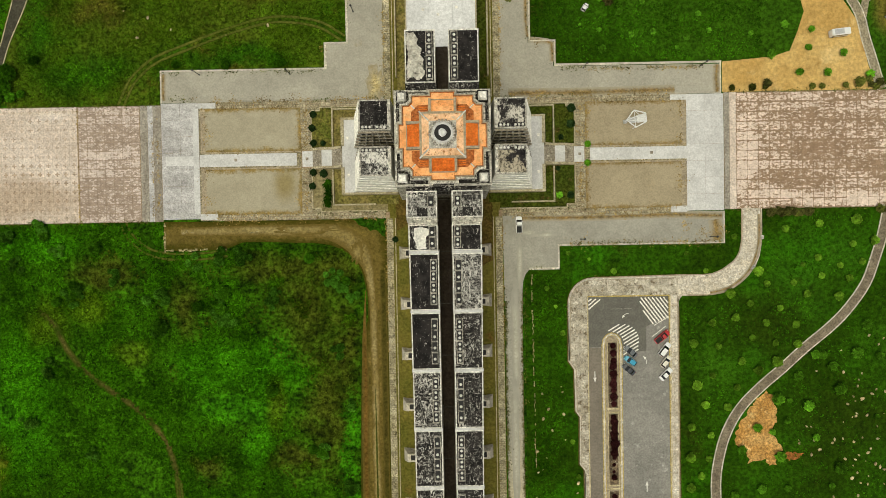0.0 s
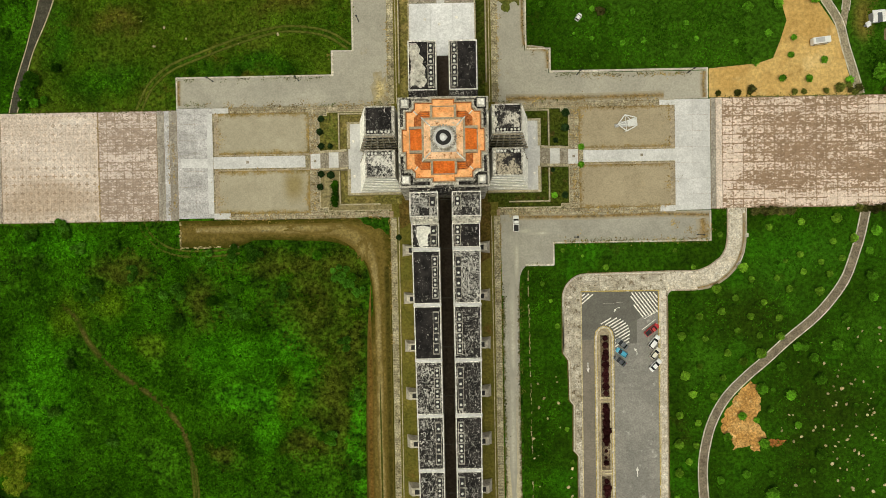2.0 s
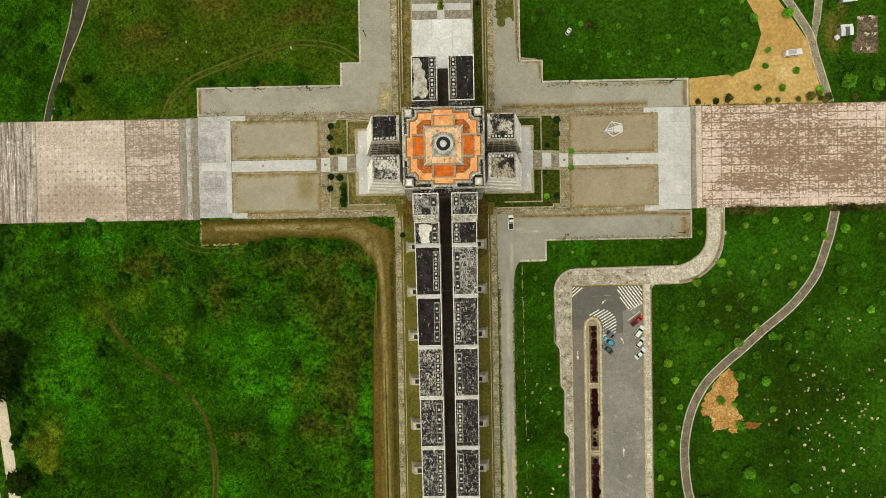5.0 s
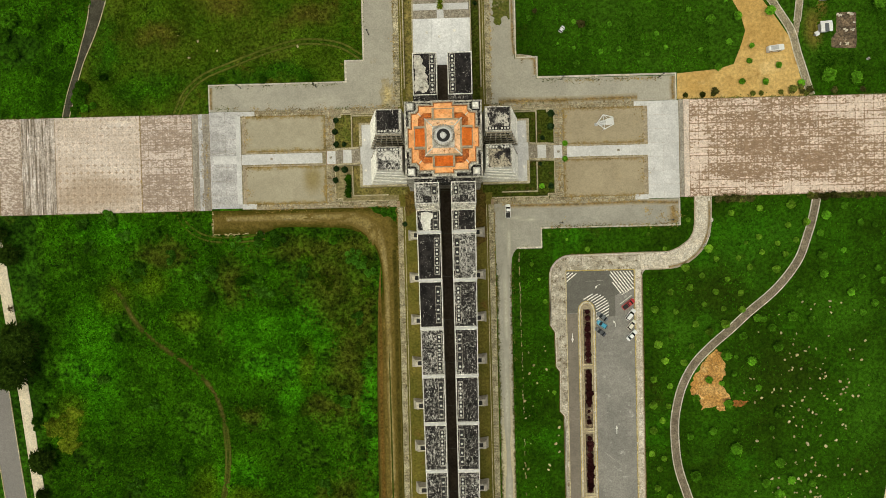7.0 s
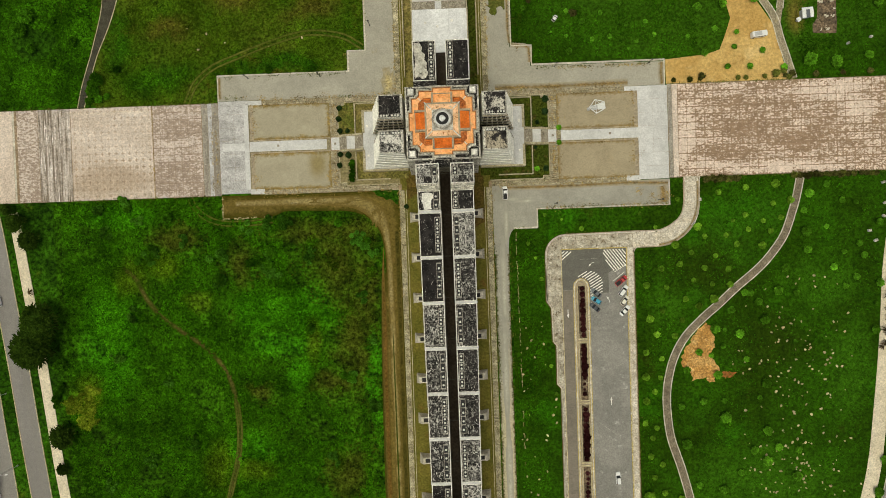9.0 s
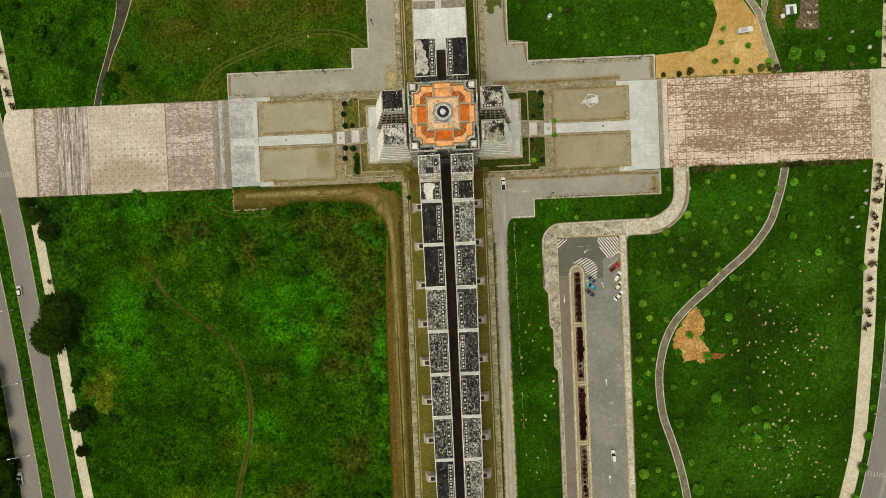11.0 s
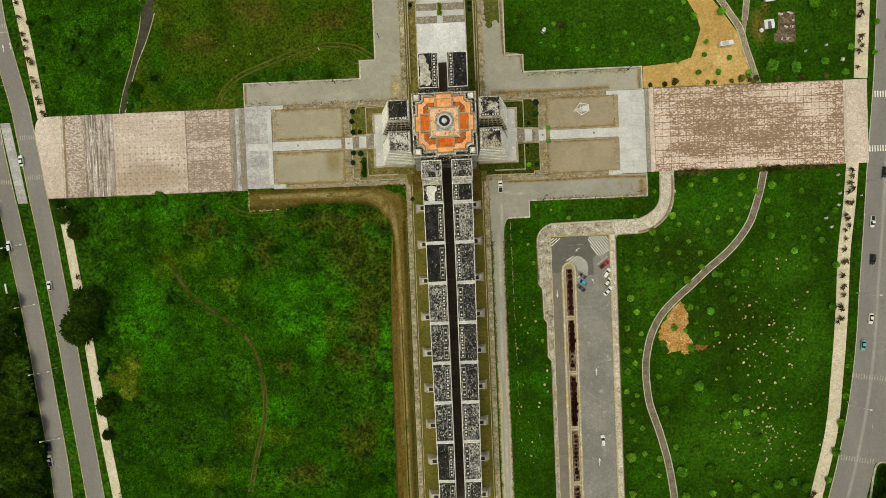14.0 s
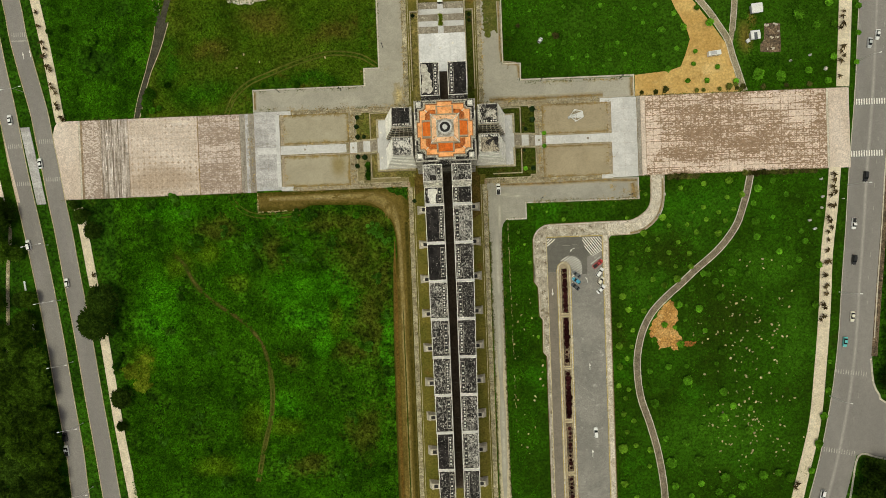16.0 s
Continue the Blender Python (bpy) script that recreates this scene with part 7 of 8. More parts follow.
LAWN_F = [(102.8, -108.6, 2.0), (118.5, -114.1, 1.8), (88.0, -118.4, 2.0), (113.3, -121.5, 1.5), (122.5, -120.6, 1.5), (129.9, -121.8, 1.5), (118.1, -125.7, 2.0), (129.1, -131.6, 2.0), (108.3, -129.9, 1.3), (92.5, -134.2, 1.3), (101.4, -136.2, 1.8), (106.9, -144.5, 2.3), (94.4, -144.8, 2.3), (117.8, -152.1, 2.0), (96.0, -155.5, 1.8), (107.5, -154.8, 1.5), (115.1, -158.6, 1.5), (125.4, -156.4, 1.8), (134.7, -151.7, 2.0), (141.5, -150.9, 1.8), (146.4, -153.3, 2.0), (120.8, -161.3, 1.5), (103.1, -160.2, 1.3)]
LAWN_G = [(31.4, 48.1, 0.8), (47.6, 46.3, 0.8), (53.3, 42.3, 1.0), (67.6, 48.5, 0.8), (60.3, 45.3, 0.8), (88.5, 49.6, 0.8), (96.2, 45.6, 1.4), (69.8, 40.5, 0.8), (77.0, 41.3, 0.8), (80.3, 36.3, 0.8), (92.8, 35.2, 0.8), (47.4, 37.1, 0.7), (57.0, 35.5, 0.8), (63.6, 36.3, 0.9), (73.5, 34.3, 0.9), (48.1, 31.3, 1.1), (105.9, 46.7, 1.5), (102.8, 37.5, 1.1), (98.7, 28.8, 1.2), (70.7, 31.5, 0.6), (41.7, 38.8, 0.4), (85, 56, 0.9), (94, 57, 1.0), (102, 53, 1.0), (39, 57, 0.7), (54, 58, 0.8), (62, 56, 0.8), (70, 58, 0.9)]
LAWN_H = [(117.4, 48.2, 1.7), (110.9, 36.1, 1.0), (109.9, 30.6, 1.0), (120.3, 28.9, 1.1), (107.2, 23.3, 1.0), (115.5, 23.1, 1.2), (128.2, 22.3, 1.2), (112, 55, 1.2), (132.6, 50.6, 1.5), (155.6, 50.1, 2.3), (163.5, 45.1, 1.5), (171.4, 45.5, 1.5), (170.7, 31.2, 1.5), (137.5, 24.5, 2.3), (147.3, 23.6, 2.0), (159.6, 25.6, 1.5), (169.2, 54.6, 1.5), (168.0, 20.8, 1.5)]
sh_a = shrub("shrub", "small round light green shrub on the lawn", 1.0, M["young_leaf"], 1, "lawn shrubs", 420, 0.19)
sh_b = shrub("shrub", "round leafy green shrub with a hollow middle", 1.0, M["shrub_leaf"], 2, "lawn shrubs", 420, 0.17)
sh_c = shrub("shrub", "little bright green shrub on the lawn", 1.0, M["shrub_leaf"], 3, "lawn shrubs", 220, 0.22, False)
repeat(sh_a, LAWN_A + LAWN_B + LAWN_C, RND, 0.92, 1.08)
repeat(sh_b, LAWN_D + LAWN_E + LAWN_F, RND, 0.85, 1.0)
repeat(sh_c, LAWN_G + LAWN_H, RND, 0.92, 1.08)
bush = shrub("bush", "dark green wild bush among tall weeds", 1.6, M["bush_leaf"], 4, "wild bushes", 420, 0.3, False)
repeat(bush, [(-113, -40), (-41, -88), (-33, -144), (-112, -134), (-75, -44), (-118, -42), (-149, -81, 1.4), (-113, -37), (-87, -50), (-67, -40), (-68, -45), (-38, -89), (-53, -70), (-121, -22), (-106, -26), (-41, -30), (-30, -37), (-48, 29), (-65, 28.5), (-80, 29), (-50, 29.5), (-123, 31), (-130, 27, 1.4), (-134, 19.6, 1.0), (-130, 20, 1.1), (-132, 23, 1.1), (-127, 21, 0.9), (-133, 26, 0.9)], RND, 0.7, 1.3)
repeat(bush, [(-175, 57), (-168, 58), (-167, 65), (-155, 62), (-171, 46), (-171, 37), (-161, 48, 1.5), (-155, 40), (-148, 34), (-139, 42), (-165, 29), (-131, 28), (-156, 52, 1.6), (-147, 50), (-159, 47, 1.5)], RND, 0.8, 1.2, False)
yb = shrub("bush", "yellowish green bush in the weed field", 1.2, M["yellow_leaf"], 5, "yellow bushes", 420, 0.3, False)
repeat(yb, [(-146.5, -95), (-143, -97.4, 0.7), (-140.2, -95.6, 0.6), (-141.5, -103, 0.8), (-138.6, -91.8, 0.5), (-147.6, -99, 0.6)], RND, 0.7, 0.9)
gb = shrub("bush", "lush green bush overhanging the sidewalk", 1.7, M["bush_leaf"], 19, "wild bushes", 520, 0.32, False)
repeat(gb, [(-151.6, -93.6), (-150.4, -91.0), (-152.0, -96.4, 0.7), (-149.6, -88.6, 0.8), (-148.2, -103.6, 0.8)], RND, 0.85, 1.1)
# clipped plants in the monument's gardens
dk = shrub("round_shrub", "dark clipped round shrub in the garden", 0.92, M["dark_leaf"], 6, "garden shrubs", 500, 0.2, False)
repeat(dk, [(-39.0, 13.3), (-39.4, 9.2), (-39.0, 4.7), (-36.2, 4.6, 0.8), (-39.2, -4.2), (-36.1, -4.6, 1.2), (-39.6, -8.3), (38.6, 13.8, 1.2), (38.5, 9.1, 1.2), (35.5, 5.2, 0.8), (38.2, -12.2), (34.5, -4.2, 0.7), (-14.9, -24.8, 0.9), (12.3, 56.6, 0.8), (-12.6, 57, 0.8), (12.2, 54, 0.8)], RND, 0.95, 1.05)
lt = shrub("shrub", "bright green shrub beside the path", 0.95, M["shrub_leaf"], 8, "garden shrubs", 320, 0.18, False)
repeat(lt, [(43.5, 3.0), (43.4, -2.7), (34.9, -12.2)], RND, 0.95, 1.05)
hg = thing("hedge", "clipped green hedge beside the garden wall", "hedge")
rn = np.random.default_rng(9)
hp = np.c_[rn.normal(-35.0, 0.5, 420), rn.uniform(-14.6, -6.4, 420), rn.uniform(0.2, 1.3, 420)]
p, f = leaves(hp, rn.uniform(0.15, 0.35, 420), 0.5, rn, 4, 0.6, 0.8)
c = new("leaves", leaf_mesh("leaves", p, f, M["bush_leaf"]))
c.parent = hg
# dark red plants on the parking island
rp = shrub("red_shrub", "dark purple leaved shrub on the parking island", 1.15, M["red_leaf"], 10, "island shrubs", 380, 0.22, False)
row = []
y = -58.0
while y > -172:
    if min(abs(y - q) for q in (-77.9, -101.3, -125.2, -149.0)) > 1.5:
        sparse = -101 < y < -91 or y < -126
        row.append((50.3 + RND.uniform(-0.15, 0.15), y, RND.choice((0.45, 0.6, 0.8) if sparse else (0.75, 0.95, 1.1))))
    y -= RND.uniform(1.4, 2.3)
repeat(rp, row, RND, 0.85, 1.1)


def palm(seed):
    """A withered young palm: a short stem and brown drooping fronds."""
    rnd = random.Random(seed)
    t = thing("young_palm", "withered young palm with brown drooping fronds", "palm", "sidewalk palms")
    part("stem", tube(bmesh.new(), (0, 0, -0.1), (0, 0, 1.5), 0.1, 6, 0.07), M["bark"], t)
    for i in range(11):
        a, n = rnd.uniform(0, 6.28), rnd.uniform(0.9, 2.3)
        bm = bmesh.new()
        last = None
        for j in range(5):
            s = j / 4
            q = Vector((math.cos(a + 0.25 * s) * n * s, math.sin(a + 0.25 * s) * n * s, 1.5 + 0.5 * s - 1.1 * s * s))
            wv = Vector((-math.sin(a), math.cos(a), 0.15)) * 0.42 * (1.1 - s) * min(1.0, 0.3 + 2 * s)
            pair = (bm.verts.new(q - wv), bm.verts.new(q), bm.verts.new(q + wv))
            if last:
                bm.faces.new((last[0], last[1], pair[1], pair[0])), bm.faces.new((last[1], last[2], pair[2], pair[1]))
            last = pair
        part("frond", bm, M["dry_leaf"], t)
    return t


PALMS = [(169.6, -20.1), (170.0, -22.6), (168.9, -25.5), (170.1, -28.0), (168.1, -29.2), (167.5, -33.4), (168.9, -33.9), (166.8, -39.0), (167.3, -40.5), (168.2, -43.3), (166.4, -45.2), (166.1, -48.9), (165.7, -53.4), (164.6, -58.5), (166.1, -58.3), (164.7, -64.5), (165.3, -68.7), (164.3, -70.0), (164.7, -72.5), (163.3, -77.4), (164.0, -78.7), (162.2, -83.6), (163.2, -82.4), (149.8, -155.7), (148.7, -157.5), (175.9, 50.5), (175.1, 48.6), (175.5, 45.6), (174.0, 43.7), (174.8, 35.8), (174.2, 33.4), (175.1, 31.7), (173.8, 29.3), (173.2, 22.9)]
PALMS_W = [(-180.5, 65.7), (-179.7, 59.9), (-178.6, 52.3), (-177.2, 49.8), (-178.1, 46.0), (-175.4, 39.7), (-176.3, 41.4), (-174.5, 32.1), (-173.3, 29.5), (-175.4, 33.4), (-173.3, 24.5), (-172.9, 22.7), (-171.3, 18.6), (-170.6, 17.6), (-159.9, -52.2)]
pa, pb = palm(1), palm(2)
repeat(pa, PALMS[::2] + PALMS_W[::2], RND, 0.7, 1.05)
repeat(pb, PALMS[1::2] + PALMS_W[1::2], RND, 0.7, 1.05)
db = shrub("dry_bush", "half dry dark bush at the avenue edge", 1.1, M["edge_leaf"], 12, "avenue bushes", 200, 0.26, False)
repeat(db, [(87, 19), (93, 19), (97, 19.2), (111, 19), (114, 19), (121, 19.2), (125, 20, 1.4), (128, 21, 1.3), (130, 18.6), (99, -18.4), (103, -18.6), (106, -19), (131, -18), (137, -18), (143, -18), (149, -18), (153, -18), (160, -18.4)], RND, 0.7, 1.1)
db2 = shrub("bush", "low ragged half dry bush at the avenue edge", 1.3, M["brown_leaf"], 13, "avenue bushes", 130, 0.36, True)
repeat(db2, [(97.4, 20), (100.5, -18.2), (104.8, -18.4), (108, -18.6), (133, -18.2), (139, -18), (146, -18.2), (151, -18.3), (156, -18.2), (98, -18.6), (101.6, -18.8), (103.4, -18.2), (107, -19), (109.5, -18.6), (131.5, -18.4), (134.8, -18.3), (136.2, -18.6), (141, -18.2), (144.4, -18.4), (148, -18.3), (153.4, -18.4), (158, -18.3), (161.5, -18.4), (128.6, 19.4), (131, 19.8), (50.2, 45.4, 1.2), (49.0, 46.2, 0.9), (33.6, 50.6, 1.0), (140, 19.4), (150, 19.5), (160, 19.6)], RND, 0.6, 1.0)

# trees
big = tree("tree", "large dark broadleaf tree overhanging the sidewalk", 6.4, 9.0, M["tree_leaf"], 20, "sidewalk trees", 4600, 0.6)
repeat(big, [(-154.2, -63.4), (-156.9, -73.0, 1.12)], RND, 1.0, 1.0)
mid_t = tree("tree", "dark rounded tree beside the sidewalk", 3.6, 5.0, M["tree_leaf"], 21, "sidewalk trees", 1600, 0.5)
repeat(mid_t, [(-148.4, -107.2, 1.15), (-149.8, -120.4, 0.62), (-163, -25.6, 0.9), (-158.2, -32.4, 1.0), (-167, -20.6, 0.6), (-199, -20), (-196, -24) ], RND, 0.95, 1.05)
pk = tree("tree", "dense green park tree beside the carriageway", 5.2, 8.0, M["park_leaf"], 22, "park trees", 2400, 0.62)
pk2 = tree("tree", "dense dark park tree in a grove", 5.0, 7.5, M["tree_leaf"], 23, "park trees", 2400, 0.62)
PARK = [(-199, -77), (-193, -80), (-199, -39), (-193.5, -41, 0.7), (-203, -63), (-193, -88), (-202, -89), (-200, -95), (-190, -98), (-200, -104), (-188.5, -107), (-201, -112), (-186, -113, 0.8), (-195, -118), (-203, -121), (-185.5, -124, 0.8), (-194, -127), (-188, -62, 0.7), (-190, -72, 0.9), (-187, -79, 0.6), (-186, -88, 0.8), (-185, -97, 0.9), (-183.5, -104, 0.8), (-193, -102), (-182, -116, 0.9), (-188, -118), (-181, -126, 0.8), (-188, -131), (-180.5, -133, 0.8), (-181, -142, 0.9), (-206, -84), (-206, -96), (-207, -110), (-205, -132)]
PARK2 = [(-201, -130), (-190, -135), (-198, -138), (-184, -138, 0.8), (-206, -145), (-194, -146), (-199, -152), (-187, -150), (-179.5, -150, 0.9), (-180, -158), (-187, -142), (-196, -134), (-192, -112), (-196, -90), (-200, -27), (-192, -62, 0.7), (-209, -75), (-209, -100), (-210, -125), (-190, -162), (-200, -165), (183.5, -152, 1.2), (178.6, -160, 1.0), (188, -161, 1.2), (180.4, -150, 0.8), (187, -151), (191, -111), (196, -100), (193, -101, 0.8), (194, -92), (195, -82), (194.6, -70), (196, -60), (197, -50), (198, -40)]
repeat(pk, PARK, RND, 0.9, 1.15)
repeat(pk2, PARK2, RND, 0.9, 1.15)

# ---- things on the ground ----
def rocks():
    rnd = random.Random(31)
    bases = []
    for v in range(3):
        bm = bmesh.new()
        bmesh.ops.create_icosphere(bm, subdivisions=2, radius=0.5)
        for vert in bm.verts:
            d = 1 + 0.45 * noise.noise(vert.co * 2.2 + Vector((v * 7, 0, 0)))
            vert.co = Vector((vert.co.x * d * 1.2, vert.co.y * d, vert.co.z * d * 0.55 + 0.12))
        bases.append(tagged(part("rock", bm, M["rock"], smooth=True), "pale weathered stone lying in the grass", "rock", "field stones"))
    places = []
    while len(places) < 215:
        x, y = rnd.gauss(130, 12), (rnd.gauss(-84, 16) if rnd.random() < 0.55 else rnd.gauss(-132, 12))
        if 104 < x < 156 and -160 < y < -56:
            places.append((x, y))
    places += [(rnd.uniform(26, 36), rnd.uniform(-140, -70)) for _ in range(28)] + [(rnd.uniform(38, 40), -100 - 3 * i) for i in range(4)]
    places += [(-91.8, 37.5), (-81.5, 39.8), (-88.4, 43.4), (-95.7, 45.6), (-52.2, 40.5), (-64.9, 37.8)]
    for i, (x, y) in enumerate(places):
        s = rnd.uniform(0.35, 1.05)
        m = Matrix.Translation((x, y, 0.03)) @ Matrix.Rotation(rnd.uniform(0, 6), 4, "Z") @ Matrix.Diagonal((s, s * rnd.uniform(0.6, 1), s * 0.8, 1))
        if i < 3:
            bases[i].matrix_basis = m
        else:
            copy_thing(bases[i % 3], Matrix()).matrix_basis = m


rocks()


def street_lamp(x, y, height, arms, turn):
    l = thing("street_lamp", "tall grey steel street lamp with " + ("two long arms" if len(arms) > 1 else "one long arm"), "street lamp", "street lamps", (x, y, 0), turn)
    part("base", lathe(bmesh.new(), [(0.28, 0), (0.28, 0.35), (0.14, 0.5)], k=8), M["steel"], l)
    part("pole", tube(bmesh.new(), (0, 0, 0.3), (0, 0, height), 0.12, 8, 0.07), M["steel"], l)
    for a in arms:
        arm = part("arm", tube(bmesh.new(), (0, 0, height - 0.2), (a, 0, height + 0.4), 0.06, 6), M["steel"], l)
        head = bmesh.new()
        prism(head, [(a - 0.5, -0.2), (a + 0.5, -0.2), (a + 0.5, 0.2), (a - 0.5, 0.2)], height + 0.32, height + 0.55)
        part("lamp_head", head, M["white"], arm)


for x, y in ((-176.2, -63), (-171.8, -91), (-168.6, -119), (-165.4, -148), (-180.5, -38), (-186, 30)):
    street_lamp(x, y, 9.5, (-4.4, 3.6), 8)
for x, y, a in ((181.6, 29, 10), (170.9, -72, 0), (165.6, -118, -12), (176, -25, 0)):
    street_lamp(x, y, 9.5, (2.6,), a)


def path_lamp(x, y):
    l = thing("lamp_post", "slim black lamp post at the road edge", "lamp post", "path lamps", (x, y, 0))
    part("foot", lathe(bmesh.new(), [(0.22, 0), (0.22, 0.5), (0.1, 0.7)], k=8), M["black_steel"], l)
    part("pole", tube(bmesh.new(), (0, 0, 0.5), (0, 0, 4.4), 0.12, 6), M["black_steel"], l)
    part("lantern", lathe(bmesh.new(), [(0.1, 4.3), (0.3, 4.5), (0.34, 4.9), (0.1, 5.1)], k=8), M["black_steel"], l)


for x, y in ((-26.4, 44), (-73.3, 26), (-45.9, 25.7), (42.6, 25.9), (77.8, 25.9), (41.2, -25.7), (80.2, -25.6)):
    path_lamp(x, y)


# ---- vehicles ----
def vehicle(name, label, x, y, turn, paint, kind="sedan", length=4.4, width=1.75):
    """A car built of lofted body sections, with glass, wheels and lamps."""
    v = thing(name, label, "car", "vehicles", (x, y, 0.06), turn)
    L, W = length / 2, width / 2

    def loft(rows, m, nm, lab="", parent=None):
        bm = bmesh.new()
        rings = []
        for px, w0, z0, w1, z1 in rows:
            rings.append([bm.verts.new((w0, px, z0)), bm.verts.new((w1, px, z1)), bm.verts.new((-w1, px, z1)), bm.verts.new((-w0, px, z0))])
        for a, b in zip(rings, rings[1:]):
            for i in range(4):
                bm.faces.new((a[i], a[(i + 1) % 4], b[(i + 1) % 4], b[i]))
        bm.faces.new(rings[0][::-1]), bm.faces.new(rings[-1])
        bmesh.ops.recalc_face_normals(bm, faces=bm.faces)
        bmesh.ops.bevel(bm, geom=[e for e in bm.edges if e.is_manifold], offset=0.05, segments=2, affect="EDGES", clamp_overlap=True)
        return part(nm, bm, m, parent or v, lab, smooth=False)

    body = loft([(-L, W * 0.86, 0.32, W * 0.84, 0.78), (-L + 0.25, W, 0.28, W * 0.95, 0.92), (-L * 0.3, W, 0.25, W * 0.97, 0.95), (L * 0.35, W, 0.25, W * 0.96, 0.93), (L - 0.4, W * 0.97, 0.28, W * 0.9, 0.80), (L, W * 0.82, 0.35, W * 0.78, 0.62)], paint, "body")
    top = {"sedan": (-L * 0.72, -L * 0.42, L * 0.10, L * 0.46, 1.42), "suv": (-L * 0.96, -L * 0.82, L * 0.12, L * 0.46, 1.70), "hatch": (-L * 0.93, -L * 0.70, L * 0.10, L * 0.50, 1.45), "pickup": (-L * 0.10, 0.0, L * 0.32, L * 0.58, 1.68)}[kind]
    a, b, c, d, h = top
    loft([(a, W * 0.86, 0.90, W * 0.84, 0.93), (b, W * 0.88, 0.90, W * 0.72, h - 0.03), (c, W * 0.88, 0.90, W * 0.72, h - 0.03), (d, W * 0.86, 0.88, W * 0.82, 0.92)], M["glass"], "glazing", "dark tinted glazing")
    loft([(b - 0.05, W * 0.68, h - 0.06, W * 0.66, h), ((b + c) / 2, W * 0.74, h - 0.06, W * 0.70, h + 0.03), (c + 0.05, W * 0.68, h - 0.06, W * 0.66, h)], paint, "roof")
    if kind == "pickup":
        part("cargo_bed", box(-W * 0.8, W * 0.8, -L * 0.94, -L * 0.16, 0.6, 0.97), M["rubber"], v, "open dark cargo bed")
    for sx in (-1, 1):
        for py in (-L * 0.60, L * 0.62):
            bm = tube(bmesh.new(), (sx * (W - 0.2), py, 0.31), (sx * (W + 0.01), py, 0.31), 0.31, 14)
            tyre = part("wheel", bm, M["rubber"], v)
            part("rim", tube(bmesh.new(), (sx * (W - 0.02), py, 0.31), (sx * (W + 0.02), py, 0.31), 0.19, 10), M["steel"], tyre)
        part("headlight", box(*sorted((sx * W * 0.45, sx * W * 0.80)), L - 0.22, L - 0.02, 0.56, 0.72), M["lamp_glass"], v)
        part("tail_lamp", box(*sorted((sx * W * 0.5, sx * W * 0.84)), -L - 0.01, -L + 0.16, 0.6, 0.78), M["tail"], v)
        part("mirror", box(*sorted((sx * W * 0.95, sx * (W + 0.14))), d - 0.5, d - 0.35, 0.92, 1.06), paint, v)
    return v


CARS = (("white pickup truck parked on the grey road", 22.5, -21.0, 0, "car_white", "pickup", 5.1, 1.9),
        ("dark grey parked car on the hatched corner", 55.6, -59.9, 50, "car_grey", "sedan", 4.5, 1.75),
        ("bright blue parked hatchback in the lot", 55.5, -62.7, 55, "car_blue", "hatch", 4.1, 1.72),
        ("dark parked sedan in the lot", 54.9, -65.3, 50, "car_dark", "sedan", 4.4, 1.75),
        ("red pickup truck parked by the kerb", 65.2, -55.6, -52, "car_red", "pickup", 5.2, 1.85),
        ("white parked suv by the kerb", 65.9, -59.4, -38, "car_white", "suv", 4.7, 1.85),
        ("cream parked hatchback by the kerb", 66.2, -63.1, -40, "car_cream", "hatch", 4.0, 1.7),
        ("white parked sedan by the kerb", 66.2, -66.9, -45, "car_white", "sedan", 4.6, 1.78),
        ("white car driving in the parking lot", 61.8, -130.6, 2, "car_white", "suv", 4.7, 1.8))
DRIVING = (("white sedan on the wide street", 190.2, 40.0, 172, "car_white", "sedan", 4.6, 1.8), ("silver sedan on the wide street", 186.7, 36.5, 172, "car_silver", "sedan", 4.6, 1.8),
        ("black suv on the wide street", 183.4, -21.7, 174, "car_black", "suv", 4.7, 1.85), ("white pickup on the wide street", 177.8, -42.1, 174, "car_white", "pickup", 5.0, 1.85),
        ("black suv on the wide street", 177.4, -58.1, 174, "car_black", "suv", 4.6, 1.85), ("cream sedan on the wide street", 176.0, -83.0, 174, "car_cream", "sedan", 4.6, 1.8),
        ("teal and white taxi on the wide street", 172.5, -94.1, 172, "car_teal", "sedan", 4.5, 1.8), ("white car on the wide street", 160.8, -161.7, 165, "car_white", "suv", 4.7, 1.8),
        ("white sedan on the carriageway", -181.9, -1.4, 8, "car_white", "sedan", 4.6, 1.8), ("white sedan on the far carriageway", -194.6, 18.6, 8, "car_white", "sedan", 4.6, 1.8),
        ("white suv on the far carriageway", -189.0, -37.7, 10, "car_white", "suv", 4.7, 1.85), ("white hatchback on the carriageway", -172.4, -55.4, 8, "car_white", "hatch", 4.2, 1.75),
        ("white pickup parked under the trees", -176.2, -131.0, 8, "car_white", "pickup", 4.9, 1.8), ("black car parked under the trees", -176.6, -124.8, 8, "car_black", "hatch", 4.0, 1.75),
        ("small white cart standing on the lawn", 43.2, 43.8, -35, "car_white", "hatch", 2.5, 1.4))
for lab, x, y, turn, paint, kind, ln, wd in CARS + DRIVING:
    vehicle("car" if kind != "pickup" else "pickup_truck", lab, x, y, turn, M[paint], kind, ln, wd)

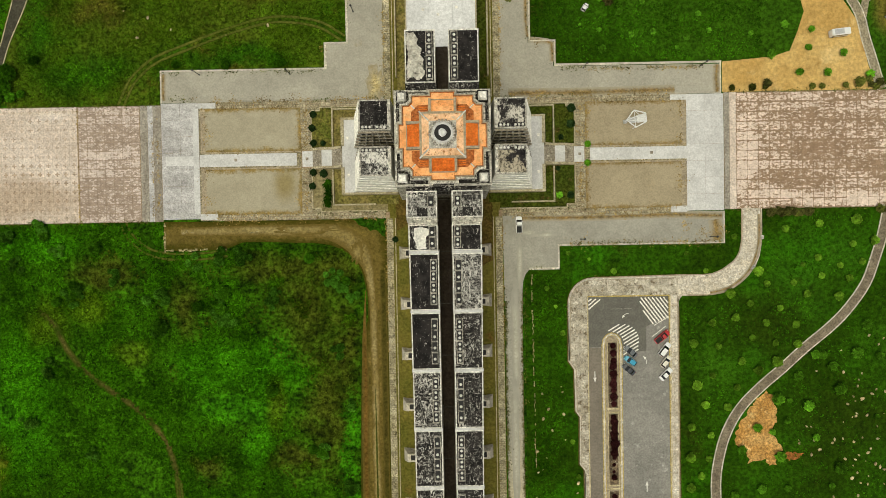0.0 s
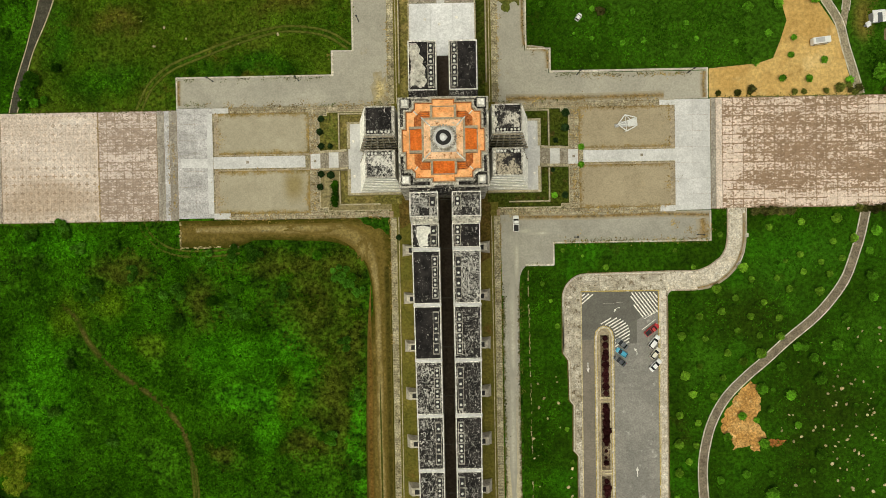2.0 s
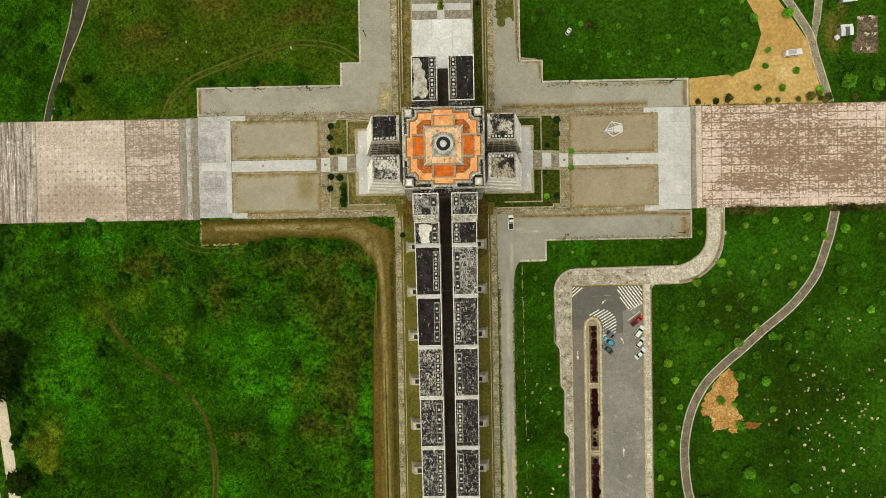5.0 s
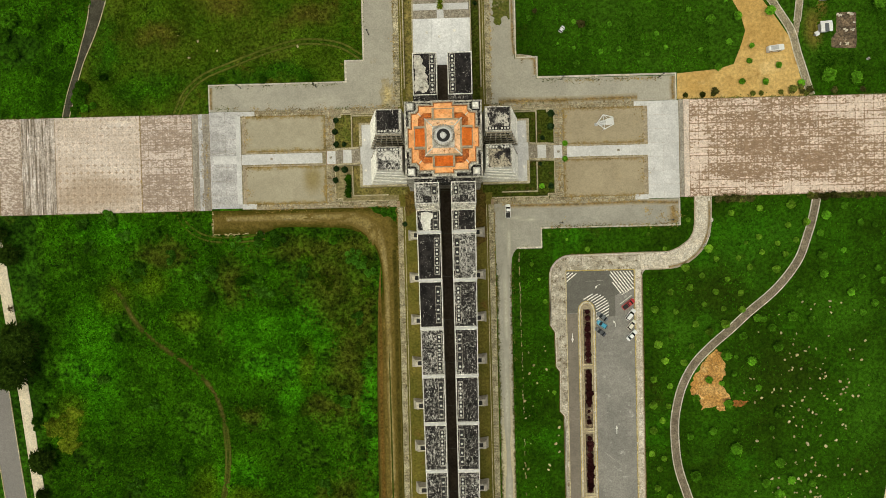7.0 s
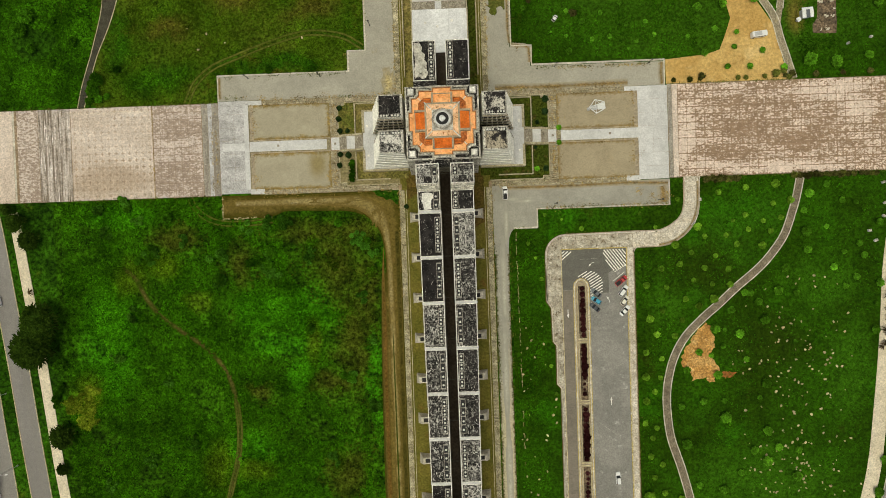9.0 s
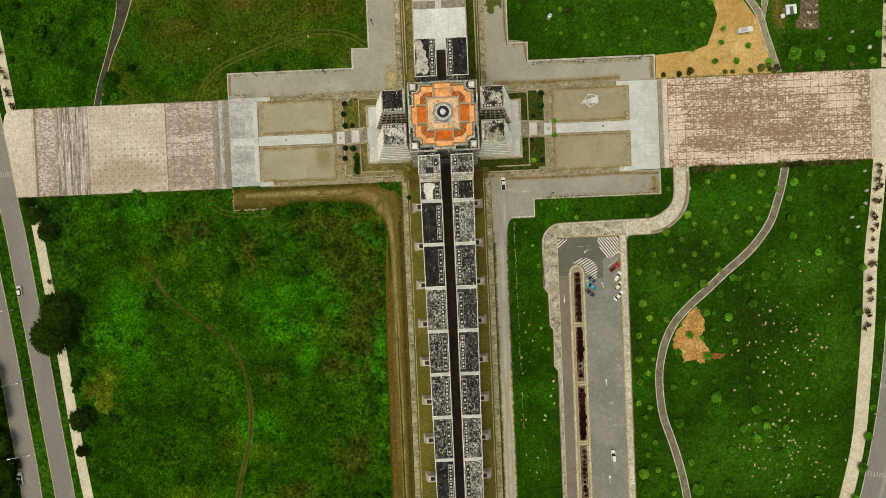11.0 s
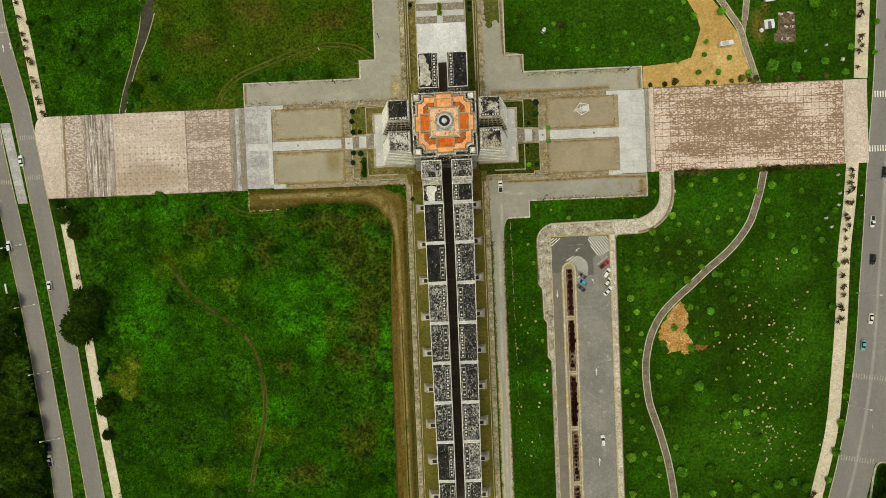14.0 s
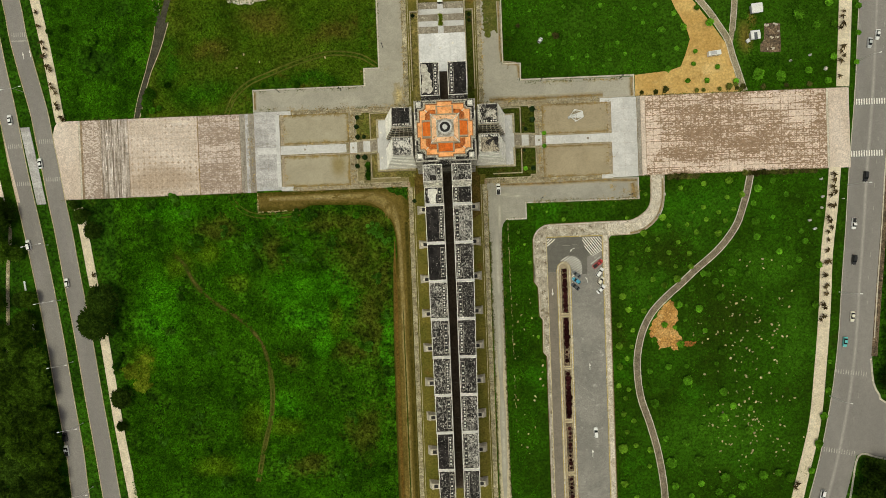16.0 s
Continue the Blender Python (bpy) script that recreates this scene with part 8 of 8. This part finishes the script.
# minibus and food stands on the sandy side
bus = thing("minibus", "white minibus parked on bare sandy ground", "bus", "", (118.9, 34.6, 0.06), -84)
bm = box(-1.0, 1.0, -2.9, 2.6, 0.35, 2.35)
bmesh.ops.bevel(bm, geom=list(bm.edges), offset=0.15, segments=2, affect="EDGES")
part("body", bm, M["car_white"], bus)
part("windscreen", prism(bmesh.new(), rect(-0.92, 0.92, 2.3, 3.0), 1.1, 2.2, rect(-0.8, 0.8, 2.3, 2.5)), M["glass"], bus)
for sx in (-1, 1):
    part("window_band", box(*sorted((sx * 0.98, sx * 1.03)), -2.6, 2.2, 1.3, 2.0), M["glass"], bus)
    for py in (-1.8, 1.7):
        part("wheel", tube(bmesh.new(), (sx * 0.8, py, 0.36), (sx * 1.02, py, 0.36), 0.36, 14), M["rubber"], bus)
part("roof_rack", box(-0.7, 0.7, -2.2, 0.5, 2.33, 2.5), M["steel"], bus)


def stand(x, y, turn, w, d, h, stripe_):
    s = thing("food_stand", "small white stand with a flat pitched roof", "hut", "food stands", (x, y, 0.03), turn)
    part("cabin", box(-w / 2 + 0.5, w / 2 - 0.5, -d / 2 + 0.5, d / 2 - 0.5, 0, h), M["car_silver"], s)
    part("roof", prism(bmesh.new(), rect(-w / 2, w / 2, -d / 2, d / 2), h, h + 0.35, rect(-w / 2, w / 2, -0.1, 0.1)), M["white"], s)
    if stripe_:
        part("awning", box(-0.7, 0.6, -d / 2 - 0.1, d / 2 - 1.0, h + 0.3, h + 0.5), M["car_grey"], s, "dark roof strip")


stand(137.4, 53.2, 5, 4.9, 4.2, 2.3, False)
stand(136.4, 41.6, 4, 4.1, 3.8, 2.3, True)
stand(133.6, 39.4, 30, 1.5, 1.6, 1.4, False)
for x, y, a, w, d in ((152.3, 30.3, 20, 1.4, 1.3), (160.8, 32.4, 5, 1.7, 1.3), (167.5, 26.2, -25, 2.0, 2.4), (164.2, -22.0, 20, 1.9, 1.3), (164.7, -29.7, 25, 2.0, 1.4), (164.1, -34.6, -30, 1.7, 1.5), (158.7, -39.9, 5, 1.9, 1.6), (160.9, -43.7, 25, 2.1, 1.3), (95.7, -26.0, 0, 1.0, 2.0), (92.9, -35.0, -40, 0.9, 2.4), (173.6, -31, 0, 1.2, 0.8)):
    w, d = 0.55 * w, 0.55 * d
    b = thing("utility_box", "pale concrete box standing in the grass", "box", "utility boxes", (x, y, 0.02), a)
    part("body", box(-w / 2, w / 2, -d / 2, d / 2, 0, 0.7), M["concrete"], b)
    part("lid", box(-w / 2 - 0.06, w / 2 + 0.06, -d / 2 - 0.06, d / 2 + 0.06, 0.7, 0.82), M["parapet"], b)

# space-frame pavilion on the gravel court
kk = thing("frame_pavilion", "white polygonal tube frame with a small white canopy on gravel", "pavilion", "", (57.6, 9.8, 0.07), 8)
ring = [Vector((3.1 * math.cos(a), 2.6 * math.sin(a), 3.0)) for a in (radians(d) for d in (28, 100, 180, 256, 330))]
for i, q in enumerate(ring):
    part("beam", tube(bmesh.new(), q, ring[(i + 1) % 5], 0.17, 6), M["white"], kk)
    part("post", tube(bmesh.new(), (q.x * 0.92, q.y * 0.92, 0), q, 0.10, 6), M["white"], kk)
for i, j in ((0, 2), (1, 3), (2, 4), (1, 4)):
    part("strut", tube(bmesh.new(), ring[i], ring[j], 0.10, 6), M["white"], kk)
part("canopy", prism(bmesh.new(), rect(0.2, 2.9, -1.2, 1.0), 2.2, 2.32), M["white"], kk, "white sheet canopy")
part("canopy", prism(bmesh.new(), rect(-2.0, 0.2, -1.0, 0.8), 2.0, 2.10), M["steel"], kk, "grey sheet canopy")
part("box", box(-3.3, -2.3, -0.5, 0.5, 0, 0.9), M["car_silver"], kk)

# ---- low plants over the fields ----
TRAIL = spline(TRAIL_LINE, 1.5)


WALK = spline(CURVE, 2.5)


def in_field(x, y):
    """Weedy ground clear of the trail and of the dirt track."""
    if -122 < x < -78 and noise.noise((x * 0.3, y * 0.3, 3.0)) < 0.25 and min((q.x - x) ** 2 + (q.y - y) ** 2 for q in TRAIL) < (0.9 if y > -94 else 1.9):
        return False
    w = 3.0 * noise.noise((x * 0.2, y * 0.2, 6.0)) + 1.2 * noise.noise((x * 0.7, y * 0.7, 2.0))
    return (x < -28.2 + w and y < -28.0 + w and x + y < -60 + 2 * w) or (x < -86 and y < -18.8)


def thin(x, y):
    """Thick growth everywhere but on the dry drifts, where only islands of it are left."""
    d = max(1 - math.hypot((x - cx) / rx, (y - cy) / ry) for cx, cy, rx, ry in DRY)
    if x > -34 - 0.03 * (y + 60) or (y > -36 and x > -86):
        d = max(d, 0.25)
    d += 0.5 * noise.noise((x * 0.08, y * 0.08, 4.0)) + 0.25 * noise.noise((x * 0.4, y * 0.4, 8.0))
    return noise.noise((x * 0.15, y * 0.15, 9.0)) > (-0.6 if d < 0.05 else 0.05 if d < 0.2 else 0.34)


scatter("weeds", lambda x, y: in_field(x, y) and thin(x, y), (-147, -18.6, -165, -18.6), 92000, (0.17, 0.42), M["weed_leaf"], "tall lush weeds covering the field", 1, 4, 0.5)
scatter("dry_weeds", lambda x, y: in_field(x, y) and not thin(x, y), (-116, -24, -165, -20), 19000, (0.10, 0.28), M["olive_leaf"], "sparse olive weeds on dry ground", 5, 3)
YELLOW = ((-145, -96, 5.0, 4.4), (-140, -97, 4.2, 5.0), (-140.5, -102.8, 4.6, 2.8), (-139, -91.5, 4.0, 2.8))
scatter("yellow_weeds", lambda x, y: max(1 - math.hypot((x - a) / c, (y - b) / d) for a, b, c, d in YELLOW) + 0.45 * noise.noise((x * 0.5, y * 0.5, 1.0)) > 0.12, (-153, -133, -108, -86), 3600, (0.24, 0.6), M["yellow_leaf"], "yellowish green leafy growth in the weed field", 21, 4, 0.9)
# leafy dark clumps that stand out of the weeds
CLUMPS = [(-61.3, -29.0, 2.4), (-67.4, -29.6, 2.2), (-76, -30.7, 2.0), (-68.6, -43.7, 3.6), (-66, -48.5, 2.2), (-51.3, -42.3, 2.6), (-85.7, -41.7, 2.1), (-86.8, -50.3, 2.2), (-34.0, -35.7, 2.6), (-28.9, -41.0, 2.4), (-31.5, -37.6, 2.0), (-32.7, -58.1, 2.0), (-113.3, -39.5, 3.4), (-101.1, -34.6, 2.4), (-90.9, -41.6, 1.5), (-38.5, -89.2, 2.2), (-29.6, -75.4, 1.8), (-30.1, -99.7, 2.0),
          (-123, -20.8, 2.6), (-118, -25.7, 2.2), (-130, -30.6, 2.0), (-133, -22, 2.2), (-120, -62, 2.4), (-128, -78, 2.6), (-108, -88, 2.0), (-100, -112, 2.4), (-46, -120, 2.2), (-116, -118, 2.4), (-132, -128, 2.4), (-78, -138, 2.2), (-52, -146, 2.2), (-104, -148, 2.4)]
rn = np.random.default_rng(61)
for variant in range(3):
    cl = shrub("bush", ("dark leafy wild clump among the weeds", "dark green wild thicket in the field", "leafy green wild clump in the field")[variant], 1.0, M["clump_leaf"], 70 + variant, "field clumps", 300, 0.2, False)
    places = []
    for cx, cy, r in CLUMPS[variant::3]:
        for k in range(int(3 + 2.2 * r)):
            a, q = rn.uniform(0, 6.28), r * math.sqrt(rn.uniform(0, 1))
            places.append((cx + q * math.cos(a), cy + 1.2 * q * math.sin(a), rn.uniform(0.55, 1.25)))
    repeat(cl, places, RND, 0.9, 1.1)
scatter("weeds", lambda x, y: x > -170.0 - (y - 21) * 0.165 and abs(x + 137.2 - 0.30 * (y - 17)) > 2.4 and x < -138 + 0.31 * (y - 17) and x < -175 + (72 - y) * 0.17 + 56, (-176, -122, 18, 76), 15000, (0.2, 0.5), M["lawn_leaf"], "tall lush weeds beside the footpath", 7, 4)
RUT_ROW = spline(RUT_LINE, 1.0)
scatter("meadow_grass", lambda x, y: min((q.x - x) ** 2 + (q.y - y) ** 2 for q in RUT_ROW) > 2.6 and (y > 28.3 or x < -86.5) and not (x > -36.2 and y < 35.8) and x > -134 + 0.31 * (y - 17), (-136, -29, 17.5, 75), 24000, (0.14, 0.34), M["meadow_leaf"], "tufts of meadow grass", 2, 4)
scatter("grass", lambda x, y: not (x < 96 and y > -46) and not (86 < x < 102 and -96 < y < -71) and min((q.x - x) ** 2 + (q.y - y) ** 2 for q in WALK) > 4 and x < 160 + 0.075 * (y + 100), (72, 166, -165, -19), 15000, (0.12, 0.28), M["lawn_leaf"], "tufts of lawn grass", 3, 4)
scatter("grass", lambda x, y: True, (25.5, 36.4, -165, -36), 5000, (0.12, 0.30), M["lawn_leaf"], "tufts of lawn grass", 4, 4)
scatter("grass", lambda x, y: not (x < 35 and y < 36) and not (x > 82 and y < 60 and x > 96), (27.5, 108, 28, 72), 9000, (0.12, 0.30), M["lawn_leaf"], "tufts of lawn grass", 14, 4)
scatter("grass", lambda x, y: not (139 < x < 149 and 33 < y < 48), (134, 170, 19.5, 66), 5000, (0.12, 0.30), M["lawn_leaf"], "tufts of lawn grass", 15, 4)


def litter(name, lines, per_metre, size, material, label, category, seed, z=0.15):
    """Dead leaves or small weeds gathered along edges: each line has its spread to both sides."""
    rnd = np.random.default_rng(seed)
    spots = []
    for x0, y0, x1, y1, spread in lines:
        a, b = np.array([x0, y0]), np.array([x1, y1])
        n = int(np.linalg.norm(b - a) * per_metre * (0.5 + spread))
        side = np.array([-(b - a)[1], (b - a)[0]]) / np.linalg.norm(b - a)
        for s, o in zip(rnd.uniform(0, 1, n), rnd.laplace(0, 1, n) * spread * 0.6):
            q = a + (b - a) * s
            if noise.noise((q[0] * 0.18, q[1] * 0.18, seed)) + 0.5 * noise.noise((q[0] * 0.7, q[1] * 0.7, seed)) > -0.12:
                spots.append((*(q + side * o), z))
    p, f = leaves(np.array(spots), rnd.uniform(*size, len(spots)), 0.2, rnd, 3, 0.7, 0.1)
    return tagged(new(name, leaf_mesh(name, p, f, material)), label, category, kind="stuff")


EDGES = []
for sx in (-1, 1):
    for y0, y1 in ((2.4, 15.6), (-16.4, -2.5)):
        EDGES += [(sx * 43.2, y0, sx * 43.2, y1, 0.9), (sx * 71.6, y0, sx * 71.6, y1, 1.1), (sx * 43, y0, sx * 73, y0, 0.45), (sx * 43, y1, sx * 73, y1, 0.45)]
    EDGES += [(sx * 20, 17.9, sx * 70, 17.9, 0.8), (sx * 20, -18.2, sx * 70, -18.2, 0.7), (sx * 17.6, -60, sx * 17.6, -19, 0.3), (sx * 17.6, 19, sx * 17.6, 64, 0.5), (sx * 41.4, -16, sx * 41.4, 15, 1.0)]
litter("litter", EDGES + [(34.5, -27, 84, -27, 0.8), (83.6, -26, 83.6, -19, 1.3), (72, -21, 82, -26, 1.4), (36, 25.6, 82, 25.6, 0.6), (-84, 18.6, -74, 18.8, 0.8), (-36, 28, -36, 34, 0.8), (28, 33.4, 34, 33.4, 0.8), (-110.6, -18, -110.6, 17, 0.25), (-88, -18, -88, 17, 0.3), (-86.4, -18, -86.4, 17, 0.3)], 8, (0.07, 0.22), M["litter_leaf"], "dry brown leaves and specks along the paving edges", "litter", 91)
ROAD_EDGES = [(36, 26.0, 83, 26.0, 0.7), (34, 27, 34, 33, 0.7), (26.4, 35, 26.4, 64, 0.8), (-85, 26.6, -36, 26.6, 0.5), (-85, 18.4, -76, 18.8, 0.7), (-28.2, 36, -28.2, 64, 0.5), (34.6, -27, 84.4, -27, 0.5), (26, -34.4, 34, -34.2, 0.5), (24, -40, 23.4, -100, 0.4), (18.2, -40, 18.2, -140, 0.35)]
PAVING_EDGES = [(-174, 17.1, -86, 17.1, 0.4), (-174, -18.3, -86, -18.3, 0.5), (86, -17.6, 168, -17.6, 0.4), (86, 18, 168, 18, 0.35),
                      (36.8, -62, 36.8, -44, 0.3), (38.6, -78, 38.6, -64, 0.3), (70.4, -160, 70.4, -46, 0.3), (45, -37, 80, -37, 0.3), (17.4, 17.9, 40, 17.9, 0.4), (-40, 17.9, -17.4, 17.9, 0.4), (20, -16.1, 39, -16.1, 0.5), (-39, -16.1, -20, -16.1, 0.4)]
litter("edge_weeds", ROAD_EDGES + PAVING_EDGES,
       5, (0.09, 0.26), M["edge_leaf"], "small weeds growing along paving edges", "weeds", 92)
